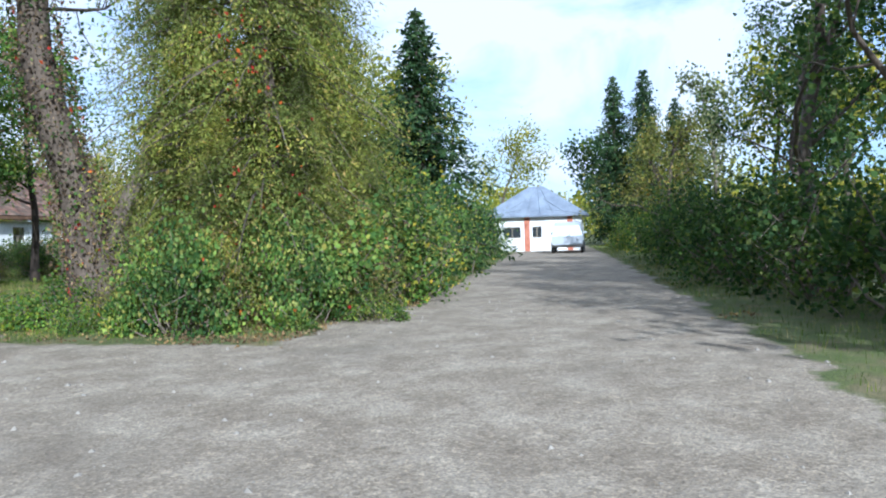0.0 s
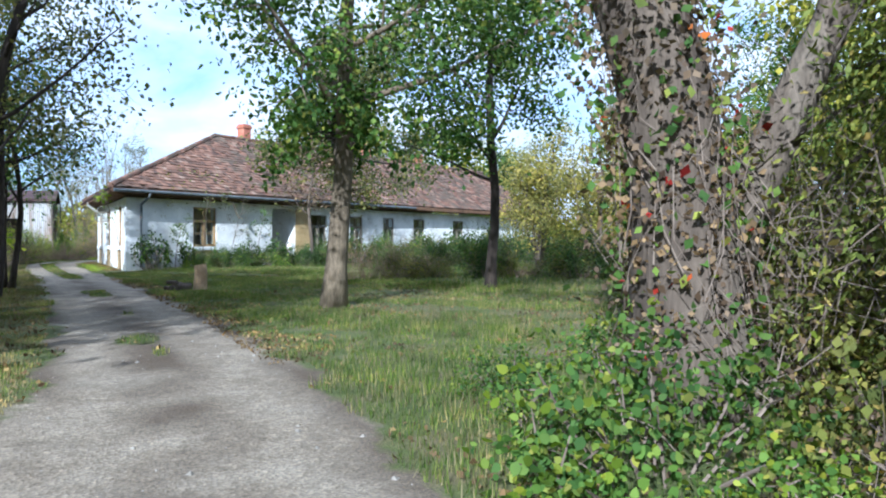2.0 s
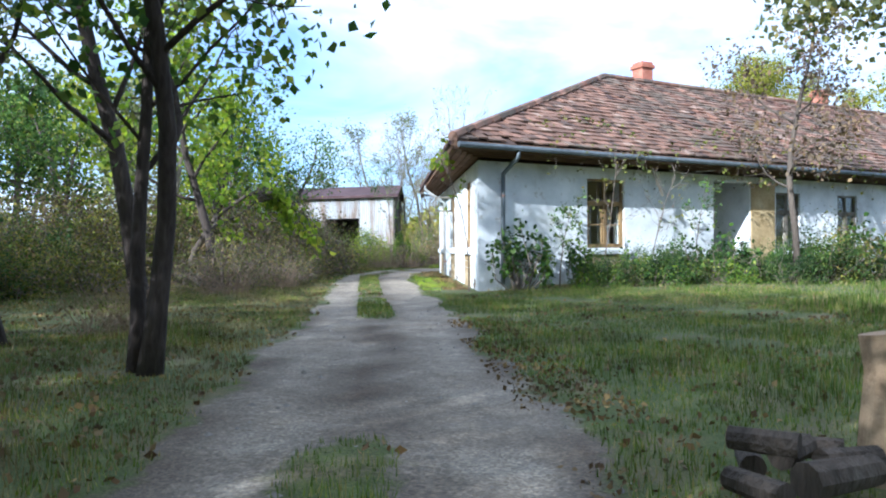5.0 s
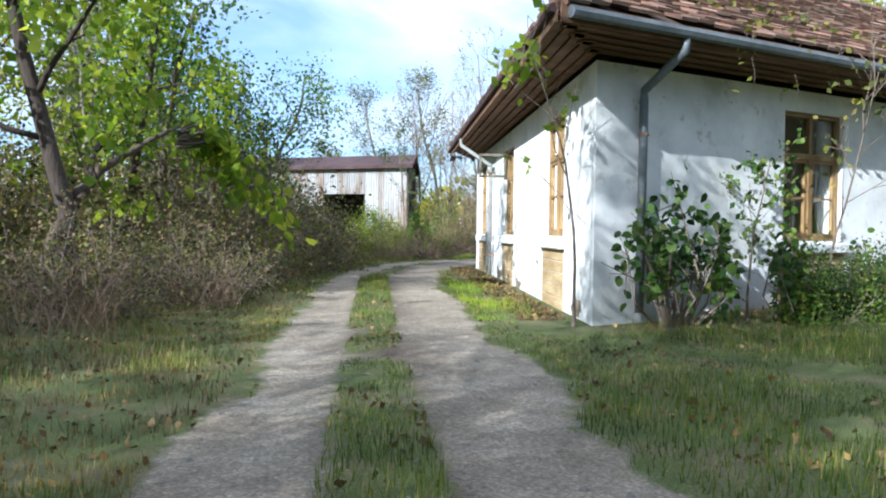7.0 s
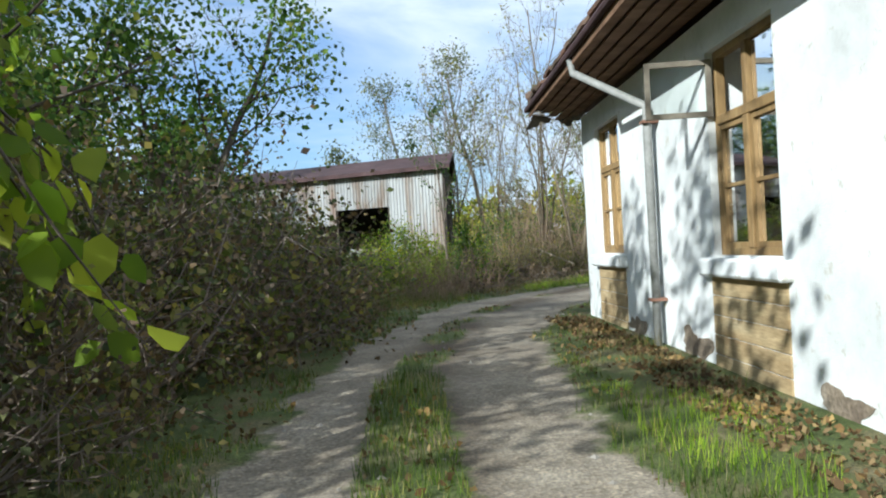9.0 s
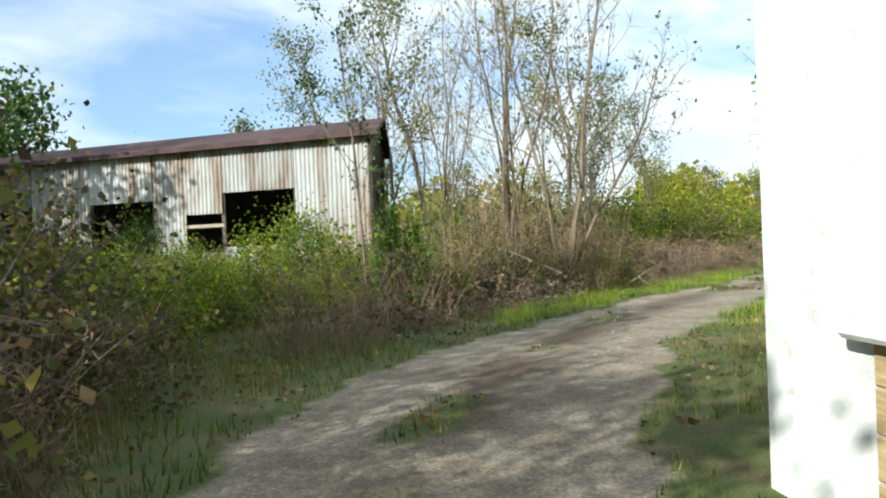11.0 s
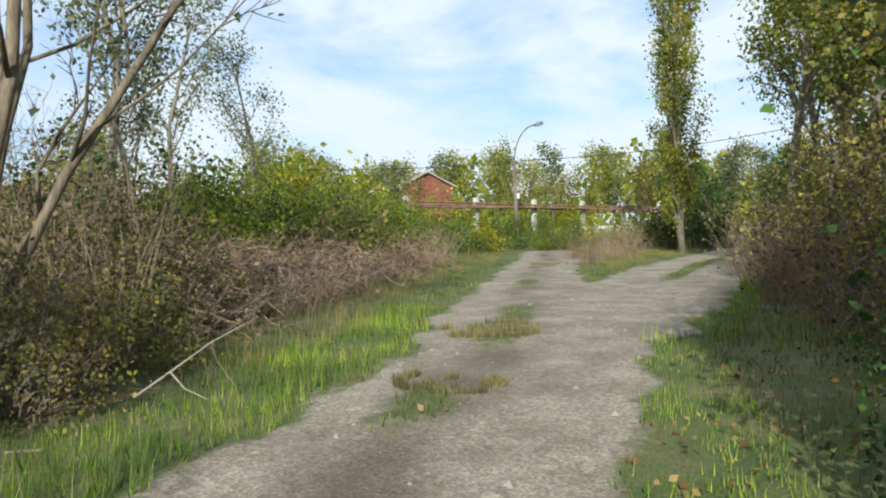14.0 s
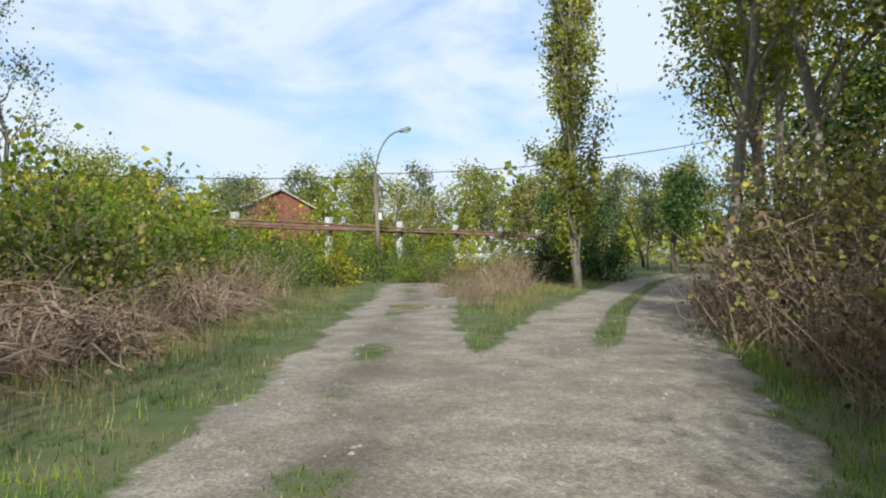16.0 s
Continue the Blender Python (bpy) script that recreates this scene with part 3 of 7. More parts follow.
def road_amount(x, y):
    """1 on gravel, 0 off it; and how far the ruts are worn to soil between."""
    dt, st = line_dist(x, y, TRACK)
    df, sf = line_dist(x, y, FORK)
    dm, sm = line_dist(x, y, MAIN)
    w = 0.22 * wobble(x, y) + 0.12 * wobble(x, y, 2.7)
    half = 1.06 + 0.12 * soft((y - 10) / 5) - 0.22 * soft((y - 24) / 5) + 2.4 * soft((-31 - y) / 6)
    a = soft((half - 0.38 * soft((y - 15.5) / 3) * soft((26 - y) / 3) * (st > 0) + w - dt) / 0.5 + 0.5)
    b = soft((1.35 + w - df) / 0.5 + 0.5)
    c = soft((2.35 + 0.7 * soft((3.5 - x) / 3) * (sm > 0) + w - dm) / 0.6 + 0.5)
    g = np.maximum(np.maximum(a, b), c)
    crown = soft(1.15 - np.abs(st - 0.13) / 0.42) * soft((y + 30) / 4) * (1 - 0.3 * soft((y - 11) / 3)) * soft(0.30 + 0.75 * soft((y + 9) / 4) * soft((11 - y) / 3) + 1.1 * wobble(x, y, 0.55))
    crown_f = soft(1 - np.abs(sf) / 0.4) * soft((x - 13) / 2) * (dt > 1.3)
    return g, np.maximum(crown, crown_f) * (dm > 2.2)


def ground_z(x, y):
    g, cw = road_amount(x, y)
    dt = np.minimum(np.minimum(line_dist(x, y, TRACK)[0], line_dist(x, y, FORK)[0]), line_dist(x, y, MAIN)[0])
    lift = soft((dt - 1.3) / 6)
    base = 0.10 * soft((y + 2) / 12)
    z = base + lift * (0.05 + 0.05 * wobble(x, y, 0.25)) + 0.03 * cw - 0.004 * g * wobble(x, y, 1.6)
    return z


def gz(x, y):
    return float(ground_z(np.array([float(x)]), np.array([float(y)]))[0])


def in_house(x, y):
    s, t = x * U[0] + y * U[1], x * V[0] + y * V[1]
    return (x > -0.15) & (t > -0.15) & (t < 11.6) & (s < 34)


def build_ground():
    xs, ys = np.arange(-34, 64.01, 0.28), np.arange(-62, 78.01, 0.28)
    X, Y = np.meshgrid(xs, ys)
    Z = ground_z(X, Y)
    edge = np.minimum(np.minimum(X - xs[0], xs[-1] - X), np.minimum(Y - ys[0], ys[-1] - Y))
    Z *= soft(edge / 6)
    G, C = road_amount(X, Y)
    nx, ny = len(xs), len(ys)
    co = np.stack([X, Y, Z], -1).reshape(-1, 3)
    idx = np.arange(nx * ny).reshape(ny, nx)
    f = np.stack([idx[:-1, :-1], idx[:-1, 1:], idx[1:, 1:], idx[1:, :-1]], -1).reshape(-1, 4)
    gf = G.reshape(-1)[f].mean(1)
    road_f = f[gf > 0.5]
    soil_f = f[gf <= 0.5]

    def sheet(name, faces, far):
        used = np.unique(faces)
        m = np.full(len(co), -1)
        m[used] = np.arange(len(used))
        v, q = co[used].tolist(), m[faces].tolist()
        a = G.reshape(-1)[used] * (1 - 0.97 * C.reshape(-1)[used])
        wn_ = np.zeros(len(used))
        if far:
            k = len(v)
            x0, x1, y0, y1, R = xs[0], xs[-1], ys[0], ys[-1], 900
            v += [(x0, y0, 0), (x1, y0, 0), (x1, y1, 0), (x0, y1, 0), (-R, -R, 0), (R, -R, 0), (R, R, 0), (-R, R, 0)]
            q += [[k + i, k + 4 + i, k + 4 + (i + 1) % 4, k + (i + 1) % 4] for i in range(4)]
            a, wn_ = np.append(a, np.zeros(8)), np.append(wn_, np.zeros(8))
        dt, st = line_dist(np.array([p[0] for p in v]), np.array([p[1] for p in v]), TRACK)
        px, py = np.array([p[0] for p in v]), np.array([p[1] for p in v])
        wn_ = np.maximum(soft(1.1 - np.abs(st - 0.05) / 0.5), soft(1.1 - np.abs(np.abs(st) - 1.12) / 0.36) * soft((-2 - py) / 6)) * 0.95 * soft((py + 33) / 4) * (1 - 0.35 * soft((py - 18) / 6)) * soft(0.7 + wobble(px, py, 0.8))
        me = bpy.data.meshes.new(name)
        me.from_pydata(v, [], q)
        me.attributes.new("gravel", "FLOAT", "POINT").data.foreach_set("value", a.astype(np.float32))
        me.attributes.new("worn", "FLOAT", "POINT").data.foreach_set("value", wn_.astype(np.float32))
        return part(name, me, M["ground"], smooth=True)

    tagged(sheet("ground", soil_f, True), "rough soil with short grass and weeds", "ground", kind="structure")
    tagged(sheet("road", road_f, False), "pale gravel track with two worn ruts", "road", kind="structure")


build_ground()


# ------------------------------------------------------------------ the old house
def wall_pieces(g, p0, d, n_in, length, h, thick, holes, z0=-0.2):
    """A straight wall with thickness, cut open at holes (from, to, sill, head)."""
    m = wall_matrix(p0, d, n_in)
    xs = sorted({0.0, length, *[a for q in holes for a in q[:2]]})
    zs = sorted({z0, h, *[a for q in holes for a in q[2:]]})
    nx, nz = len(xs), len(zs)
    mid = lambda c, i: (c[i] + c[i + 1]) / 2
    solid = lambda i, j: 0 <= i < nx - 1 and 0 <= j < nz - 1 and not any(q[0] < mid(xs, i) < q[1] and q[2] < mid(zs, j) < q[3] for q in holes)
    pts = np.array([(x, y, z) for y in (0, thick) for z in zs for x in xs])
    at = lambda i, j, k: k * nx * nz + j * nx + i
    fs = []
    for i in range(nx - 1):
        for j in range(nz - 1):
            if not solid(i, j):
                continue
            fs.append((at(i, j, 0), at(i + 1, j, 0), at(i + 1, j + 1, 0), at(i, j + 1, 0)))
            fs.append((at(i, j + 1, 1), at(i + 1, j + 1, 1), at(i + 1, j, 1), at(i, j, 1)))
            for di, dj, p, q in ((-1, 0, (i, j), (i, j + 1)), (1, 0, (i + 1, j + 1), (i + 1, j)), (0, -1, (i + 1, j), (i, j)), (0, 1, (i, j + 1), (i + 1, j + 1))):
                if not solid(i + di, j + dj):
                    fs.append((at(*p, 0), at(*q, 0), at(*q, 1), at(*p, 1)))
    g.add(pts @ m[:3, :3].T + m[:3, 3], fs)
    return g


def wall_matrix(p0, d, n_in):
    m = np.eye(4)
    m[:2, 0], m[:2, 1], m[:2, 3] = d, n_in, p0
    return m


def window(house, m, a, b, z0, z1, open_sash=False, panel=True, frame="frame_wood", transom=0.66):
    """A two-leaf casement window with a transom light, its sill and the boarded panel below."""
    o = new("window")
    o.parent = house
    w = b - a
    g = Geo()
    y0, y1, t = 0.06, 0.14, 0.06
    g.box((a, y0, z0), (a + t, y1, z1), m, 0.006).box((b - t, y0, z0), (b, y1, z1), m, 0.006)
    g.box((a + t, y0, z1 - t), (b - t, y1, z1), m, 0.006).box((a + t, y0, z0), (b - t, y1, z0 + t), m, 0.006)
    zt, c = z0 + (z1 - z0) * transom, (a + b) / 2
    g.box((a + t, y0 - 0.01, zt - 0.04), (b - t, y1, zt + 0.04), m, 0.006)
    g.box((c - 0.045, y0 - 0.012, z0 + t), (c + 0.045, y1, zt - 0.04), m, 0.006)
    g.box((c - 0.035, y0 - 0.005, zt + 0.04), (c + 0.035, y1, z1 - t), m, 0.006)
    part("window_frame", g, M[frame], o)
    for i, (x0, x1) in enumerate(((a + t, c - 0.045), (c + 0.045, b - t))):
        s = Geo()
        lo, hi, k = z0 + t, zt - 0.04, 0.045
        zb = (lo + hi) / 2
        s.box((x0, y0 + 0.01, lo), (x0 + k, y1 - 0.02, hi), m).box((x1 - k, y0 + 0.01, lo), (x1, y1 - 0.02, hi), m)
        s.box((x0 + k, y0 + 0.01, lo), (x1 - k, y1 - 0.02, lo + k), m).box((x0 + k, y0 + 0.01, hi - k), (x1 - k, y1 - 0.02, hi), m)
        s.box((x0 + k, y0 + 0.012, zb - 0.014), (x1 - k, y1 - 0.03, zb + 0.014), m)
        part("sash", s, M[frame], o)
        for lo2, hi2 in ((lo + k, zb - 0.014), (zb + 0.014, hi - k)):
            p = part("pane", Geo().box((x0 + k, 0.10, lo2), (x1 - k, 0.104, hi2), m), M["glass"], o)
            p.visible_shadow = False
        if not (open_sash and i == 1):
            p = part("pane", Geo().box((x0 + 0.01, 0.10, zt + 0.04), (x1 - 0.01, 0.104, z1 - t), m), M["glass"], o)
            p.visible_shadow = False
    s = Geo()
    for x in (a + 0.02, a + w * 0.25, c - 0.03, a + w * 0.75, b - 0.08):
        s.box((x, 0.30, z0 + 0.02), (x + 0.06, 0.34, zt), m)
    for z in (z0 + 0.02, (z0 + zt) / 2 - 0.02, zt - 0.05):
        s.box((a + 0.02, 0.301, z), (b - 0.02, 0.339, z + 0.05), m)
    part("inner_sash", s, M["pipe_grey"], o, "greyed inner window leaf behind the glass")
    part("window_sill", Geo().box((a - 0.14, -0.10, z0 - 0.17), (b + 0.14, 0.05, z0 - 0.02), m, 0.02), M["plaster"], o)
    if open_sash:
        x, lo, hi, wd = b - t, zt + 0.04, z1 - t, w / 2 - 0.05
        q = m @ np.array(pose(x + 0.02, 0.03, 0, 0, 0, 97))
        s = Geo()
        s.box((-wd, -0.02, lo), (-wd + 0.045, 0.02, hi), q).box((-0.045, -0.02, lo), (0, 0.02, hi), q)
        s.box((-wd + 0.045, -0.02, lo), (-0.045, 0.02, lo + 0.045), q).box((-wd + 0.045, -0.02, hi - 0.045), (-0.045, 0.02, hi), q)
        # the leaf swings out, away from the wall
        part("open_sash", s, M["frame_dark"], o, "weathered transom leaf standing open")
        p = part("pane", Geo().box((-wd + 0.045, -0.002, lo + 0.045), (-0.045, 0.002, hi - 0.045), q), M["glass"], o)
        p.visible_shadow = False
    if panel:
        zz = np.linspace(0.02, z0 - 0.17, 6)
        for lo, hi in zip(zz[:-1], zz[1:]):
            part("board", Geo().box((a - 0.06, -0.012, lo + 0.004), (b + 0.06, 0.03, hi - 0.004), m, 0.006), M["panel_wood"], o)
    return o


def tiles(house, roof, p0, a_dir, b_dir, inside, rows, length, own, name="tile"):
    """Clay tiles laid in rows up a roof plane; own(u, v) picks those that are single parts."""
    a, b = np.array(a_dir, float), np.array(b_dir, float)
    n = np.cross(a, b)
    n *= np.sign(n[2])
    rng = np.random.default_rng(3)
    single = Geo().box((-0.118, -0.02, 0.0), (0.118, 0.36, 0.036), None)
    me = single.mesh("tile")
    me.materials.append(M["tile"])
    rest, made = Geo(), 0
    for k in range(rows):
        v = k * 0.29
        for j in range(int(length / 0.245)):
            u = (j + 0.5 * (k % 2)) * 0.245
            if not inside(u, v + 0.15) or rng.random() < 0.006:
                continue
            o = p0 + a * u + b * v + n * (0.045 + rng.normal() * 0.010)
            bb = unit(b + n * (-0.11 + rng.normal() * 0.02) + a * rng.normal() * 0.02)
            aa = unit(np.cross(bb, n))
            nn = np.cross(aa, bb)
            m = np.eye(4)
            m[:3, 0], m[:3, 1], m[:3, 2], m[:3, 3] = aa, bb, nn, o
            if own(u, v) and made < 300:
                ob = new(name, me)
                ob.parent = roof
                ob.matrix_local = Matrix(m.tolist())
                made += 1
            else:
                rest.box((-0.118, -0.02, 0.0), (0.118, 0.36, 0.036), m)
    r = part("roof_tiles", rest, M["tile"], roof, "weathered red clay tiles")
    r["kind"] = "stuff"


def build_house():
    house = thing("house", "derelict single-storey whitewashed house with a clay tile roof", "house")
    H, T = 3.02, 0.42
    zl, zh = 1.02, 2.72
    west = [(1.53, 2.76), (5.67, 6.87), (9.70, 10.92)]
    front = [(3.18, 4.40, 1.0, 2.74), (7.65, 9.12, 0.12, 2.86), (10.25, 11.35, 0.95, 2.62), (13.15, 14.15, 1.0, 2.62), (15.9, 16.9, 1.0, 2.62), (18.7, 19.8, 1.0, 2.62), (22.8, 24.0, 1.0, 2.62), (27.0, 28.1, 1.0, 2.62)]
    dep, ln = 10.70, 34.0
    wlen = 11.7
    mw = wall_matrix((0.0, 0.0), (0, 1), (1, 0))
    mf = wall_matrix((0.0, 0.0), U, V)
    part("wall", wall_pieces(Geo(), (0, 0.5), (0, 1), (1, 0), wlen - 0.5, H, T, [(a - 0.5, b - 0.5, zl, zh) for a, b in west]), M["plaster"], house)
    part("wall", wall_pieces(Geo(), U * 0.4, U, V, ln - 0.4, H, T, [(a - 0.4, b - 0.4, c, d) for a, b, c, d in front]), M["plaster"], house)
    k = [(0, 0), U * 0.4, U * 0.4 + V * T, (T, 0.5), (0, 0.5)]
    part("corner_pier", Geo().add([(*p, z) for z in (-0.2, H) for p in k], [(4, 3, 2, 1, 0), (5, 6, 7, 8, 9)] + [(i, (i + 1) % 5, 5 + (i + 1) % 5, 5 + i) for i in range(5)]), M["plaster"], house)
    back = np.array((0.0, wlen))
    part("wall", wall_pieces(Geo(), back - V * T, U, V, ln - 5, H, T, []), M["plaster"], house)
    part("wall", wall_pieces(Geo(), U * ln, V, -U, dep, H, T, []), M["plaster"], house)
    # partition walls and ceiling keep the rooms dark
    g = Geo()
    for s in (5.6, 12.2, 17.8, 25.5):
        g.box((s, T + 1.9, 0), (s + 0.15, dep - T, H - 0.05), mf)
    g.box((2.8, 5.4, 0), (ln - 1, 5.55, H - 0.05), mf)
    part("partition", g, M["interior"], house)
    part("room_floor", Geo().box((5.5, 0.3, 0.05), (ln - 0.5, dep - 0.4, 0.12), mf).box((0.3, 0.7, 0.05), (5.2, 11.2, 0.115)), M["panel_wood"], house)
    cp = [(0.3, 0.45), U * 33.6 + V * 0.3, U * 33.6 + V * (dep - 0.3), (0.3, wlen - 0.3)]
    part("room_ceiling", Geo().add([(*p, z) for z in (2.96, 3.01) for p in cp], [(3, 2, 1, 0), (4, 5, 6, 7)] + [(i, (i + 1) % 4, 4 + (i + 1) % 4, 4 + i) for i in range(4)]), M["interior"], house)
    for a, b in west:
        window(house, mw, a, b, zl, zh, open_sash=(a == 5.67))
    for i, (a, b, c, d) in enumerate(front):
        if i != 1:
            window(house, mf, a, b, c, d, frame="frame_wood" if i < 2 else "frame_dark", panel=i == 0)
    # porch recess, its door and the ochre pier beside it
    g = Geo().box((7.50, 2.05, 0.1), (9.27, 2.2, H - 0.1), mf).box((7.5, T, 0.1), (7.64, 2.05, H - 0.1), mf).box((9.13, T, 0.1), (9.27, 2.05, H - 0.1), mf)
    part("porch_wall", g, M["plaster"], house)
    d = part("porch_door", Geo().box((7.75, 1.98, 0.12), (8.45, 2.04, 2.15), mf, 0.008), M["frame_dark"], house, "dark weathered wooden door")
    part("door_panel", Geo().box((7.83, 1.965, 0.25), (8.37, 1.985, 1.05), mf, 0.006), M["frame_dark"], d)
    part("door_panel", Geo().box((7.83, 1.965, 1.15), (8.37, 1.985, 2.05), mf, 0.006), M["frame_dark"], d)
    part("pier", Geo().box((9.16, -0.03, 0), (10.2, 0.05, 2.84), mf, 0.02), M["plaster_ochre"], house, "ochre plastered pier beside the porch")
    # roof
    ov, ze, zr, th = 0.68, 3.34, 6.85, 0.10
    roof = new("roof")
    roof.parent = house
    E0 = np.array((-ov, (-ov - V[0] * -ov) / V[1]))
    Eb = np.array((-ov, (dep + ov - V[0] * -ov) / V[1]))
    R = np.array((5.45, 8.30))
    S = lambda s, t: U * s + V * t
    sR = float(R @ U)
    F1, B1, R1 = S(ln + 0.4, -ov), S(ln + 0.4, dep + ov), S(ln + 0.4, 5.36)
    P3 = lambda p, z: np.array((p[0], p[1], z))
    top = [P3(E0, ze), P3(F1, ze), P3(R1, zr), P3(R, zr), P3(Eb, ze), P3(B1, ze)]
    low = [p - np.array((0, 0, th)) for p in top]
    g = Geo().add(top + low, [(0, 1, 2, 3), (0, 3, 4), (4, 3, 2, 5), (6, 9, 8, 7), (6, 10, 9), (10, 11, 8, 9), (0, 6, 7, 1), (0, 4, 10, 6), (4, 5, 11, 10), (1, 7, 8, 2), (2, 8, 11, 5)])
    part("deck", g, M["tile_back"], roof)
    # boarded soffit and fascia under the eaves
    zs = 3.04
    for k in range(5):
        o = -ov + 0.02 + k * 0.136
        z = ze - th - 0.03 - 0.028 * k
        a0 = np.array((o, (o - V[0] * o) / V[1]))
        part("soffit_board", Geo().box((0, 0, 0), (0.128, wlen + 1.2 - 0.02 * k, 0.02), np.array([[1, 0, 0, o], [0, 1, 0, a0[1]], [0, 0, 1, z], [0, 0, 0, 1]], float)), M["soffit"], roof)
        mm = np.array(mf)
        mm[:3, 3] = (a0[0], a0[1], z)
        part("soffit_board", Geo().box((0.0, 0, 0), (ln + 0.3, 0.128, 0.021), mm), M["soffit"], roof)
    mm = np.array(mf)
    mm[:3, 3] = (E0[0], E0[1], 0)
    part("fascia", Geo().box((0.02, -0.025, ze - 0.2), (ln, -0.003, ze - 0.01), mm), M["soffit"], roof)
    part("fascia", Geo().box((-ov - 0.025, E0[1], ze - 0.2), (-ov - 0.003, Eb[1], ze - 0.01)), M["soffit"], roof)
    # tile planes
    sl = math.hypot(5.36 + ov, zr - ze)
    bf = np.array((V[0] * (5.36 + ov), V[1] * (5.36 + ov), zr - ze)) / sl
    s0 = float(E0 @ U)
    hip = (sR - s0) / sl
    tiles(house, roof, P3(E0, ze), (U[0], U[1], 0), bf, lambda u, v: u > hip * v - 0.05 and v < sl and u < ln + 0.9, int(sl / 0.29) + 1, ln + 1, lambda u, v: u < 7.5 and v > 0.0, "tile")
    bw = np.array((5.45 + ov, 0, zr - ze))
    slw = np.linalg.norm(bw)
    wl_ = Eb[1] - E0[1]
    lo_, hi_ = (R[1] - E0[1]) / slw, (Eb[1] - R[1]) / slw
    tiles(house, roof, P3(Eb, ze), (0, -1, 0), bw / slw, lambda u, v: u > hi_ * v and u < wl_ - lo_ * v and v < slw, int(slw / 0.29) + 1, wl_, lambda u, v: False)
    # hip and ridge caps
    for p, q, c in ((P3(E0, ze + 0.05), P3(R, zr + 0.06), 24), (P3(R, zr + 0.06), P3(R1, zr + 0.06), 60), (P3(Eb, ze + 0.05), P3(R, zr + 0.06), 20)):
        g = Geo()
        for i in range(c):
            x, y = p + (q - p) * i / c, p + (q - p) * (i + 1.12) / c
            g.tube([x + (0, 0, 0.012), y + (0, 0, 0.03)], [0.125, 0.105], 7)
        part("ridge_tiles", g, M["tile"], roof)
    # chimneys
    for (x, y), zt, w in ((S(13.6, 6.6) - U * 2.3, 8.0, 0.55), (S(21.5, 6.4), 7.9, 0.5), (S(27.0, 6.2), 7.8, 0.5)):
        mc = wall_matrix((x, y), U, V)
        c = part("chimney", Geo().box((-w / 2, -w / 2, 5.6), (w / 2, w / 2, zt - 0.25), mc, 0.02), M["brick"], house, "red brick chimney")
        part("chimney_cap", Geo().box((-w / 2 - 0.06, -w / 2 - 0.06, zt - 0.25), (w / 2 + 0.06, w / 2 + 0.06, zt - 0.1), mc, 0.02).box((-w / 2, -w / 2, zt - 0.1), (w / 2, w / 2, zt), mc, 0.02), M["brick"], c)
    # gutters and downpipes
    gp = lambda p, q: Geo().tube([p, q], 0.065, 8)
    off = np.array((0, 0, ze - 0.10))
    part("gutter", gp(P3(E0 - V * 0.07 + U * 0.1, 0) + off, P3(S(18, -ov - 0.07), 0) + off), M["zinc"], house, "grey sheet-metal gutter")
    # dark strip added for the tile ends; this eave carries no gutter
    part("gutter", Geo().tube([np.array((-ov - 0.05, E0[1], ze - 0.06)), np.array((-ov - 0.05, Eb[1], ze - 0.09))], 0.045, 8), M["roof_rust"], house, "dark strip along the west roof edge")
    a, b, c = S(0.62, -ov - 0.05), S(0.62, -0.10), S(0.60, -0.10)
    p = part("downpipe", Geo().tube([P3(a, ze - 0.12), P3(a, ze - 0.28), P3(b, ze - 0.62), P3(b, ze - 0.74), P3(c, 0.15)], 0.05, 8), M["zinc"], house, smooth=True)
    for z in (2.2, 1.0):
        part("pipe_clip", Geo().tube([P3(b, z), P3(b, z + 0.03)], 0.062, 8), M["rust_pipe"], p)
    p = part("downpipe", Geo().tube([(-ov - 0.03, 8.9, ze - 0.14), (-ov - 0.03, 8.8, ze - 0.3), (-0.10, 8.25, 2.55), (-0.10, 8.22, 2.38), (-0.10, 8.2, 0.08)], 0.043, 8), M["pipe_grey"], house, "pale grey painted downpipe", smooth=True)
    for z in (2.36, 0.55):
        part("pipe_clip", Geo().box((-0.165, 8.14, z), (0.0, 8.27, z + 0.03)), M["rust_pipe"], p)
    # broken eave boards that hang down over the front
    for s, tilt, w in ((4.9, 62, 0.09), (5.6, 8, 0.16), (6.4, -6, 0.16)):
        mm = np.array(mf) @ np.array(pose(s, -ov + 0.15, ze - 0.35, 0, tilt, 0))
        part("loose_board", Geo().box((0, 0, 0), (0.75, w, 0.02), mm), M["dead_wood"], roof)
    rg = np.random.default_rng(5)
    for i in range(14):
        y = Eb[1] - rg.uniform(0.0, 0.5)
        mm = np.array(pose(-ov + rg.uniform(-0.05, 0.75), y, ze - 0.16 - rg.uniform(0, 0.12), rg.uniform(-14, 4), rg.uniform(-8, 8), rg.uniform(-10, 10)))
        part("loose_board", Geo().box((0, 0, 0), (0.09, rg.uniform(0.25, 0.6), 0.018), mm), M["old_board"], roof)
    bare_patches(house)
    return house



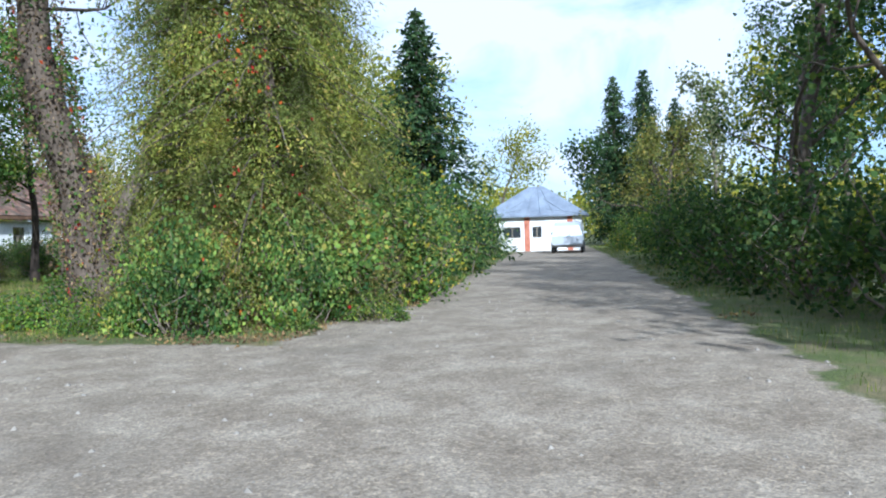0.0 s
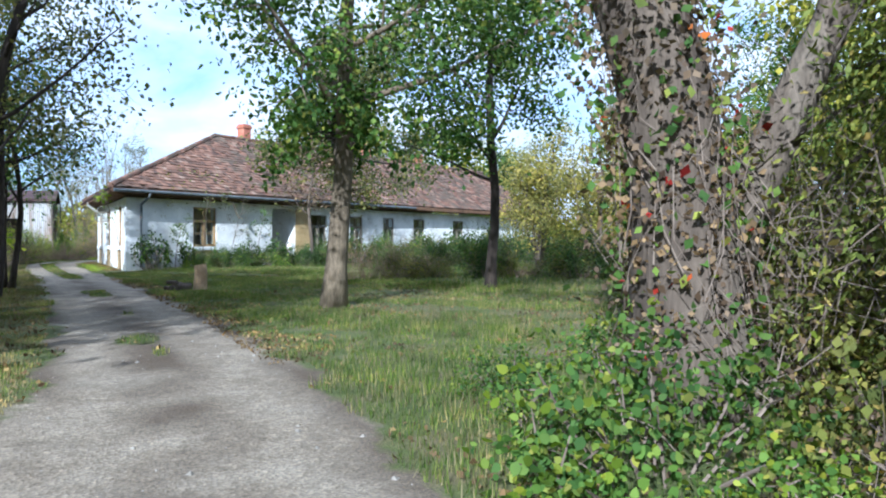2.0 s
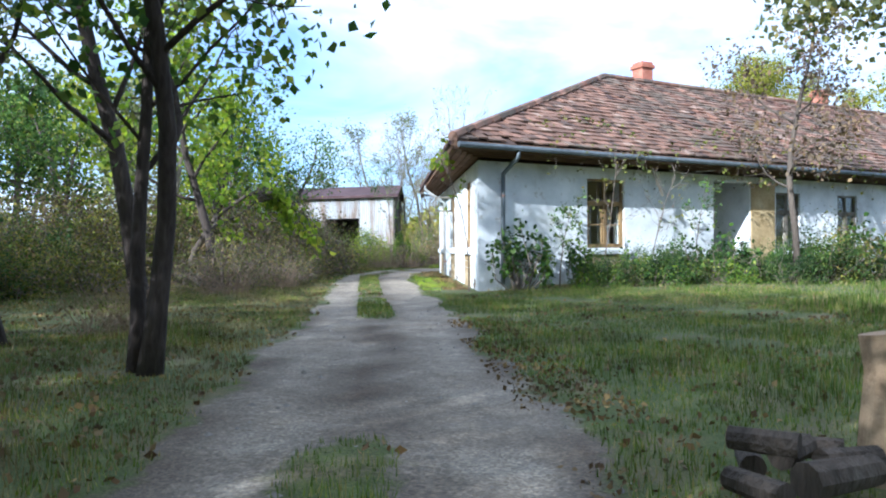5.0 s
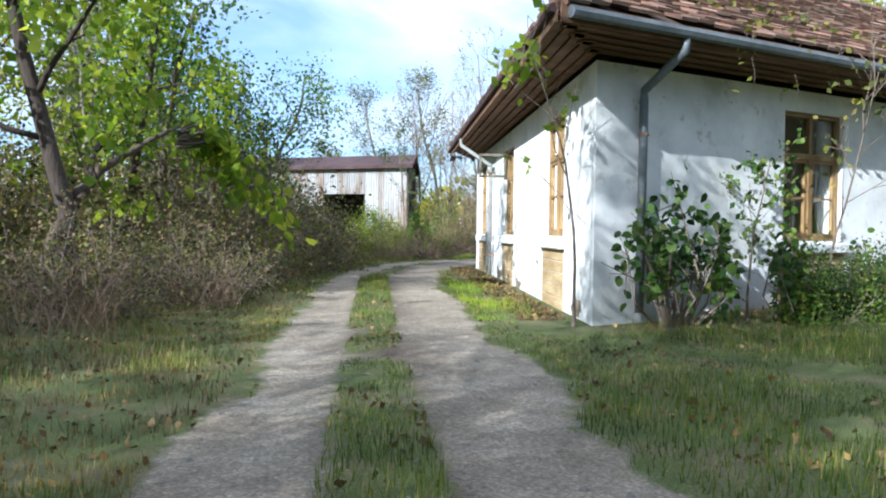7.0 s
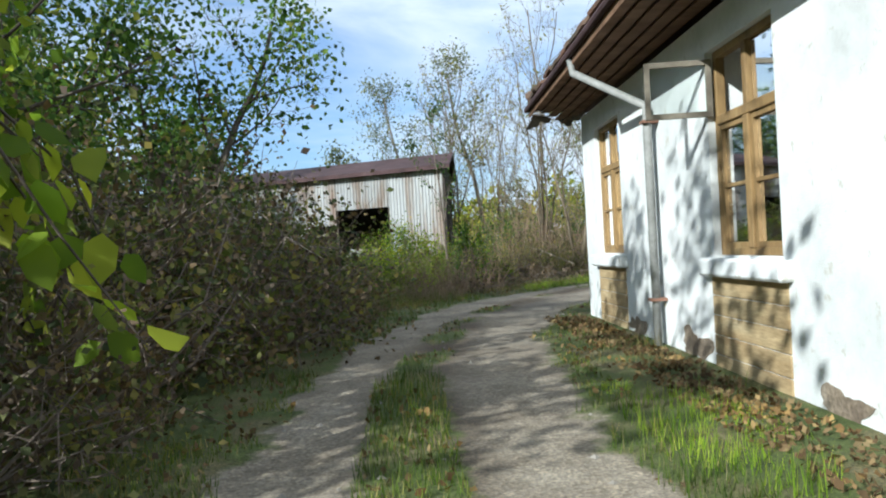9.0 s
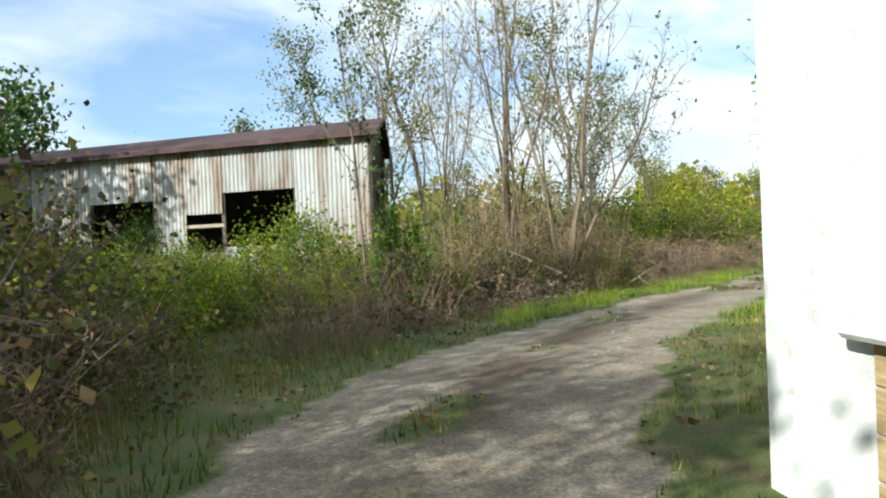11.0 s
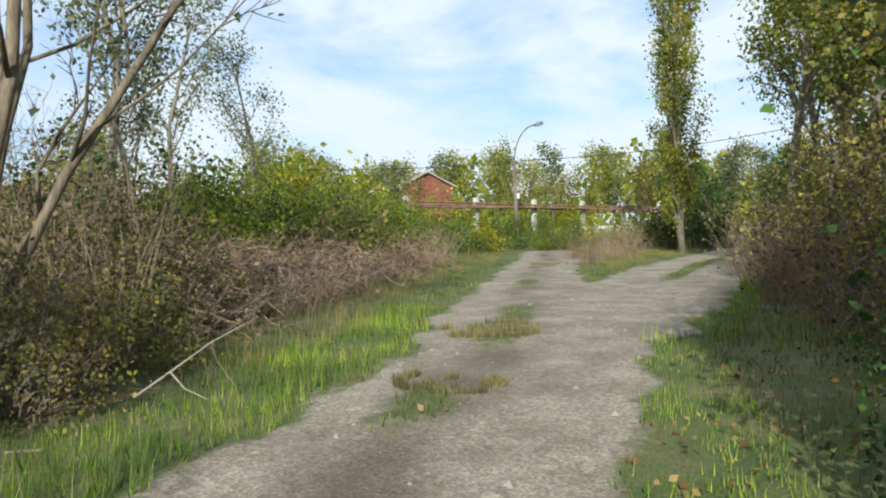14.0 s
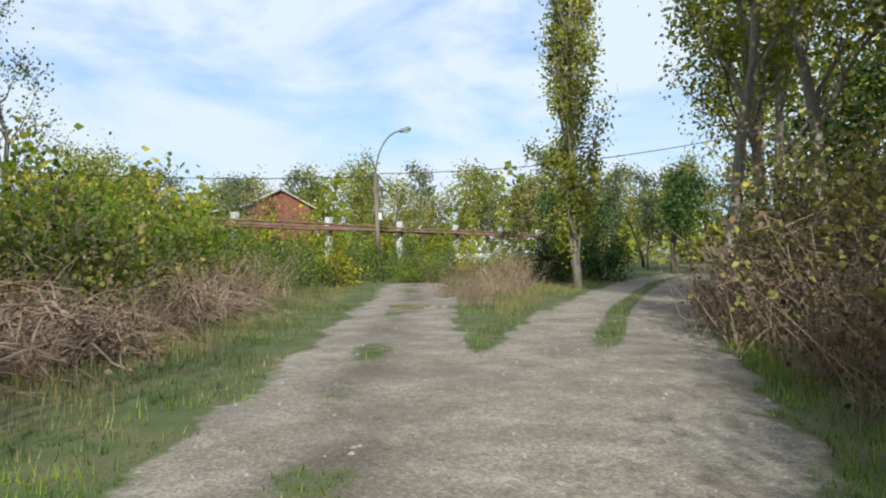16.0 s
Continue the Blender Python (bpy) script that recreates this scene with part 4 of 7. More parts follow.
# ------------------------------------------------------------------ the iron shed
def bare_patches(house):
    """Places at the foot of the west wall where the render has come off."""
    rg = np.random.default_rng(88)
    for y, z, r in ((2.35, 0.14, 0.19), (5.0, 0.10, 0.15), (0.72, 0.14, 0.15), (7.4, 0.16, 0.2), (9.3, 0.16, 0.2), (3.25, 0.6, 0.05)):
        n = 31
        a = np.arange(n) * 2 * np.pi / n
        rr = rg.normal(size=n)
        rr = r * (1 + 0.22 * (rr + 0.8 * np.roll(rr, 1) + 0.8 * np.roll(rr, -1)))
        ring = np.stack([np.full(n, -0.006), y + 1.5 * rr * np.cos(a), np.maximum(0.02, z + 0.75 * rr * np.sin(a))], 1)
        back = ring + np.array((0.005, 0, 0))
        part("bare_patch", Geo().add(np.concatenate([ring, back]), [tuple(range(n - 1, -1, -1))] + [(i, (i + 1) % n, n + (i + 1) % n, n + i) for i in range(n)]), M["bare_render"], house, "patch of bare brown render")


build_house()


def sheet(g, m, a, b, z0, z1, period=0.14, amp=0.022):
    """A corrugated sheet between two marks along a wall."""
    k = max(3, int((b - a) / period * 6))
    x = np.linspace(a, b, k + 1)
    y = amp * np.cos(2 * np.pi * x / period)
    pts = [(xx, yy, z) for z in (z0, z1) for xx, yy in zip(x, y)] + [(xx, yy + 0.004, z) for z in (z0, z1) for xx, yy in zip(x, y)]
    n = k + 1
    fs = []
    for i in range(k):
        fs += [(i, i + 1, n + i + 1, n + i), (2 * n + i + 1, 2 * n + i, 3 * n + i, 3 * n + i + 1), (i, 2 * n + i, 2 * n + i + 1, i + 1), (n + i + 1, 3 * n + i + 1, 3 * n + i, n + i)]
    pts = np.array(pts) @ m[:3, :3].T + m[:3, 3]
    return g.add(pts, fs)


def build_shed():
    shed = thing("iron_shed", "abandoned shed clad in rusty corrugated iron sheets", "shed")
    C = np.array((-1.5, 29.4))
    A, B = np.array((-0.905, 0.425)), np.array((0.095, 0.9955))
    m = wall_matrix(C, A, B)
    me_ = wall_matrix(C, B, A)
    H, L, D = 4.25, 14.7, 6.0
    cols = [0, 2.35, 4.8, 7.3, 9.75, 12.2, L]
    holes = {1: (1.35, 2.95), 2: (1.2, 2.35), 3: (0.9, 2.85), 5: (1.2, 2.8)}
    for i, (a, b) in enumerate(zip(cols[:-1], cols[1:])):
        lo, hi = holes.get(i, (None, None))
        if lo is None:
            part("iron_sheet", sheet(Geo(), m, a + 0.01, b - 0.01, 0.0, H), M["iron_sheet"], shed)
        else:
            part("iron_sheet", sheet(Geo(), m, a + 0.01, b - 0.01, hi, H), M["iron_sheet"], shed)
            cut = a + (b - a) * (0.52 if i == 2 else 0.0)
            part("iron_sheet", sheet(Geo(), m, a + 0.01, b - 0.01, 0.0, lo), M["iron_sheet"], shed)
            if i == 2:
                part("iron_sheet", sheet(Geo(), m, cut, b - 0.01, lo, hi), M["iron_sheet"], shed)
                part("rail", Geo().box((a, 0.04, 1.95), (cut, 0.09, 2.05), m), M["dead_wood"], shed)
    for x in cols:
        part("post", Geo().box((x - 0.06, 0.06, 0), (x + 0.06, 0.18, H), m), M["old_board"], shed)
    # gable end of upright weathered boards
    k = 0
    while k * 0.19 < D:
        a, b = k * 0.19, min(D, k * 0.19 + 0.182)
        h = H + 0.22 * min(a, D - a)
        if not (2.2 < a < 3.1):
            part("board", Geo().box((a, -0.022 + 0.004 * (k % 3), 0), (b, 0.0 + 0.004 * (k % 3), h), me_ @ np.diag([1, -1, 1, 1])), M["old_board"], shed)
        else:
            part("board", Geo().box((a, -0.022, 2.9), (b, 0.0, h), me_ @ np.diag([1, -1, 1, 1])), M["old_board"], shed)
        k += 1
    part("barge_sheet", Geo().box((-0.34, D - 1.2, H - 1.5), (-0.32, D + 0.4, H + 0.1), m), M["old_board"], shed)
    # back and far end walls, with the shed's inner shade painted on
    part("back_wall", Geo().box((0, D, 0), (L, D + 0.1, H), m).box((L, 0.1, 0), (L + 0.1, D, H), m), M["inside_shade"], shed)
    g = Geo()
    ov, rise = 0.32, 0.85
    pts = [(-ov, -ov, H + 0.02), (L + ov, -ov, H + 0.02), (L + ov, D / 2, H + rise), (-ov, D / 2, H + rise), (-ov, D + ov, H + 0.02), (L + ov, D + ov, H + 0.02)]
    pts += [(x, y, z + 0.10) for x, y, z in pts]
    w = np.array(pts) @ m[:3, :3].T + m[:3, 3]
    g.add(w, [(0, 1, 2, 3), (3, 2, 5, 4), (7, 6, 9, 8), (8, 9, 10, 11), (1, 0, 6, 7), (0, 3, 9, 6), (3, 4, 10, 9), (4, 5, 11, 10), (2, 1, 7, 8), (5, 2, 8, 11)])
    part("roof", g, M["roof_rust"], shed, "rusty dark red sheet roof")
    part("eave_strip", Geo().box((-ov, -ov - 0.03, H - 0.03), (L + ov, -ov, H + 0.12), m), M["roof_rust"], shed)
    return shed


build_shed()


# ------------------------------------------------------------------ far white house, car
def build_far_house():
    o = thing("white_house", "white single-storey house with a bluish metal hip roof", "house", Matrix.LocRotScale((-2.2, -7.19, 0.0), None, (0.8, 0.8, 0.86)))
    f = unit(np.array((0.945, 0.327)))
    r = np.array((f[1], -f[0]))
    m = wall_matrix(np.array((45.7, -19.6)) - r * 3.6, r, f)
    W, D, H = 7.2, 8.0, 2.55
    holes = [(1.25, 2.55, 0.95, 1.75), (3.45, 4.15, 0.95, 1.75), (5.1, 5.8, 0.95, 1.75)]
    part("wall", wall_pieces(Geo(), np.array((45.7, -19.6)) - r * 3.6, r, f, W, H, 0.3, holes), M["plaster"], o)
    part("wall", Geo().box((0, 0.3, -0.2), (0.3, D, H), m).box((W - 0.3, 0.3, -0.2), (W, D, H), m).box((0.3, D - 0.3, -0.2), (W - 0.3, D, H), m), M["plaster"], o)
    for a, b, c, d in holes:
        wd = new("window")
        wd.parent = o
        part("pane", Geo().box((a, 0.14, c), (b, 0.17, d), m), M["dark_glass"], wd)
        part("window_frame", Geo().box((a, 0.08, c), (b, 0.13, c + 0.07), m).box((a, 0.08, d - 0.07), (b, 0.13, d), m).box(((a + b) / 2 - 0.04, 0.07, c + 0.07), ((a + b) / 2 + 0.04, 0.12, d - 0.07), m), M["frame_dark"], wd)
    for a in (2.85, 6.1):
        part("pilaster", Geo().box((a, -0.04, 0), (a + 0.42, 0.02, H), m), M["brick"], o)
    e, z1 = 0.5, 4.75
    pts = [(-e, -e, H), (W + e, -e, H), (W + e, D + e, H), (-e, D + e, H), (W / 2 - 0.6, 3.2, z1), (W / 2 + 0.6, 3.2, z1), (W / 2 + 0.6, D - 3.2, z1), (W / 2 - 0.6, D - 3.2, z1)]
    pts += [(x, y, H - 0.12) for x, y, z in pts[:4]]
    w = np.array(pts) @ m[:3, :3].T + m[:3, 3]
    part("roof", Geo().add(w, [(0, 1, 5, 4), (1, 2, 6, 5), (2, 3, 7, 6), (3, 0, 4, 7), (4, 5, 6, 7), (1, 0, 8, 9), (2, 1, 9, 10), (3, 2, 10, 11), (0, 3, 11, 8), (8, 11, 10, 9)]), M["blue_roof"], o)
    for i in range(8):
        a = -e + (W + 2 * e) * (i + 0.5) / 8
        t = 1 - abs(a - W / 2) / (W / 2 + e)
        p, q = np.array((a, -e, H + 0.02)), np.array((W / 2 + (a - W / 2) * (0.25), -e + 3.6 * min(1, t * 1.5), H + 0.02 + 2.15 * min(1, t * 1.5)))
        pts = np.array([p, q]) @ m[:3, :3].T + m[:3, 3]
        part("seam", Geo().tube(pts, 0.025, 4), M["blue_roof"], o)


build_far_house()


def build_car():
    car = thing("parked_car", "small silver-blue family van parked before the white house", "car", pose(31.4, -26.2, gz(31.4, -26.2), 0, 0, 19 + 180))
    sec = []
    prof = [(-1.95, 0.45, 0.75), (-1.9, 0.35, 0.95), (-1.0, 0.3, 1.05), (-0.35, 0.3, 1.62), (1.2, 0.3, 1.66), (1.75, 0.35, 1.45), (1.95, 0.45, 0.9)]
    g = Geo()
    vs, fs = [], []
    for x, lo, hi in prof:
        mid = min(hi, 0.98)
        wt = 0.80 if hi < 1.2 else 0.66
        vs += [(x, -0.78, lo), (x, -0.84, (lo + mid) / 2), (x, -0.82, mid), (x, -wt, hi), (x, wt, hi), (x, 0.82, mid), (x, 0.84, (lo + mid) / 2), (x, 0.78, lo)]
    for i in range(len(prof) - 1):
        for j in range(8):
            k = (j + 1) % 8
            fs.append((i * 8 + j, i * 8 + k, i * 8 + 8 + k, i * 8 + 8 + j))
    fs += [tuple(range(7, -1, -1)), tuple(range(48, 56))]
    part("body", Geo().add(vs, fs), M["car_paint"], car)
    part("windscreen", Geo().add([(-0.93, -0.66, 1.10), (-0.93, 0.66, 1.10), (-0.42, 0.58, 1.58), (-0.42, -0.58, 1.58), (-0.96, -0.66, 1.13), (-0.96, 0.66, 1.13), (-0.46, 0.58, 1.61), (-0.46, -0.58, 1.61)], [(4, 5, 6, 7), (3, 2, 1, 0), (0, 1, 5, 4), (1, 2, 6, 5), (2, 3, 7, 6), (3, 0, 4, 7)]), M["dark_glass"], car)
    for y in (-0.6, 0.6):
        part("headlight", Geo().box((-1.955, y - 0.17, 0.68), (-1.90, y + 0.17, 0.86), None, 0.02), M["lamp_glass"], car)
    part("bumper", Geo().box((-2.02, -0.76, 0.36), (-1.9, 0.76, 0.58), None, 0.03), M["car_paint"], car)
    part("number_plate", Geo().box((-2.03, -0.26, 0.42), (-2.021, 0.26, 0.53)), M["lamp_glass"], car)
    for x in (-1.25, 1.25):
        for y in (-0.78, 0.78):
            w = new("wheel")
            w.parent = car
            part("tyre", Geo().tube([(x, y - 0.09, 0.31), (x, y + 0.09, 0.31)], 0.31, 16), M["black_rubber"], w)
            part("rim", Geo().tube([(x, y - 0.1, 0.31), (x, y + 0.1, 0.31)], 0.19, 12), M["zinc"], w)
    for y in (-0.92, 0.92):
        part("wing_mirror", Geo().box((-0.75, y - 0.09, 1.0), (-0.65, y + 0.09, 1.13), None, 0.02), M["car_paint"], car)


build_car()


# ------------------------------------------------------------------ pipe rack, street lamp, far brick house
def build_pipe_rack():
    rack = thing("pipe_rack", "old pipeline carried on pale concrete posts", "pipeline")
    p0, d, step = np.array((23.9, 46.5)), unit(np.array((4.55, 1.05))), 4.67
    nn = np.array((-d[1], d[0]))
    for i in range(-1, 5):
        x, y = p0 + d * i * step
        m = wall_matrix((x, y), d, nn)
        c = part("post", Geo().box((-0.11, -0.11, -0.3), (0.11, 0.11, 2.55), m, 0.02), M["concrete"], rack)
        part("bracket", Geo().box((-0.05, -0.34, 1.98), (0.05, -0.11, 2.06), m), M["rust_pipe"], c)
    for o, r, z in ((-0.19, 0.075, 2.13), (-0.30, 0.045, 2.10), (-0.2, 0.04, 2.27)):
        a, b = (np.array((*(p0 + d * t + nn * o), z)) for t in (-6.5, 20.5))
        pts = [a + (b - a) * t + np.array((0, 0, 0.03 * math.sin(9 * t + 30 * o))) for t in np.linspace(0, 1, 15)]
        part("pipe", Geo().tube(pts, r, 8), M["rust_pipe"], rack)


build_pipe_rack()


def build_lamp():
    x, y = 25.2, 45.0
    lamp = thing("street_lamp", "concrete street lamp pole with a curved steel arm", "street lamp", pose(x, y, gz(x, y)))
    part("pole", Geo().tube([(0, 0, -0.3), (-0.12, 0.11, 4.1)], [0.12, 0.075], 10), M["old_pole"], lamp, smooth=True)
    t = np.linspace(0, 1, 11)
    reach = 0.95 * (1 - np.cos(t * np.pi / 2)) ** 0.9
    arm = np.stack([-0.12 + 0.716 * reach, 0.11 - 0.697 * reach, 4.0 + 1.72 * np.sin(t * np.pi / 2) ** 0.9], 1)
    part("arm", Geo().tube(arm, 0.032, 6), M["old_pole"], lamp, smooth=True)
    e = arm[-1]
    k = np.array((0.716, -0.697, 0.25))
    h = part("lamp_head", Geo().tube([e - k * 0.05, e + k * 0.08, e + k * 0.32, e + k * 0.40], [0.04, 0.09, 0.10, 0.04], 8), M["zinc"], lamp, smooth=True)
    part("lamp_lens", Geo().tube([e + k * 0.1 - (0, 0, 0.05), e + k * 0.32 - (0, 0, 0.05)], [0.06, 0.07], 8), M["lamp_glass"], h)
    part("notice", Geo().box((-0.16, -0.13, 2.35), (-0.02, -0.12, 2.6)), M["lamp_glass"], lamp)
    for z in (2.6, 3.5):
        part("collar", Geo().tube([(0, 0, z), (0, 0, z + 0.12)], 0.125, 10), M["old_pole"], lamp)
    g = Geo()
    for a, b, sag in (((0.0, 0.0, 4.1), (19.0, -15.5, 8.6), 1.0), ((0.0, 0.0, 4.0), (-22, 9, 4.6), 0.6)):
        s = np.linspace(0, 1, 16)[:, None]
        g.tube(np.array(a) + (np.array(b) - np.array(a)) * s - np.array((0, 0, 1.0)) * sag * 4 * s * (1 - s), 0.014, 4)
    part("cable", g, M["black_rubber"], lamp)


build_lamp()


def build_red_house():
    o = thing("brick_house", "far red gabled building with a pale sheet roof", "house")
    W, L, H, R = 4.2, 9.0, 4.25, 5.2
    pts = [(0, 0, 0), (W, 0, 0), (W, 0, H), (W / 2, 0, R), (0, 0, H), (0, L, 0), (W, L, 0), (W, L, H), (W / 2, L, R), (0, L, H)]
    m2 = wall_matrix((31.6, 65.8), np.array((0.97, -0.25)), np.array((0.25, 0.97)))
    w = np.array(pts) @ m2[:3, :3].T + m2[:3, 3]
    part("wall", Geo().add(w, [(0, 1, 2, 3, 4), (9, 8, 7, 6, 5), (0, 4, 9, 5), (1, 6, 7, 2)]), M["red_wall"], o)
    pts = [(-0.3, -0.3, H - 0.15), (W / 2, -0.3, R + 0.08), (W + 0.3, -0.3, H - 0.15), (-0.3, L + 0.3, H - 0.15), (W / 2, L + 0.3, R + 0.08), (W + 0.3, L + 0.3, H - 0.15)]
    pts += [(x, y, z + 0.09) for x, y, z in pts]
    w = np.array(pts) @ m2[:3, :3].T + m2[:3, 3]
    part("roof", Geo().add(w, [(0, 1, 4, 3), (1, 2, 5, 4), (7, 6, 9, 10), (8, 7, 10, 11), (0, 6, 7, 1), (1, 7, 8, 2), (3, 4, 10, 9), (4, 5, 11, 10), (0, 3, 9, 6), (2, 8, 11, 5)]), M["asbestos"], o)
    part("window", Geo().box((1.2, -0.02, 1.2), (2.2, 0.03, 2.2), m2), M["dark_glass"], o)
    # low white wall behind the shrubs
    b = thing("white_wall", "low white rendered wall behind shrubs", "wall")
    part("wall_body", Geo().box((0, 0, 0), (3.6, 0.25, 1.15), wall_matrix((31.6, 48.2), unit(np.array((0.72, -0.69))), unit(np.array((0.69, 0.72)))), 0.02), M["plaster"], b)


build_red_house()


# ------------------------------------------------------------------ trees beside the track
def put(ob, x, y, turn=0.0, s=1.0, sz=None):
    return copy_thing(ob, Matrix.LocRotScale((x, y, gz(x, y) - 0.03), Euler((0, 0, radians(turn))), (s, s, sz or s)))


def G3(x, y):
    return (x, y, gz(x, y))


rng = np.random.default_rng(11)
# slim trees on the left verge
slim = dict(first=0.28, n=(11, 6, 4), angle=(35, 70), ratio=(0.40, 0.5, 0.5), wobble=0.09)
slim_label = "slim dark-stemmed roadside tree with dull green leaves"
t_slim = tree("roadside_tree", slim_label, rng, 7.2, 0.12, 5200, 0.085, "leaf_dull", "bark_dark", at=G3(-4.7, -20.6), opt=slim, lean=(0.02, 0.03), low=1.9)
t_slim2 = tree("roadside_tree", slim_label, rng, 6.6, 0.10, 4800, 0.08, "leaf_dull", "bark_dark", at=G3(-4.3, -14.9), opt=slim, lean=(-0.05, 0.06), low=1.8)
t_fork = tree("roadside_tree", "forked roadside tree with dark green leaves", rng, 6.2, 0.085, 5200, 0.10, "leaf_green", "bark_dark", at=G3(-4.15, -11.1), opt=slim, fork=2, low=1.5)
for x, y, tn, s in ((-4.5, -18.9, 70, 0.95), (-6.0, -9.4, 140, 1.05), (-7.2, -17.0, 30, 1.05), (-8.0, -12.5, 200, 1.1), (-6.8, -23.5, 260, 1.1), (-9.5, -20.5, 10, 1.15)):
    put(t_slim if (int(tn) % 20) else t_slim2, x, y, tn, s)
# extra trees out of view, added to shade the track and the lawn
for x, y, tn, s in ((-12.5, -22.4, 15, 1.25), (-11.0, -25.0, 75, 1.3), (-13.5, -24.0, 315, 1.3), (-11.5, -20.0, 45, 1.25), (-12.2, -15.5, 105, 1.2), (-10.4, -12.0, 225, 1.1)):
    put(t_slim if (int(tn) % 30) else t_slim2, x, y, tn, s)
# two taller unseen trees, added to throw shade on the far lawn
put(t_slim, -7.4, -26.2, 15, 1.5)
put(t_slim2, -9.8, -27.2, 95, 1.6)
put(t_fork, -6.3, -14.2, 77, 0.9)
# added for the broken shade its crown casts on the house front
put(t_slim, -5.2, -7.2, 177, 1.05)
# the two trees on the lawn
t_lawn = tree("lawn_tree", "tall roadside tree with a sunlit grey trunk and a pruning scar", rng, 8.0, 0.205, 17000, 0.10, "leaf_green", "bark_mid", at=G3(0.95, -20.35), opt=dict(first=0.30, n=(12, 7, 4), ratio=(0.5, 0.5, 0.5), wobble=0.06, angle=(50, 85), up=0.05), lean=(0.02, 0.0), low=2.4)
part("pruning_scar", Geo().tube([(-0.10, -0.13, 2.55), (-0.135, -0.19, 2.55)], [0.085, 0.07], 9), M["cut_wood"], t_lawn, "pale healed cut on the trunk")
wide = dict(first=0.30, n=(9, 6, 4), ratio=(0.42, 0.5, 0.5), wobble=0.055, angle=(55, 85), up=0.04)
tree("lawn_tree", "dark-barked tree with wide bent limbs over the lawn", np.random.default_rng(205), 8.4, 0.165, 17000, 0.11, "leaf_dull", "bark_dark", at=G3(5.1, -9.8), opt=wide, lean=(0.035, 0.0), low=2.2)
tree("lawn_tree", "dark upright tree with long bent limbs and a sunlit foot", np.random.default_rng(209), 7.4, 0.13, 10500, 0.105, "leaf_green", "bark_dark", at=G3(5.5, -18.5), opt=wide, lean=(0.0, 0.0), low=1.9)
tree("lawn_tree", "thin dark tree leaning close to the porch", rng, 6.5, 0.10, 2600, 0.11, "leaf_brown", at=G3(8.6, 1.5), opt=dict(first=0.35, n=(8, 5, 3), ratio=(0.45, 0.5, 0.5), wobble=0.13), lean=(-0.12, -0.05), low=2.5)
t_gold = tree("garden_tree", "small garden tree with pale golden autumn leaves", np.random.default_rng(210), 5.6, 0.10, 6500, 0.115, "leaf_gold", at=G3(15.0, -7.5), opt=dict(first=0.18, n=(11, 6, 4), ratio=(0.5, 0.5, 0.5), wobble=0.11, angle=(40, 70)), low=0.6, fork=2)
for x, y, tn, s in ((19.5, -9.5, 40, 1.0), (17.5, -4.5, 100, 0.95), (23.0, -5.5, 160, 1.1), (24.5, -11.5, 220, 1.05), (13.2, -13.5, 280, 0.8), (18.5, -14.5, 340, 0.9), (28.0, -9.0, 20, 1.1), (26.0, -1.0, 77, 1.1)):
    put(t_gold, x, y, tn, s)
put(t_lawn, 15.5, -20.5, 220, 0.9)

rg = np.random.default_rng(66)
g, pos = Geo(), []
for k in range(16):
    a, ln, z = rg.uniform(0, 6.28), rg.uniform(0.8, 1.7), rg.uniform(2.9, 3.9)
    tt = np.linspace(0, 1, 6)
    p = np.stack([np.cos(a) * ln * tt, np.sin(a) * ln * tt, z + ln * (0.3 * tt - 0.75 * tt ** 2)], 1)
    g.tube(p, np.linspace(0.02, 0.004, 6), 4, cap=False)
    x = rg.uniform(0.35, 1.02, 95)
    pos.append(np.stack([np.interp(x, tt, p[:, i]) for i in range(3)], 1) + rg.normal(0, 0.13, (95, 3)))
part("low_limb", g, M["bark_dark"], t_lawn)
part("hanging_foliage", polys("hanging_foliage", leaf_quads(np.concatenate(pos), 0.11, rg, 0.9, 0.38, None, True), 4), M["leaf_green"], t_lawn)

# the big old trunk wrapped in creeper
vine_tree = thing("creeper_clad_tree", "thick leaning trunk wrapped in withered creeper with a few red leaves", "tree", pose(*G3(0.02, -29.25)))
path = np.array([(0.1, -0.05, -0.2), (0.05, 0.0, 0.6), (0.0, 0.05, 1.5), (-0.1, 0.12, 2.3), (-0.34, 0.3, 3.3), (-0.55, 0.42, 4.6), (-0.5, 0.5, 6.5), (-0.6, 0.6, 8.5)])
g = Geo().tube(path, [0.52, 0.40, 0.35, 0.32, 0.30, 0.27, 0.22, 0.12], 14)
g.tube([(0.1, -0.02, 0.4), (0.45, -0.25, 1.6), (0.9, -0.5, 2.7), (1.2, -0.75, 4.2)], [0.22, 0.17, 0.13, 0.07], 8)
part("trunk", g, M["bark"], vine_tree, smooth=True)
g = Geo()
for i in range(30):
    a, z0 = rng.uniform(0, 6.28), rng.uniform(-0.1, 1.2)
    n = 7
    zz = z0 + np.linspace(0, rng.uniform(1.2, 4.0), n)
    cx, cy = np.interp(zz, path[:, 2], path[:, 0]), np.interp(zz, path[:, 2], path[:, 1])
    rr = np.interp(zz, path[:, 2], [0.52, 0.40, 0.35, 0.32, 0.30, 0.27, 0.22, 0.12]) + rng.uniform(0.0, 0.09)
    aa = a + np.cumsum(rng.normal(0, 0.42, n))
    g.tube(np.stack([cx + rr * np.cos(aa), cy + rr * np.sin(aa), zz], 1), np.linspace(0.006, 0.002, n), 3, cap=False)
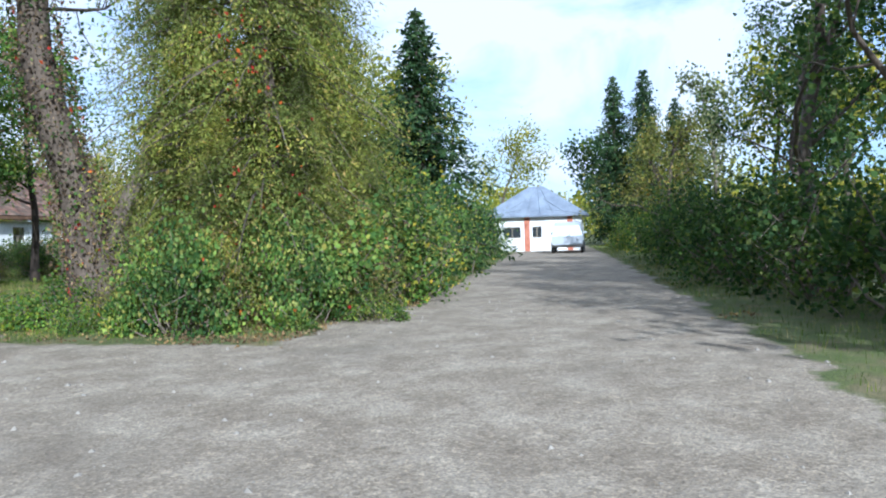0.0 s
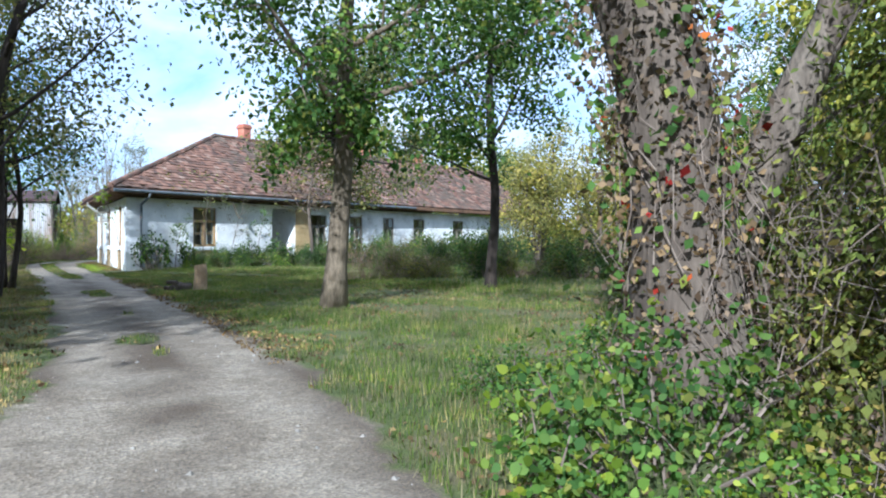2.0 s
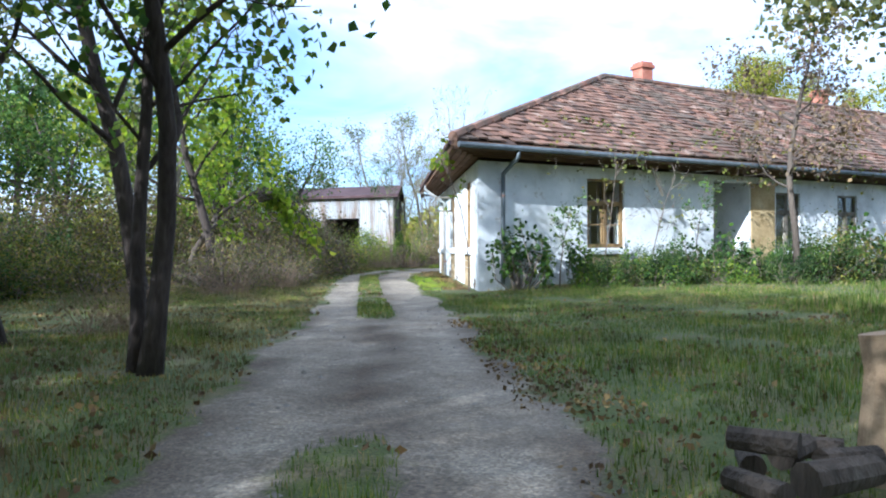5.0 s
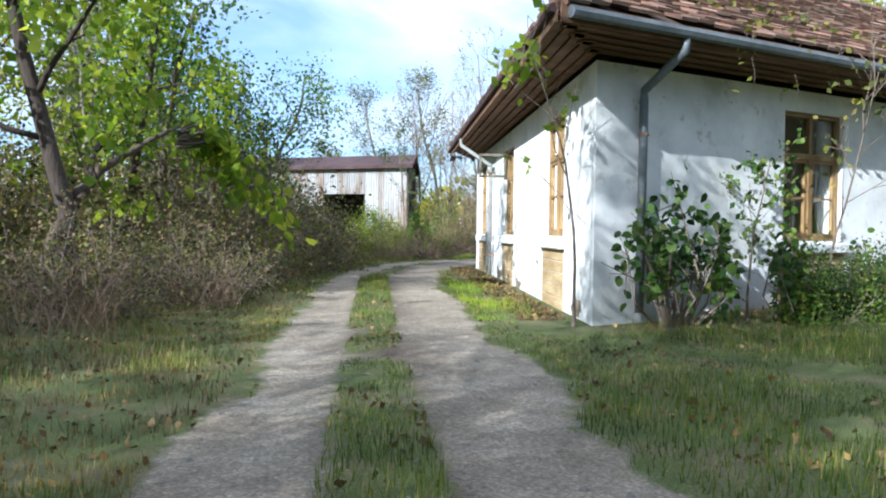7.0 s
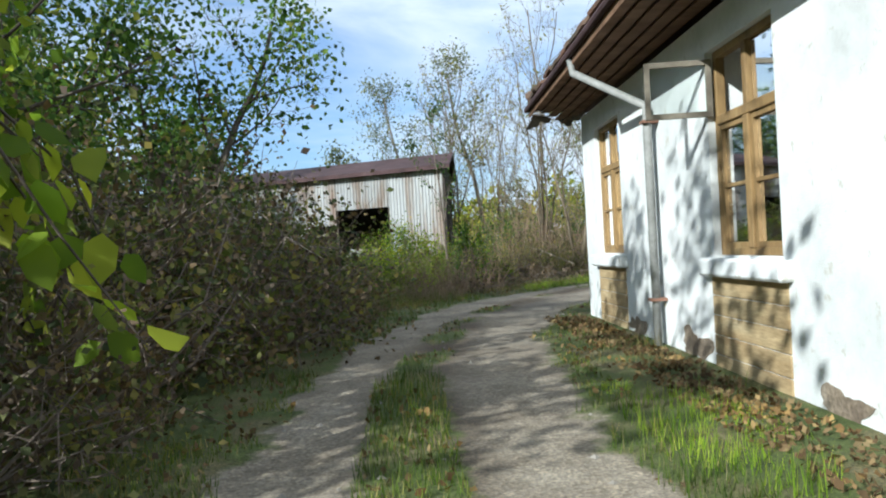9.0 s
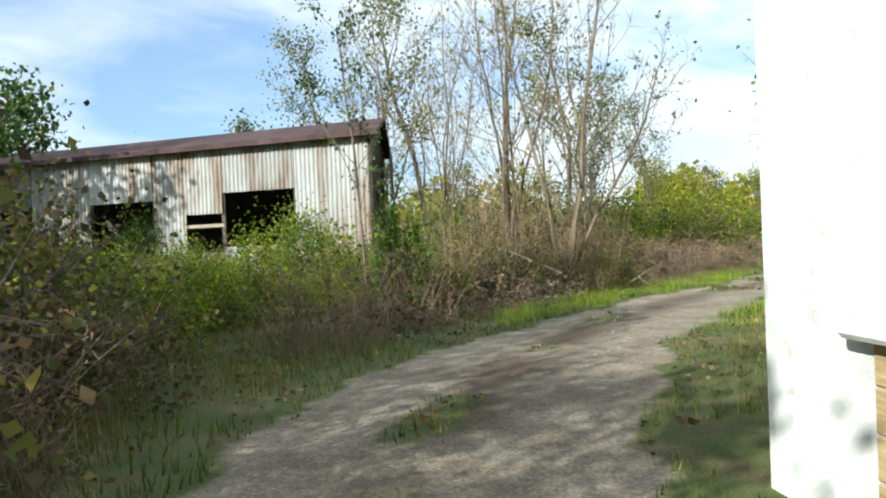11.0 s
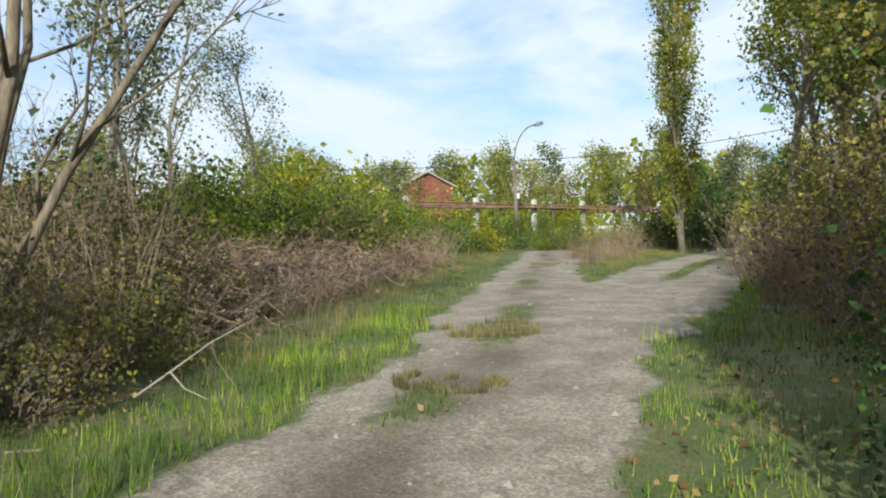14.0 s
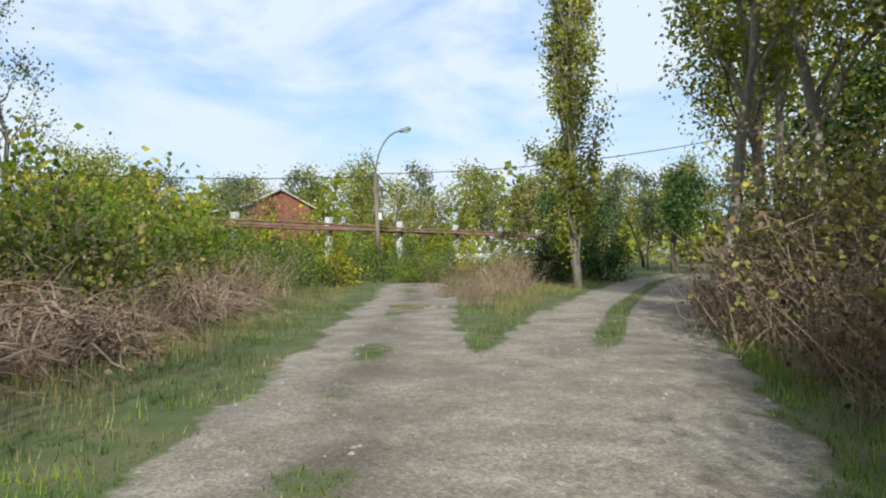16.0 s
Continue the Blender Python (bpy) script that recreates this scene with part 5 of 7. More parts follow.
for i in range(230):
    a = rng.uniform(0, 6.28)
    p = np.array((rng.normal(0.75, 0.45), rng.normal(-0.45, 0.45), rng.uniform(0, 1.0) ** 2 * 1.3))
    n = 6
    pts = p + np.cumsum(np.concatenate([[np.zeros(3)], rng.normal(0, 0.17, (n - 1, 3)) + np.array((0, 0, rng.uniform(0.0, 0.3)))]), 0)
    pts[:, 2] = np.maximum(pts[:, 2], 0.02)
    g.tube(pts, np.linspace(0.005, 0.002, n), 3, cap=False)
part("withered_creeper", g, M["twig"], vine_tree, "tangle of dry brown creeper stems")
n = 9000
zz = rng.uniform(0.0, 7.5, n) ** 1.25 / 1.65
aa = rng.uniform(0, 6.28, n)
rr = 0.32 + np.abs(rng.normal(0, 0.16, n))
pos = np.stack([np.interp(zz, path[:, 2], path[:, 0]) + rr * np.cos(aa), np.interp(zz, path[:, 2], path[:, 1]) + rr * np.sin(aa), zz], 1)
part("creeper_foliage", polys("creeper_foliage", leaf_quads(pos[:6800], 0.06, rng, 0.8), 4), M["leaf_brown"], vine_tree)
part("green_foliage", polys("green_foliage", leaf_quads(pos[6800:8850], 0.075, rng, 0.6), 4), M["leaf_green"], vine_tree)
part("red_foliage", polys("red_foliage", leaf_quads(pos[8850:], 0.085, rng, 0.8), 4), M["leaf_red"], vine_tree)
g2, q2 = tree_mesh(rng, 7.0, 0.12, 9500, 0.095, dict(first=0.1, n=(10, 6, 4), ratio=(0.5, 0.5, 0.5)), low=0.3)
c = part("limb_crown", g2, M["bark"], vine_tree, smooth=True)
c.location = (-0.4, 0.4, 3.3)
c = part("crown", polys("crown", q2, 4), M["leaf_green"], vine_tree)
c.location = (-0.4, 0.4, 3.3)


# ------------------------------------------------------------------ thicket between the track and the road
def conifer(name, label, rng, h, r, leaf, n_whorl=26, per=7, droop=0.28, at=(0, 0, 0), base=0.05, size=0.13, dens=46, category="conifer", power=0.8, spray=0.2, bulge=0.0, fall=0.5):
    """A conifer: whorls of drooping boughs set with short sprays."""
    t = thing(name, label, category, pose(*at), name.replace("_", " ") + "s")
    g, pos, out = Geo(), [], []
    g.tube([(0, 0, -0.2), (0.03, 0.02, h * 0.5), (0, 0, h)], [0.02 * h, 0.012 * h, 0.01], 8)
    for k in range(n_whorl):
        f = k / (n_whorl - 1)
        z = h * (base + (1 - base) * f ** 0.9)
        ln = r * (1 - f) ** power + 0.12
        for j in range(per):
            a = 2.4 * (k * per + j) + rng.uniform(-0.4, 0.4)
            l2 = ln * rng.uniform(0.45, 1.3) * (1 + bulge * math.sin(3 * a + 1.9 * z) * math.cos(1.3 * z + a))
            tt = np.linspace(0, 1, 5)
            p = np.stack([np.cos(a) * l2 * tt, np.sin(a) * l2 * tt, z + l2 * (0.25 * tt - droop * 2.2 * tt ** 2)], 1)
            g.tube(p, np.linspace(0.012 + 0.010 * l2, 0.004, 5), 3, cap=False)
            m = max(6, int(dens * l2 / 1.2))
            x = rng.uniform(0.12, 1.03, m)
            q = np.stack([np.interp(x, tt, p[:, i]) for i in range(3)], 1) + rng.normal(size=(m, 3)) * np.array((0.09, 0.09, 0.07)) * (0.6 + l2 * 0.6)
            pos.append(q)
            out.append(np.tile((math.cos(a) * 0.8, math.sin(a) * 0.8, -fall), (m, 1)))
    part("trunk", g, M["bark"], t)
    part("needle_mass", polys("needle_mass", leaf_quads(np.concatenate(pos), size, rng, 0.2, spray, np.concatenate(out)), 4), M[leaf], t)
    return t


rng = np.random.default_rng(21)
thuja = conifer("thuja_tree", "tall shaggy evergreen overgrown with creepers", rng, 9.8, 1.75, "thuja", 36, 9, 0.30, G3(0.8, -32.9), 0.03, 0.075, 230, power=0.5, spray=0.17, bulge=0.5, fall=0.9)
for x, y, tn, s, sz in ((2.3, -32.0, 80, 1.05, 1.0), (0.0, -32.0, 200, 0.75, 0.75), (4.3, -31.0, 150, 1.0, 0.85), (1.6, -30.3, 33, 0.95, 0.95)):
    put(thuja, x, y, tn, s, sz)
rg = np.random.default_rng(90)
pos = np.concatenate([rg.normal(0, 1, (70, 3)) * (0.25, 0.25, 0.5) + (-1.35, -0.75, 4.0), rg.normal(0, 1, (40, 3)) * (0.5, 0.5, 0.5) + (-1.3, -0.9, 2.2)])
part("red_foliage", polys("red_foliage", leaf_quads(pos, 0.06, rg, 0.9), 4), M["leaf_red"], thuja, "red and orange creeper leaves")
spruce = conifer("spruce_tree", "dark green spruce with drooping boughs", rng, 12.5, 2.6, "needle", 30, 8, 0.22, G3(47.5, -23.9), 0.06, 0.26, 50)
for x, y, tn, s in ((46.6, -26.4, 90, 1.0), (45.0, -29.0, 200, 0.8), (20.0, -23.5, 76, 0.55)):
    put(spruce, x, y, tn, s)
put(spruce, 15.0, -26.9, 10, 0.95, 0.74)
vine_bush = bush("creeper_bush", "dense bush overgrown with broad green creeper leaves", rng, 1.5, 1.2, 1.75, 4600, 0.085, "leaf_vine", G3(1.0, -33.6), 0, 30, extra=("leaf_red", 14, 0.08), oval=True)
bush_b = bush("hedge_bush", "leafy hedge bush with some yellowing leaves", rng, 1.4, 1.2, 2.2, 4600, 0.09, "leaf_green", G3(3.4, -33.2), 0, 30, extra=("leaf_yellow", 500, 0.09))
bush_d = bush("hedge_bush", "dark green roadside bush", rng, 1.5, 1.3, 2.2, 4600, 0.095, "leaf_dark", G3(4.5, -32.6), 0, 28)
bush_o = bush("scrub_bush", "olive scrub bush with dry twigs", rng, 1.5, 1.4, 2.0, 3600, 0.085, "leaf_olive", G3(1.2, -31.0), 0, 34, extra=("leaf_brown", 700, 0.08))
low_b = bush("low_shrub", "low leafy shrub with pale yellow-green leaves", rng, 0.75, 0.65, 0.62, 1500, 0.05, "leaf_green", G3(-1.3, -30.3), 0, 18, extra=("leaf_lime", 350, 0.05), oval=True)
for x, y, tn, s, sz in ((-1.35, -33.25, 120, 0.56, 0.85), (-0.1, -34.1, 210, 0.58, 0.8), (0.0, -32.6, 300, 0.7, 0.95)):
    put(vine_bush, x, y, tn, s, sz)
for x, y, tn, s, sz in ((-0.6, -33.3, 20, 0.42, 0.7), (0.9, -34.3, 80, 0.40, 0.6), (-1.0, -32.2, 140, 0.35, 0.55), (1.8, -33.9, 200, 0.45, 0.9), (-0.2, -33.8, 260, 0.3, 0.5)):
    put(bush_o, x, y, tn, s, sz)
for x, y, tn, s, sz in ((-0.3, -32.9, 30, 0.35, 0.34), (1.0, -33.5, 130, 0.4, 0.40), (0.4, -31.6, 230, 0.45, 0.42), (2.6, -33.3, 330, 0.4, 0.36)):
    put(thuja, x, y, tn, s, sz)
for x, y, tn, s in ((1.7, -33.8, 70, 0.5), (6.8, -31.4, 30, 1.0), (12.5, -28.8, 150, 1.1), (17.5, -26.6, 210, 1.2), (24, -23.6, 20, 1.2), (30, -21.2, 99, 1.2)):
    put(bush_b, x, y, tn, s)
for x, y, tn, s in ((9.4, -30.2, 120, 1.1), (15, -27.6, 200, 1.2), (21, -25, 80, 1.3), (27, -22.4, 10, 1.2), (35, -19.5, 10, 1.2)):
    put(bush_d, x, y, tn, s)
for x, y, tn, s in ((-0.75, -31.7, 55, 0.5), (2.5, -29.2, 300, 1.0), (4.8, -28.6, 30, 1.1), (0.9, -29.9, 10, 0.6)):
    put(bush_o, x, y, tn, s)
for x, y, tn, s in ((-1.7, -31.4, 40, 0.6), (-1.1, -29.2, 90, 0.5), (-0.7, -28.2, 200, 0.55), (0.6, -28.0, 120, 0.7), (-1.5, -32.3, 60, 0.7), (0.6, -35.0, 99, 0.6), (1.2, -34.6, 33, 0.5), (-0.6, -34.6, 73, 0.4)):
    put(low_b, x, y, tn, s)
# right-hand side of the road at the junction
t_side = tree("roadside_tree", "broad tree with dark leaves and bent black limbs", rng, 8.5, 0.17, 6000, 0.115, "leaf_dark", at=G3(3.2, -42.6), opt=dict(first=0.22, n=(9, 6, 4), ratio=(0.5, 0.5, 0.5), wobble=0.12), low=1.2)
for x, y, tn, s in ((8.5, -40.2, 60, 1.0), (14, -39.5, 130, 0.8), (-0.5, -45.6, 220, 1.05), (6.5, -46.0, 330, 1.1), (12, -43.5, 20, 1.2)):
    put(t_side, x, y, tn, s)
for x, y, tn, s in ((5.0, -40.6, 20, 1.0), (8.2, -39.2, 80, 1.0), (11.5, -38.2, 140, 1.1), (2.2, -42.0, 200, 1.0), (16.0, -36.6, 260, 1.1), (21, -34.6, 320, 1.1)):
    put(bush_d, x, y, tn, s)
for x, y, tn, s in ((26, -32.6, 20, 1.0), (31, -30.6, 80, 1.0), (35.5, -28.4, 140, 0.9), (18.5, -35.3, 0, 0.7)):
    put(bush_b, x, y, tn, s)
yellow_tree = tree("roadside_tree", "small yellowing tree with a dark twisted trunk", rng, 5.5, 0.14, 3800, 0.13, "leaf_olive", at=G3(25.0, -33.6), opt=dict(first=0.25, n=(9, 6, 4), ratio=(0.6, 0.5, 0.5), wobble=0.14), low=0.8)
put(yellow_tree, 31.5, -31.6, 100, 1.0)

# ------------------------------------------------------------------ shrubs by the house
rng = np.random.default_rng(31)
elder = bush("elder_bush", "broad-leaved shrub growing against the white wall", rng, 0.85, 0.30, 1.6, 400, 0.11, "leaf_dark", (*(U * 0.85 + V * -0.42), 0.05), 24, 26, extra=("leaf_vine", 170, 0.13), flat=0.17, oval=True)
for s, t, tn, sc in ((2.3, -0.8, 50, 0.75), (5.4, -1.0, 20, 0.8), (6.9, -1.3, 120, 0.85), (8.9, -1.6, 200, 0.75), (11.3, -1.6, 70, 0.85), (13.6, -2.0, 140, 0.9), (16.2, -2.2, 30, 1.0), (19.2, -2.5, 110, 1.1), (22.5, -3.0, 80, 1.1), (26, -3.2, 10, 1.2)):
    p = U * s + V * t
    put(elder, p[0], p[1], tn, sc)
for s, t, tn, sc in ((4.2, -1.2, 0, 0.8), (7.9, -2.2, 50, 0.9), (10.2, -2.3, 90, 1.0), (12.6, -2.8, 140, 1.1), (15, -3.2, 190, 1.1), (18, -3.8, 10, 1.2), (21, -4.0, 60, 1.2), (24.5, -4.3, 120, 1.2)):
    p = U * s + V * t
    put(bush_d, p[0], p[1], tn, sc * 0.5)


def stalks(name, label, rg, rx, ry, h, n, at, leaf=140, spread=0.35):
    """Upright dead stalks with side twigs, leaning all ways."""
    t = thing(name, label, "dry shrub", pose(*at), name.replace("_", " ") + " clumps")
    g, pos = Geo(), []
    for k in range(n):
        a, u = rg.uniform(0, 6.28), math.sqrt(rg.uniform(0, 1))
        foot = np.array((rx * u * math.cos(a), ry * u * math.sin(a), -0.05))
        d = np.array((rg.normal(0, spread), rg.normal(0, spread), 1.0)) * h * rg.uniform(0.45, 1.1)
        tt = np.linspace(0, 1, 5)[:, None]
        p = foot + d * tt + np.array((rg.normal(0, 0.2), rg.normal(0, 0.2), -0.12 * h)) * tt ** 2 * 1.2
        g.tube(p, np.linspace(0.008, 0.002, 5), 3, cap=False)
        for _ in range(4):
            q = p[rg.integers(1, 5)]
            e = q + np.array((rg.normal(0, 0.2), rg.normal(0, 0.2), rg.uniform(-0.05, 0.3))) * h * 0.5
            g.tube([q, (q + e) / 2 + rg.normal(0, 0.03, 3), e], [0.004, 0.003, 0.0015], 3, cap=False)
            pos.append(e)
    part("stalk_mass", g, M["stalk"], t)
    pos = np.array(pos)[rg.integers(0, len(pos), leaf)] + rg.normal(0, 0.05, (leaf, 3))
    part("foliage", polys("foliage", leaf_quads(pos, 0.06, rg, 0.7), 4), M["leaf_brown"], t)
    return t


def sapling(name, label, rng, at, h, leaf, n_leaf, size, branches=6, lean=(0, 0), category="sapling", bark="twig", r=0.018):
    t = thing(name, label, category, pose(*at))
    g, q = tree_mesh(rng, h, r, n_leaf, size, dict(first=0.35, n=(branches, 3), ratio=(0.45, 0.5), angle=(30, 55), wobble=0.08), lean, 2, 0.07, low=0.3)
    part("stem", g, M[bark], t)
    part("foliage", polys("foliage", q, 4), M[leaf], t)
    return t


sapling("sapling", "thin bare sapling before the west window", rng, (-0.22, -0.05, 0.05), 3.2, "leaf_lime", 30, 0.12, 5, (-0.05, 0.02), r=0.02)
sapling("sapling", "ash sapling with feathery leaves by the wall", rng, (*(U * 1.95 + V * -0.5), 0.05), 2.1, "leaf_green", 260, 0.085, 8)
sapling("sapling", "thin leafless sapling by the front window", rng, (*(U * 3.15 + V * -0.55), 0.05), 3.2, "leaf_olive", 60, 0.08, 9, (0.05, -0.02))
sapling("sapling", "thin leafless sapling by the front window", rng, (*(U * 4.55 + V * -0.6), 0.05), 3.0, "leaf_olive", 60, 0.08, 9, (0.08, -0.02))
sapling("sapling", "thin leafy sapling near the porch", rng, (*(U * 6.1 + V * -0.7), 0.05), 2.6, "leaf_green", 200, 0.09, 8)
# creeper on the eaves and the roof
cr_ = thing("roof_creeper", "creeper with lime green leaves trailing over the eaves", "creeper")
g, pos = Geo(), []
for i in range(16):
    y = rng.uniform(-0.9, 1.6)
    p = np.array((-0.72 + rng.normal() * 0.05, y, 3.3))
    pts = p + np.cumsum(np.concatenate([[np.zeros(3)], rng.normal(0, 0.07, (5, 3)) + np.array((-0.03, 0.03, -0.07))]), 0)
    g.tube(pts, np.linspace(0.007, 0.003, 6), 3, cap=False)
    pos.append(pts[rng.integers(1, 6, 3)] + rng.normal(size=(3, 3)) * 0.05)
for i in range(70):
    s, v = rng.uniform(4.5, 13.5), rng.uniform(0.0, 2.6)
    b0 = U * s + V * (-0.7 + v * 0.87)
    z = 3.42 + v * 0.485
    n = 6
    pts = np.array((b0[0], b0[1], z)) + np.cumsum(np.concatenate([[np.zeros(3)], rng.normal(0, 0.10, (n - 1, 3)) * np.array((2.2, 1.2, 0.8)) + np.array((0, 0, 0.012))]), 0)
    g.tube(pts, np.linspace(0.008, 0.003, n), 3, cap=False)
tagged(part("twig_mass", g, M["twig"], cr_), kind="stuff")
part("foliage", polys("foliage", leaf_quads(np.concatenate(pos), 0.15, rng, 0.9, 0.4, None, True), 4), M["leaf_lime"], cr_)
g, pos = Geo(), []
for i in range(55):
    s = rng.uniform(1.2, 14)
    p = U * s + V * (-0.74)
    n = 6
    pts = np.array((p[0], p[1], 3.36)) + np.cumsum(np.concatenate([[np.zeros(3)], rng.normal(0, 0.04, (n - 1, 3)) + np.array((0, 0, -rng.uniform(0.03, 0.16)))]), 0)
    g.tube(pts, np.linspace(0.006, 0.002, n), 3, cap=False)
    pos.append(pts[rng.integers(0, n, 5)] + rng.normal(size=(5, 3)) * 0.06)
tagged(part("hanging_tangle", g, M["twig"], cr_), kind="stuff")
s_, v_ = rng.uniform(1.5, 16, 900), rng.uniform(0, 2.2, 900)
top_pos = np.stack([U[0] * s_ + V[0] * (-0.7 + 0.87 * v_), U[1] * s_ + V[1] * (-0.7 + 0.87 * v_), 3.45 + 0.485 * v_ + np.abs(rng.normal(0, 0.06, 900))], 1)
top_pos = top_pos[wobble(s_ * 0.7, v_, 0.9) > 0.15]
part("dry_foliage", polys("dry_foliage", leaf_quads(np.concatenate(pos + [top_pos]), 0.10, rng, 0.5), 4), M["leaf_olive"], cr_)

for s, t, tn, sc in ((14, -5.0, 20, 0.5), (16.5, -5.6, 80, 0.6), (19, -6.4, 140, 0.65), (22, -6.8, 200, 0.7), (25.5, -7.5, 260, 0.75), (29, -8, 320, 0.8), (11.6, -4.2, 10, 0.42), (33, -8.5, 50, 0.9)):
    p = U * s + V * t
    put(bush_d, p[0], p[1], tn, sc * 1.25)

for i in range(26):
    s = 9.0 + i * 0.95 + 0.3 * math.sin(i * 2.3)
    p = U * s + V * (-2.3 - 0.09 * (s - 9) + 0.5 * math.sin(i * 1.7))
    put((bush_d, bush_o, elder, bush_b, bush_o)[i % 5], p[0], p[1], 53 * i, (0.62, 0.72, 0.95, 0.6, 0.66)[i % 5] + 0.08 * math.sin(i))
for i in range(10):
    s = 2.6 + i * 0.75
    p = U * s + V * (-1.15 + 0.3 * math.sin(i * 1.9))
    put((low_b, bush_o, low_b)[i % 3], p[0], p[1], 71 * i, (0.8, 0.36, 0.95)[i % 3])
stalk_l = stalks("lawn_weeds", "stand of dry straw-coloured weeds on the lawn", np.random.default_rng(404), 1.0, 0.9, 1.5, 110, G3(6.0, -11.2), 420)
for i in range(17):
    f = i / 16
    x, y = 6.8 + 9.5 * f + 0.5 * math.sin(i * 2.2), -11.6 - 5.2 * f + 0.7 * math.sin(i * 1.4)
    put((bush_o, stalk_l, bush_o, bush_d, stalk_l)[i % 5], x, y, 57 * i, 0.58 + 0.16 * math.sin(i * 1.9), 0.50 + 0.20 * math.sin(i * 2.7))
for i in range(9):
    p = U * (2.9 + i * 0.85) + V * (-0.95 + 0.18 * math.sin(i * 2.6))
    put((bush_d, elder, bush_d)[i % 3], p[0], p[1], 83 * i, (0.40, 0.62, 0.46)[i % 3])
# undergrowth behind the left row of trees
for i in range(26):
    y = -25.5 + i * 1.05
    x = -8.2 - 1.6 * abs(math.sin(i * 1.3)) - 0.5 * (i % 3)
    put((bush_o, bush_d, bush_o, bush_b)[i % 4], x, y, 61 * i, 0.62 + 0.12 * math.sin(i * 2.1))
# stump and firewood
st = thing("tree_stump", "sawn pale tree stump standing in the grass", "stump", pose(*G3(-0.05, -14.2)))
part("stump_wood", Geo().tube([(0, 0, -0.1), (0.0, 0.0, 0.1), (0.02, 0.0, 0.45), (0.0, 0.02, 0.62)], [0.21, 0.165, 0.15, 0.145], 11), M["cut_wood"], st)
log = thing("firewood_log", "split firewood log lying in the grass", "log", Matrix.LocRotScale((-0.5, -14.5, 0.08), Euler((0, 0, radians(20))), (0.72, 0.72, 0.72)))
part("log_wood", Geo().tube([(-0.25, 0, 0.06), (0.25, 0, 0.06)], [0.10, 0.09], 9), M["bark"], log)
part("cut_face", Geo().tube([(0.25, 0, 0.06), (0.256, 0, 0.06)], [0.085, 0.08], 9), M["cut_wood"], log)
for x, y, z, rx, tn in ((-0.7, -14.2, 0.1, 0, 70), (-0.85, -14.55, 0.1, 0, 110), (-0.6, -14.35, 0.2, 10, 40), (-0.35, -14.05, 0.1, 0, 150), (-0.42, -14.4, 0.2, 70, 10), (-0.75, -14.4, 0.28, 60, 140)):
    copy_thing(log, Matrix.LocRotScale((x, y, z * 0.75), Euler((radians(rx), 0, radians(tn))), (0.72, 0.72, 0.72)))

# ------------------------------------------------------------------ left thicket beyond the lawn trees
rng = np.random.default_rng(41)
walnut = tree("walnut_tree", "leaning tree with bright broad leaves over the track", rng, 6.2, 0.13, 2300, 0.17, "leaf_lime", "bark_dark", at=G3(-6.3, 1.2), opt=dict(first=0.22, n=(9, 5, 4), ratio=(0.55, 0.5, 0.5), angle=(50, 85), wobble=0.12), lean=(0.03, 0.02), low=1.2)
put(walnut, -7.4, 6.6, 150, 0.8)
hang = thing("walnut_tree", "crooked tree with lime leaves hanging over the verge", "tree", pose(*G3(-5.65, 3.1)), "walnut trees")
rg = np.random.default_rng(77)
g, pos = Geo(), []
g.tube([(-1.5, -0.9, -0.2), (-1.3, -0.7, 0.9), (-0.8, -0.45, 1.8), (-0.2, -0.1, 2.3), (0.2, 0.1, 2.55)], [0.10, 0.085, 0.065, 0.04, 0.02], 8)
for k in range(7):
    z, a, ln = rg.uniform(2.2, 2.5), rg.uniform(0.2, 1.6), rg.uniform(0.8, 1.5)
    tt = np.linspace(0, 1, 7)
    p = np.stack([0.2 + np.cos(a) * ln * tt, 0.05 + np.sin(a) * ln * tt, z + ln * (0.55 * tt - rg.uniform(0.7, 1.6) * tt ** 2.3)], 1) + np.concatenate([[np.zeros(3)], rg.normal(0, 0.05, (6, 3))])
    g.tube(p, np.linspace(0.022, 0.004, 7), 4, cap=False)
    x = rg.uniform(0.3, 1.02, 16)
    pos.append(np.stack([np.interp(x, tt, p[:, i]) for i in range(3)], 1) + rg.normal(0, 0.09, (16, 3)))
for k in range(12):
    a, ln, z = rg.uniform(0.45, 1.25), rg.uniform(1.3, 2.1), rg.uniform(2.2, 2.5)
    tt = np.linspace(0, 1, 8)
    p = np.stack([0.15 + np.cos(a) * ln * tt, 0.05 + np.sin(a) * ln * tt, z + ln * (0.5 * tt - rg.uniform(0.85, 1.35) * tt ** 2.2)], 1) + np.concatenate([[np.zeros(3)], rg.normal(0, 0.05, (7, 3))])
    p[:, 2] = np.maximum(p[:, 2], 0.35)
    g.tube(p, np.linspace(0.02, 0.004, 8), 4, cap=False)
    x = rg.uniform(0.4, 1.02, 17)
    pos.append(np.stack([np.interp(x, tt, p[:, i]) for i in range(3)], 1) + rg.normal(0, 0.08, (17, 3)))
part("trunk", g, M["bark"], hang, smooth=True)
part("crown", polys("crown", leaf_quads(np.concatenate(pos), 0.21, rg, 1.6, 0.34, None, True), 4), M["leaf_lime"], hang)

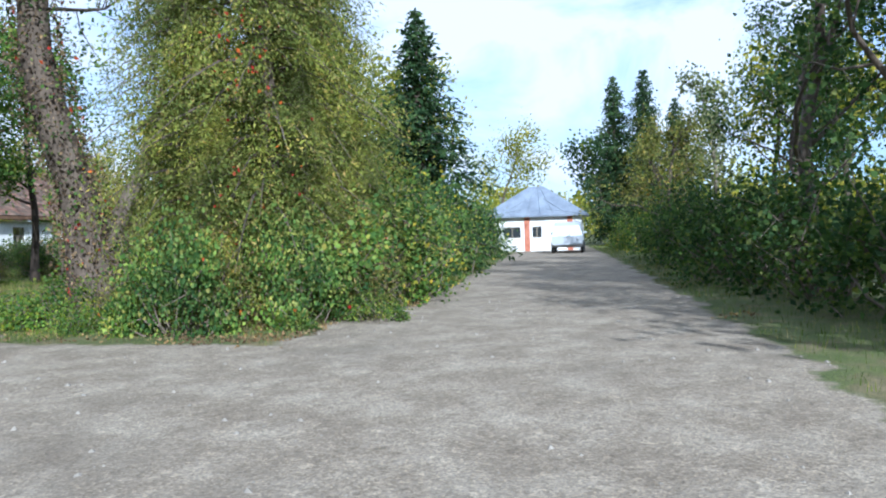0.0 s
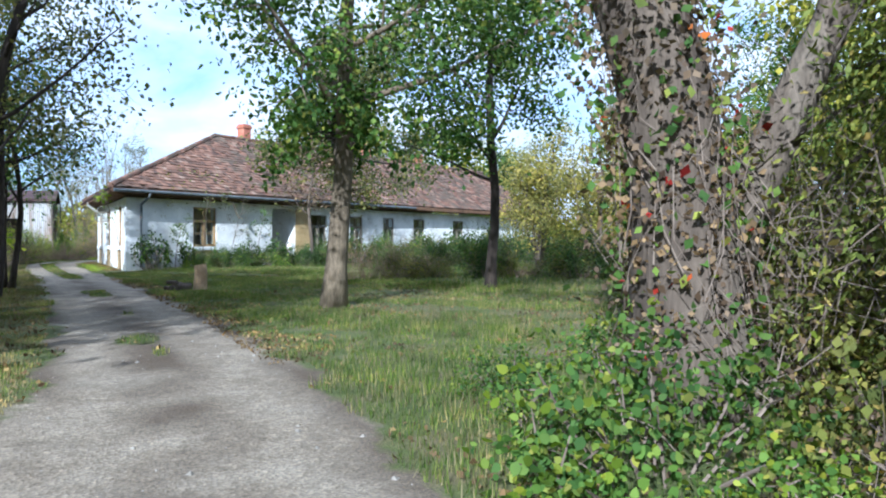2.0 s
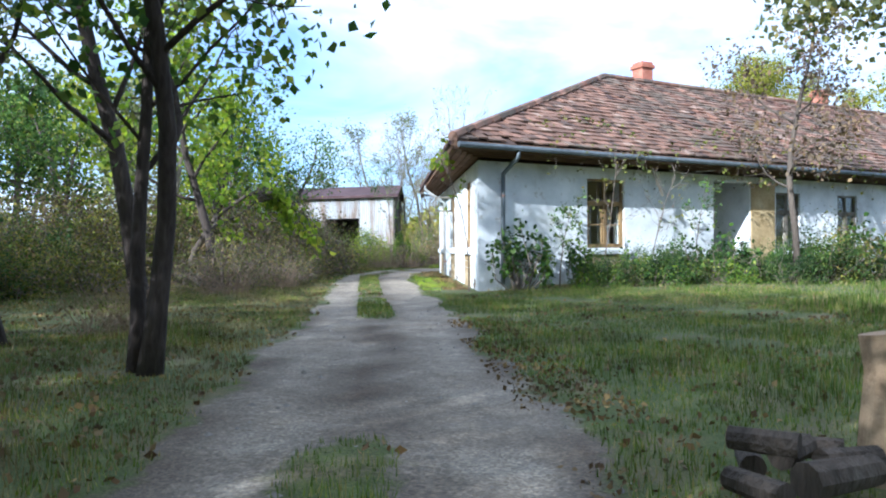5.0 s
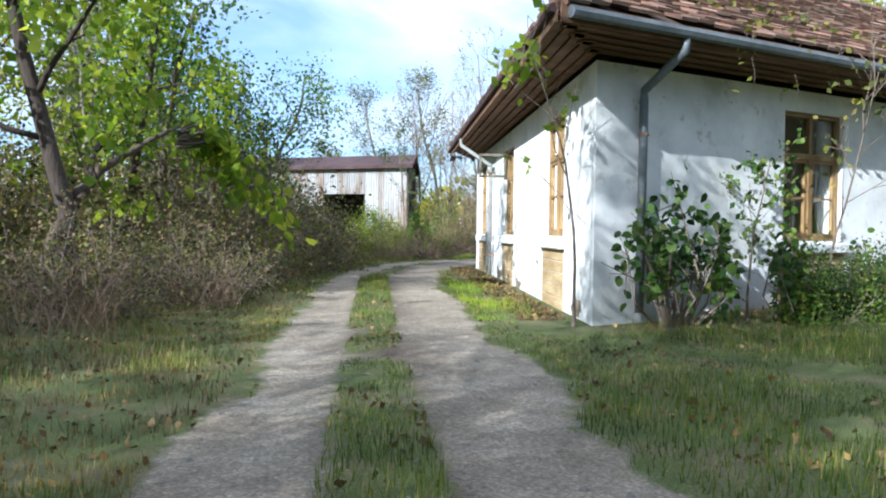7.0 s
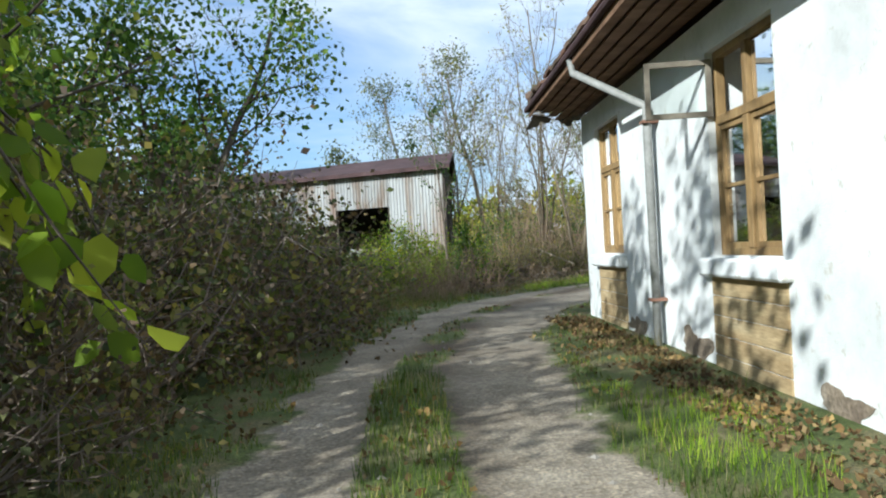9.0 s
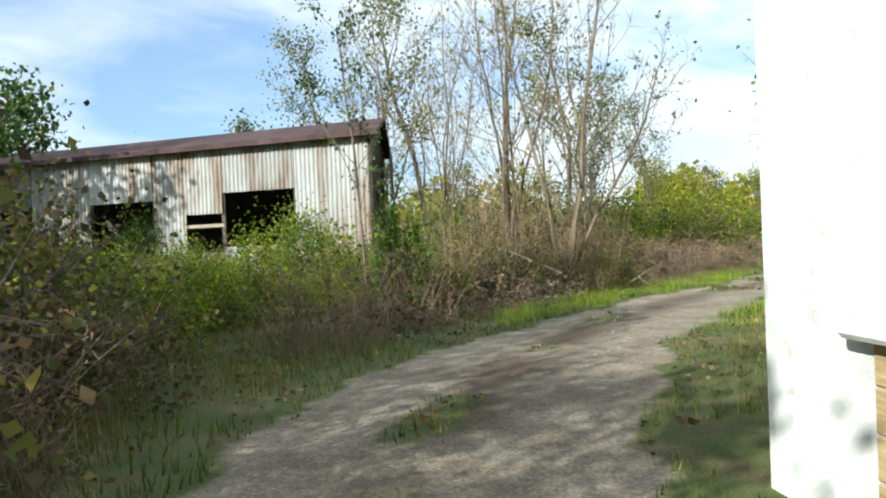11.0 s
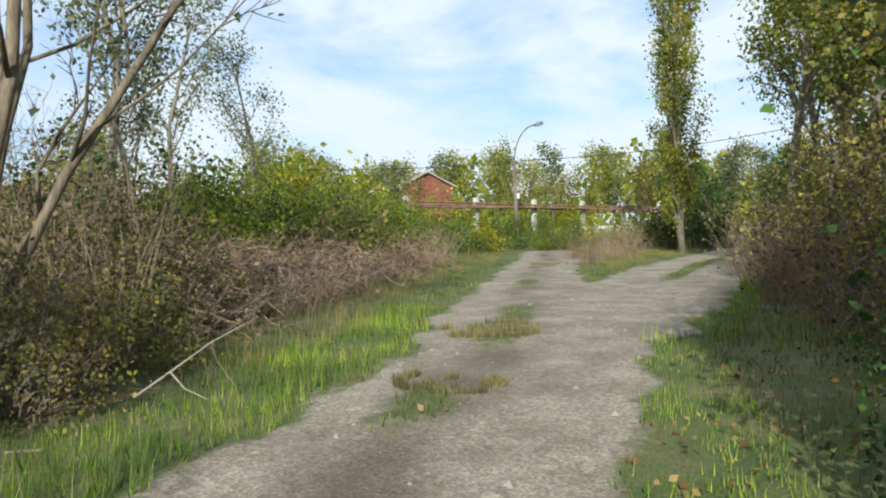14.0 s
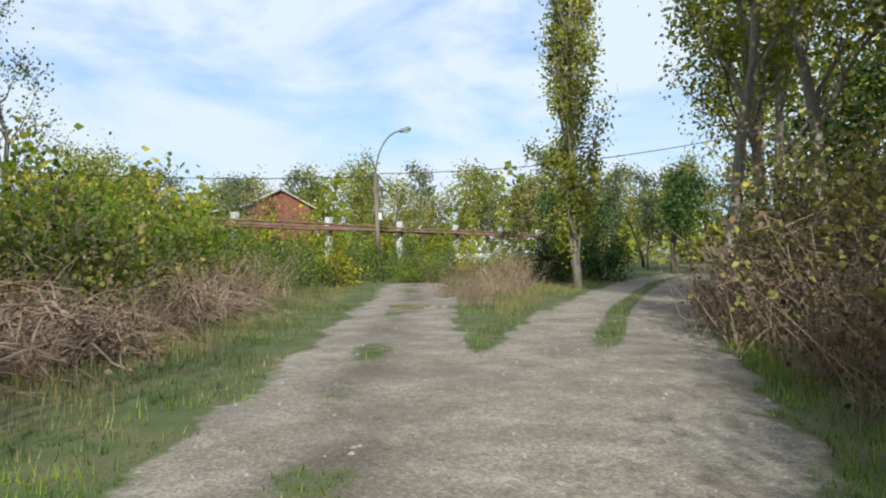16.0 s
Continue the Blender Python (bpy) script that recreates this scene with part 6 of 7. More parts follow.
thick = bush("bramble_thicket", "dense dark bramble thicket with dry stalks", rng, 1.9, 1.7, 2.2, 3600, 0.08, "leaf_olive", G3(-6.6, 6.8), 0, 95, extra=("leaf_brown", 2400, 0.08))
thick2 = bush("bramble_thicket", "dense dark green thicket with dry stalks", rng, 1.9, 1.7, 2.0, 2700, 0.08, "leaf_dull", G3(-6.2, 9.8), 0, 95, extra=("leaf_brown", 1500, 0.07))
for x, y, tn, s in ((-8.3, 4.2, 40, 0.95), (-9.5, 7.5, 100, 1.1), (-7.4, 3.0, 130, 0.7), (-10.5, 3.5, 90, 1.0), (-12.5, 6, 20, 1.1), (-6.6, 12.6, 200, 0.9), (-6.0, 15.4, 300, 0.95), (-9.2, 11.4, 250, 1.15), (-11, -1, 30, 0.9), (-13, 2.0, 60, 1.0), (-12, 10.5, 150, 1.2)):
    put(thick, x, y, tn, s)
for x, y, tn, s in ((-5.0, 2.4, 140, 0.55), (-5.2, 4.2, 40, 0.65), (-5.4, 6.2, 90, 0.95), (-5.2, 8.8, 240, 1.05), (-5.0, 11.0, 310, 1.05), (-6.6, 7.6, 30, 1.2), (-4.9, 13.4, 70, 0.9), (-5.9, 0.8, 310, 0.6), (-5.6, 8.0, 140, 0.75), (-5.0, 12.0, 20, 0.75), (-4.6, 14.6, 80, 0.75), (-8, 14.8, 220, 1.1), (-9.5, 17.5, 60, 1.15), (-14, -4.5, 15, 1.0), (-16, 0, 75, 1.1)):
    put(thick2, x, y, tn, s)
t_back = tree("wood_tree", "leafy young tree in the thicket", rng, 6.0, 0.10, 4200, 0.11, "leaf_green", at=G3(-7.4, 9.0), opt=slim, fork=2, low=1.5)
t_thin = tree("wood_tree", "thin-crowned tree with sparse greyish leaves", rng, 10.0, 0.12, 2400, 0.13, "leaf_grey", "bark_light", at=G3(-9.8, 9.5), opt=dict(first=0.25, n=(13, 6, 4), ratio=(0.33, 0.5, 0.5), angle=(25, 50)), low=1.5)
for x, y, tn, s in ((-8.6, 12.6, 40, 0.85), (-12.5, 8.6, 200, 1.0), (-15, 5, 130, 1.0), (-6.4, 12.4, 90, 0.9), (-6.9, 15.8, 10, 0.7)):
    put(t_back, x, y, tn, s)

# ------------------------------------------------------------------ around the shed and the bend
rng = np.random.default_rng(51)
bare_opt = dict(first=0.22, n=(10, 6, 4), ratio=(0.42, 0.5, 0.5), angle=(25, 52), wobble=0.10)
bare = tree("bare_tree", "many-stemmed tree nearly bare of leaves", rng, 9.5, 0.055, 620, 0.10, "leaf_gold", "bark_mid", at=G3(1.75, 27.6), opt=bare_opt, fork=5, spread=0.12)
bare2 = tree("bare_tree", "leaning pale-barked tree with few remaining leaves", rng, 7.0, 0.06, 520, 0.10, "leaf_grey", "bark_mid", at=G3(2.5, 24.3), opt=bare_opt, fork=4, lean=(0.10, 0.0), spread=0.12)
for o, x, y, tn, s in ((bare, 0.6, 31.5, 30, 0.8), (t_thin, 5.5, 35, 10, 0.9), (t_thin, 1.0, 37, 100, 1.0), (t_thin, 9.5, 44.5, 200, 0.85), (t_thin, -3.0, 41.0, 50, 1.0), (t_thin, 12.0, 44.0, 10, 0.75), (bare, -1.2, 36.0, 10, 1.0), (t_thin, 5.4, 31.0, 160, 0.5)):
    put(o, x, y, tn, s)
lime_b = bush("lime_shrub", "sunlit yellow-green shrub before the old shed", np.random.default_rng(55), 1.3, 1.1, 1.7, 4200, 0.075, "leaf_lime", G3(-3.0, 24.0), 0, 40, extra=("leaf_olive", 1500, 0.07))
for x, y, tn, s in ((-4.6, 22.9, 50, 0.6), (-1.6, 22.4, 110, 0.55), (-6.4, 23.4, 170, 0.65), (-0.4, 21.8, 230, 0.45), (-5.6, 25.6, 290, 0.75), (-2.4, 20.8, 350, 0.45), (-8.2, 24.6, 10, 0.75), (-4.4, 17.4, 10, 0.6), (-4.0, 19.4, 80, 0.6), (-6.4, 18.6, 200, 0.9), (-5.4, 19.8, 300, 0.7), (-3.6, 20.2, 30, 0.5), (-1.4, 24.2, 30, 0.6), (-7.0, 21.6, 30, 0.6), (10.4, 35.0, 70, 1.2), (12.8, 38.0, 130, 1.3), (15.6, 41.0, 190, 1.1), (7.0, 33.0, 250, 1.2), (17.8, 43.4, 310, 1.2), (9.2, 38.0, 30, 1.5), (13.0, 42.0, 90, 1.5)):
    put(lime_b, x, y, tn, s)
for x, y, tn, s, sz in ((0.3, 27.6, 30, 0.6, 1.0), (-3.4, 27.6, 90, 0.6, 0.85), (-1.7, 25.6, 150, 0.55, 0.5), (-7.8, 29.6, 210, 0.6, 0.9), (-0.6, 25.3, 250, 0.6, 0.55)):
    put(bush_b, x, y, tn, s, sz)
for x, y, tn, s in ((-2.5, 27.0, 0, 0.45), (-4.5, 27.6, 60, 0.45), (-6.8, 29.5, 120, 0.5), (-5.0, 24.4, 200, 0.5), (-2.6, 23.6, 250, 0.42), (-7.5, 26.0, 20, 0.5), (-9.8, 30.5, 90, 0.6), (-10, 26.5, 150, 0.6), (-5.3, 21.4, 150, 0.5)):
    put(bush_o if int(tn) % 3 else thick2, x, y, tn, s)
brush = bush("brushwood", "heap of dry brown brushwood and bramble", rng, 1.5, 1.2, 1.15, 380, 0.06, "leaf_brown", G3(2.0, 25.0), 0, 60, flat=0.3)
for x, y, tn, s in ((0.4, 23.9, 100, 0.6), (4.4, 26.2, 150, 0.9), (5.9, 27.9, 200, 0.9), (7.3, 29.9, 250, 0.95), (9.0, 31.9, 300, 0.95), (11.0, 34.0, 20, 0.95), (13.2, 36.4, 70, 0.95), (6.0, 30.3, 120, 1.0), (4.2, 28.4, 170, 1.0), (8.0, 33.0, 220, 1.0), (10.2, 36.0, 270, 1.0), (1.0, 22.4, 320, 0.6), (15.2, 38.8, 30, 0.9), (-0.8, 22.8, 30, 0.8)):
    put(brush, x, y, tn, s, s * 0.72)
for x, y, tn, s, sz in ((1.7, 23.3, 20, 0.5, 0.55), (2.7, 23.5, 80, 0.45, 0.5), (3.5, 24.5, 140, 0.5, 0.5), (0.6, 22.9, 200, 0.55, 0.6), (1.2, 24.8, 260, 0.7, 0.8), (3.6, 26.0, 320, 0.6, 0.7), (-0.6, 22.2, 10, 0.5, 0.5), (4.8, 27.0, 40, 0.5, 0.55), (2.4, 26.8, 90, 0.9, 0.8)):
    put(bush_o if int(tn) % 40 else thick, x, y, tn, s * 0.85, sz * 0.85)
stalk = stalks("dry_weeds", "stand of dead grey-brown weed stalks", np.random.default_rng(401), 0.9, 0.8, 1.35, 95, G3(3.9, 27.0), 260)
for i, (x, y, s) in enumerate(((6.5, 27.6, 0.5), (4.1, 25.6, 0.6), (7.6, 29.2, 0.5), (8.8, 30.6, 0.5), (10.4, 32.2, 0.6), (3.0, 24.9, 0.6), (1.4, 23.6, 0.6), (5.0, 28.0, 0.8), (6.8, 30.2, 0.8), (8.8, 32.6, 0.9), (-0.9, 23.6, 0.6), (11.0, 22.6, 0.9), (14.4, 24.6, 1.2), (16.2, 26.2, 1.2), (10.2, 21.0, 0.9), (13.0, 23.4, 1.0), (13.8, 25.0, 0.8), (15.2, 25.9, 1.0), (12.4, 24.0, 0.8), (17.0, 27.2, 1.1), (12.2, 22.8, 1.1), (19.2, 28.4, 1.0), (9.9, 21.6, 0.8), (-4.7, 1.6, 0.55), (-4.8, 5.6, 0.7), (-4.4, 9.6, 0.7), (-3.8, 12.4, 0.7), (-5.6, -0.6, 0.7), (-5.6, 4.6, 1.1), (-5.4, 8.4, 1.1), (-2.2, 17.2, 0.9), (-1.2, 19.2, 0.9), (20.2, 36.0, 0.8), (22.0, 36.2, 0.9), (23.6, 37.2, 0.9), (18.2, 33.6, 0.5), (12.0, 34.2, 0.9), (14.0, 36.6, 0.9), (16.4, 39.0, 0.9), (-5.4, -18.0, 0.6), (-5.2, -8.2, 0.6), (-5.6, -12.6, 0.7))):
    put(stalk, x, y, 47 * i, s)
for i, (x, y) in enumerate(((6.7, 26.8), (7.9, 28.1), (9.1, 29.4), (10.4, 30.8), (11.8, 32.3), (13.3, 33.9), (5.6, 26.0), (14.8, 35.6))):
    put(stalk, x - 0.5, y + 0.5, 41 * i, 0.42)
green_b = bush("leafy_shrub", "tall fresh green shrub by the shed corner", np.random.default_rng(421), 0.5, 0.45, 1.75, 4600, 0.06, "leaf_green", G3(-1.2, 20.6), 0, 40, flat=0.16, extra=("leaf_lime", 1200, 0.06))
shoot = stalks("dead_shoots", "stand of tall thin tan shoots with a few dry leaves", np.random.default_rng(402), 0.9, 0.8, 3.0, 55, G3(0.9, 26.2), 300, 0.16)
for i, (x, y, s) in enumerate(((2.4, 26.6, 0.9), (3.1, 28.2, 1.0), (1.6, 28.8, 1.15), (0.2, 27.6, 1.1), (3.4, 25.4, 0.7), (4.6, 28.6, 0.85), (-0.6, 30.6, 1.2), (2.2, 31.0, 1.3), (4.0, 31.4, 1.2), (1.3, 24.6, 0.65), (0.8, 23.2, 0.5), (2.2, 24.0, 0.5), (3.2, 25.0, 0.5), (-0.4, 22.4, 0.5))):
    put(shoot, x, y, 67 * i, s)


def stick_heap(name, label, rg, rx, ry, h, n, ln, at, wood="dead_wood", leaf=0):
    """Long thin dead sticks thrown over one another, arching down to the ground."""
    t = thing(name, label, "brushwood", pose(*at), name.replace("_", " ") + " heaps")
    g, pos = Geo(), []
    for k in range(n):
        a, u = rg.uniform(0, 6.28), math.sqrt(rg.uniform(0, 1))
        mid = np.array((rx * u * math.cos(a), ry * u * math.sin(a), h * (1 - 0.7 * u * u) * rg.uniform(0.25, 1.0)))
        az, l2 = rg.normal(0.5, 0.7), ln * rg.uniform(0.4, 1.0)
        d = np.array((math.cos(az), math.sin(az), rg.normal(0, 0.22))) * l2 / 2
        tt = np.linspace(-1, 1, 7)[:, None]
        p = mid + d * tt + np.array((0, 0, -1.0)) * tt ** 2 * l2 * rg.uniform(0.05, 0.28) + np.cumsum(rg.normal(0, 0.022, (7, 3)), 0)
        p[:, 2] = np.maximum(p[:, 2], 0.03)
        g.tube(p, np.linspace(0.011, 0.003, 7) * rg.uniform(0.6, 1.5), 4, cap=False)
        for _ in range(2):
            q = p[rg.integers(2, 7)]
            e = q + rg.normal(0, 0.16, 3) * ln * 0.5 + np.array((0, 0, 0.06))
            e[2] = max(e[2], 0.03)
            g.tube([q, (q + e) / 2 + rg.normal(0, 0.03, 3), e], [0.005, 0.004, 0.002], 3, cap=False)
            pos.append(e)
    part("stick_mass", g, M[wood], t)
    if leaf:
        pos = np.array(pos)[rg.integers(0, len(pos), leaf)] + rg.normal(0, 0.07, (leaf, 3))
        pos[:, 2] = np.maximum(pos[:, 2], 0.03)
        part("dry_foliage", polys("dry_foliage", leaf_quads(pos, 0.07, rg, 0.9), 4), M["leaf_brown"], t)
    return t


heap = stick_heap("brushwood_heap", "heap of arching dead reed stems and brushwood", np.random.default_rng(431), 1.2, 0.9, 0.95, 85, 2.2, G3(6.2, 28.6), "stalk", 220)
heap2 = stick_heap("brushwood_heap", "tangle of pale fallen branches with withered leaves", np.random.default_rng(432), 1.0, 0.9, 0.5, 22, 2.2, G3(0.5, 21.4), "twig", 600)
for i, (x, y, s) in enumerate(((7.6, 29.8, 0.9), (8.8, 31.3, 1.0), (10.0, 32.4, 0.85), (11.6, 33.6, 0.9), (5.0, 27.4, 0.85), (4.2, 26.3, 0.75), (9.6, 30.9, 0.6), (7.0, 31.2, 1.1), (13.0, 35.4, 0.9), (6.0, 29.9, 1.0))):
    put(heap, x, y, 40 * math.sin(2.1 * i), s)
for i, (x, y, s) in enumerate(((-0.5, 20.0, 0.7), (1.6, 22.9, 0.85), (2.9, 24.3, 0.8), (-1.4, 18.6, 0.7), (9.2, 31.0, 0.8))):
    put(heap2, x, y, 75 * i, s)
sapling("ivy_sapling", "slim dark ivy-clad sapling before the shed", np.random.default_rng(440), G3(-1.7, 22.0), 5.2, "leaf_dark", 900, 0.075, 12, (0.0, 0.02), r=0.035)
# dead branches lying about
db = thing("dead_branch", "broken dead branch with a pale snapped end", "branch", Matrix.LocRotScale((2.0, 22.6, 0.55), Euler((0, 0, radians(12))), (0.62, 0.62, 0.7)))
part("branch_wood", Geo().tube([(0.0, 0.0, 0.0), (-0.6, 0.35, 0.28), (-1.3, 0.75, 0.62), (-2.2, 1.2, 0.9)], [0.024, 0.021, 0.015, 0.006], 6).tube([(-0.6, 0.35, 0.28), (-0.5, 0.75, -0.2), (-0.7, 1.0, -0.55)], [0.02, 0.014, 0.006], 4).tube([(-1.3, 0.75, 0.62), (-1.6, 0.4, 0.3), (-2.0, 0.2, -0.3)], [0.018, 0.012, 0.005], 4), M["dead_wood"], db)
for x, y, z, tn, rx in ((0.2, 20.9, 0.15, 60, 10), (3.3, 22.6, 0.3, 200, 25), (7.2, 27.6, 0.35, 20, 8), (8.0, 28.9, 0.35, 160, 5), (6.4, 27.2, 0.3, 80, -6), (9.2, 30.6, 0.4, 40, 0)):
    copy_thing(db, Matrix.LocRotScale((x, y, z), Euler((radians(rx), 0, radians(tn))), (0.5, 0.5, 0.4)))
yb = bush("yellow_bush", "bright yellow-green shrub in autumn colour", rng, 1.4, 1.2, 2.1, 2600, 0.14, "leaf_yellow", G3(16.6, 44.6), 0, 24, extra=("leaf_lime", 1200, 0.14))
# green shrubs and small trees behind the brush
for o, x, y, tn, s in ((bush_o, 8.2, 36.5, 0, 1.3), (yb, 11.5, 39.2, 70, 1.2), (bush_d, 5.8, 34, 10, 1.2), (bush_o, 10.0, 33.9, 90, 1.0), (bush_d, 8.8, 35.2, 200, 0.9), (yb, 14.5, 42.0, 160, 1.2), (bush_d, 2.8, 31.0, 99, 1.1)):
    put(o, x, y, tn, s)
for x, y, tn, s in ((19.0, 46.5, 60, 1.0), (22.0, 47.5, 120, 1.0), (14.0, 46.5, 200, 1.2), (25.5, 49.5, 10, 1.1), (28.6, 48.4, 99, 0.9), (32.0, 48.5, 50, 0.9)):
    put(yb, x, y, tn, s)
for o, x, y, tn, s in ((bush_b, 24.6, 45.4, 20, 0.75), (bush_b, 27.8, 46.6, 80, 0.75), (bush_d, 20.8, 44.6, 100, 0.7), (bush_o, 33.5, 42.4, 20, 1.0), (bush_d, 30.4, 40.2, 170, 0.9), (bush_d, 32.0, 39.6, 10, 0.9), (bush_o, 29.3, 41.0, 99, 0.9)):
    put(o, x, y, tn, s)
for i, (x, y) in enumerate(((19.6, 42.2), (21.4, 42.9), (25.8, 43.6), (27.6, 44.2), (29.6, 44.9), (31.6, 45.2), (17.6, 41.4), (33.6, 45.6), (16.2, 42.0))):
    put((bush_b, yb, lime_b)[i % 3], x, y, 47 * i, 0.66 + 0.05 * (i % 3), 0.6)
# right-hand side: tree over the bend, brown-olive bushes, tall thin trees, poplar
bend_tree = bush("broadleaf_tree", "dense leafy tree leaning over the bend of the track", np.random.default_rng(301), 2.3, 2.2, 5.2, 30000, 0.07, "leaf_dull", G3(5.85, 17.3), 0, 120, "bark", "tree", flat=0.12, extra=("leaf_green", 16000, 0.07))
put(bend_tree, 9.2, 17.4, 120, 0.62)
tree("broadleaf_tree", "leafy tree whose wide dark crown hangs over the bend", np.random.default_rng(305), 5.7, 0.13, 40000, 0.075, "leaf_dull", "bark_dark", at=G3(5.9, 16.6), opt=dict(first=0.28, n=(15, 7, 4), ratio=(0.46, 0.5, 0.5), wobble=0.09, angle=(55, 88), up=0.04), low=2.5, spread=0.3)
put(yellow_tree, 14.8, 23.8, 200, 0.95)
put(t_side, 7.2, 16.6, 100, 0.6)
put(bush_d, 5.7, 18.9, 100, 0.55)
put(bush_d, 7.2, 18.9, 200, 0.65)
put(yellow_tree, 13.2, 21.6, 140, 0.9)
sap = bush("scrub_bush", "tall olive and brown roadside scrub", rng, 1.7, 1.5, 2.9, 4200, 0.08, "leaf_gold", G3(13.6, 23.2), 0, 60, extra=("leaf_brown", 1800, 0.07))
for x, y, tn, s in ((11.2, 21.6, 60, 0.8), (16.0, 24.9, 150, 1.0), (18.5, 26.4, 220, 1.05), (14.8, 21.2, 300, 1.15), (21.5, 27.8, 20, 1.0), (8.6, 20.4, 99, 0.45), (18.8, 23.4, 50, 1.2), (25, 29.6, 80, 1.0), (29, 31.5, 160, 1.0)):
    put(sap, x, y, tn, s)
tall = tree("tall_tree", "tall thin tree with pale trunk and fluttering leaves", rng, 11.5, 0.14, 7500, 0.12, "leaf_far", "bark_light", at=G3(18.0, 24.5), opt=dict(first=0.3, n=(14, 6, 4), ratio=(0.30, 0.5, 0.5), angle=(25, 50)), low=2.5)
for x, y, tn, s in ((23.6, 29.6, 60, 0.95), (20.6, 27.6, 140, 0.9), (26.8, 31.0, 200, 1.0), (17.6, 25.8, 280, 0.9), (29.5, 32.0, 20, 1.0), (21.5, 25.0, 111, 1.0), (21.4, 29.7, 250, 1.0)):
    put(tall, x, y, tn, s)
poplar = tree("poplar_tree", "tall columnar poplar with yellow-green leaves", np.random.default_rng(3), 12.0, 0.12, 19000, 0.11, "leaf_far", "bark_light", at=G3(25.9, 36.4), opt=dict(first=0.03, n=(60, 6, 3), ratio=(0.17, 0.5, 0.5), angle=(14, 34), up=0.2, wobble=0.03, shape=lambda t: 1.15 - 0.75 * abs(t - 0.35)), spread=0.17, low=0.3)

# ------------------------------------------------------------------ far woods
rng = np.random.default_rng(61)
far_a = tree("far_tree", "green tree in the far wood", rng, 8.5, 0.13, 3200, 0.20, "leaf_far", at=G3(-21, 11), opt=OPT, depth=2, spread=0.5, low=0.8)
far_b = tree("far_tree", "yellowing tree in the far wood", rng, 7.5, 0.13, 3000, 0.20, "leaf_gold", at=G3(35, -9), opt=OPT, depth=2, spread=0.5, low=0.6)
far_c = tree("far_tree", "slim greyish tree in the far wood", rng, 9.5, 0.13, 2400, 0.24, "leaf_grey", "bark_light", at=G3(-18, 29), opt=dict(first=0.2, ratio=(0.3, 0.5, 0.5), n=(13, 5, 4)), depth=2, spread=0.4, low=0.8)
far_d = tree("far_tree", "dark tree in the far wood", rng, 7.0, 0.15, 2800, 0.24, "leaf_dark", at=G3(-19, -12), opt=OPT, depth=2, spread=0.5, low=0.4)
spots = [(far_a, 18, 56, .9), (far_b, 23, 62, 1), (far_c, 28, 60, .95), (far_a, 33, 55, 1), (far_c, 37, 60, 1), (far_b, 42, 58, .9), (far_c, 46, 55, 1), (far_a, 50, 52, .8), (far_d, 36, 44, .9), (far_d, 40, 45, 1.0), (far_d, 44, 43, 1.1), (far_a, 48, 44, 1.1), (far_d, 38, 34, 1.1), (far_a, 43, 36, 1.2), (far_d, 33, 30, 1.1), (far_d, 37, 28, 1.2), (far_a, 30, 25, 1.1), (far_c, 50, 48, 1.1)]
spots += [(far_b, 12, 54, .8), (far_a, 8, 50, .9), (far_c, 4, 52, 1), (far_a, -2, 50, 1), (far_c, -7, 46, 1.1), (far_a, -12, 44, 1), (far_d, -16, 38, 1), (far_a, -18, 32, 1.1), (far_c, -16, 26, 1.1), (far_a, -19, 20, 1.1), (far_d, -17, 14, 1.2), (far_a, -20, 8, 1.1), (far_c, -20, 2, 0.9), (far_a, -20, -5, 1.2), (far_d, -17, -10, 1.2), (far_a, -19, -17, 1.1), (far_a, -16, -23, 1.2), (far_d, -19, -29, 1.2), (far_a, -15, -30, 1.1)]
spots += [(far_a, 14, -24, 1), (far_c, 20, -19, 1), (far_a, 27, -18, 1.1), (far_d, 30, -12, 1.1), (far_b, 33, -6, 1.0), (far_b, 37, 0, 1.0), (far_a, 36, -14, 1.2), (far_c, 42, -9, 1.2), (far_a, 52, -12, 1.2), (far_d, 55, -22, 1.3), (far_c, 53, -30, 1.4), (far_a, 20, -42, 1.1), (far_d, 28, -40, 1.2), (far_a, 35, -37, 1.2), (far_d, 13, -47, 1.2), (far_a, 2, -50, 1.2), (far_d, -8, -52, 1.1), (far_a, -24, -42, 1.2), (far_d, -22, -36, 1.2), (far_b, 29, -3, .9), (far_c, 24, -3.5, .9)]
for o, x, y, s in spots:
    put(o, x, y, rng.uniform(0, 360), s * rng.uniform(0.9, 1.1) * (0.6 if y > 40 else 1.0))
for i in range(22):
    a, dd = radians(-18 - i * 2.3), rng.uniform(48, 66)
    put((far_a, far_c, far_b, far_c)[i % 4], 6.2 - dd * math.sin(a), 22.4 + dd * math.cos(a), rng.uniform(0, 360), rng.uniform(0.6, 0.86))
# a far belt of wood that closes the horizon
n = 70000
a = rng.uniform(0, 2 * np.pi, n)
R_ = rng.uniform(78, 110, n)
top = 5.5 + 2.6 * np.sin(a * 23) * np.sin(a * 7 + 1) + 1.6 * np.sin(a * 61 + 2) + 1.0 * np.sin(a * 131)
z = np.maximum(0, top) * np.sqrt(rng.uniform(0, 1, n))
pos = np.stack([12 + R_ * np.cos(a), 5 + R_ * np.sin(a), z], 1)
far_ = part("far_woods", polys("far_woods", leaf_quads(pos, 0.75, rng, 0.3, 0.5), 4), M["leaf_far"])
tagged(far_, "distant belt of mixed woodland", "woodland", kind="stuff")


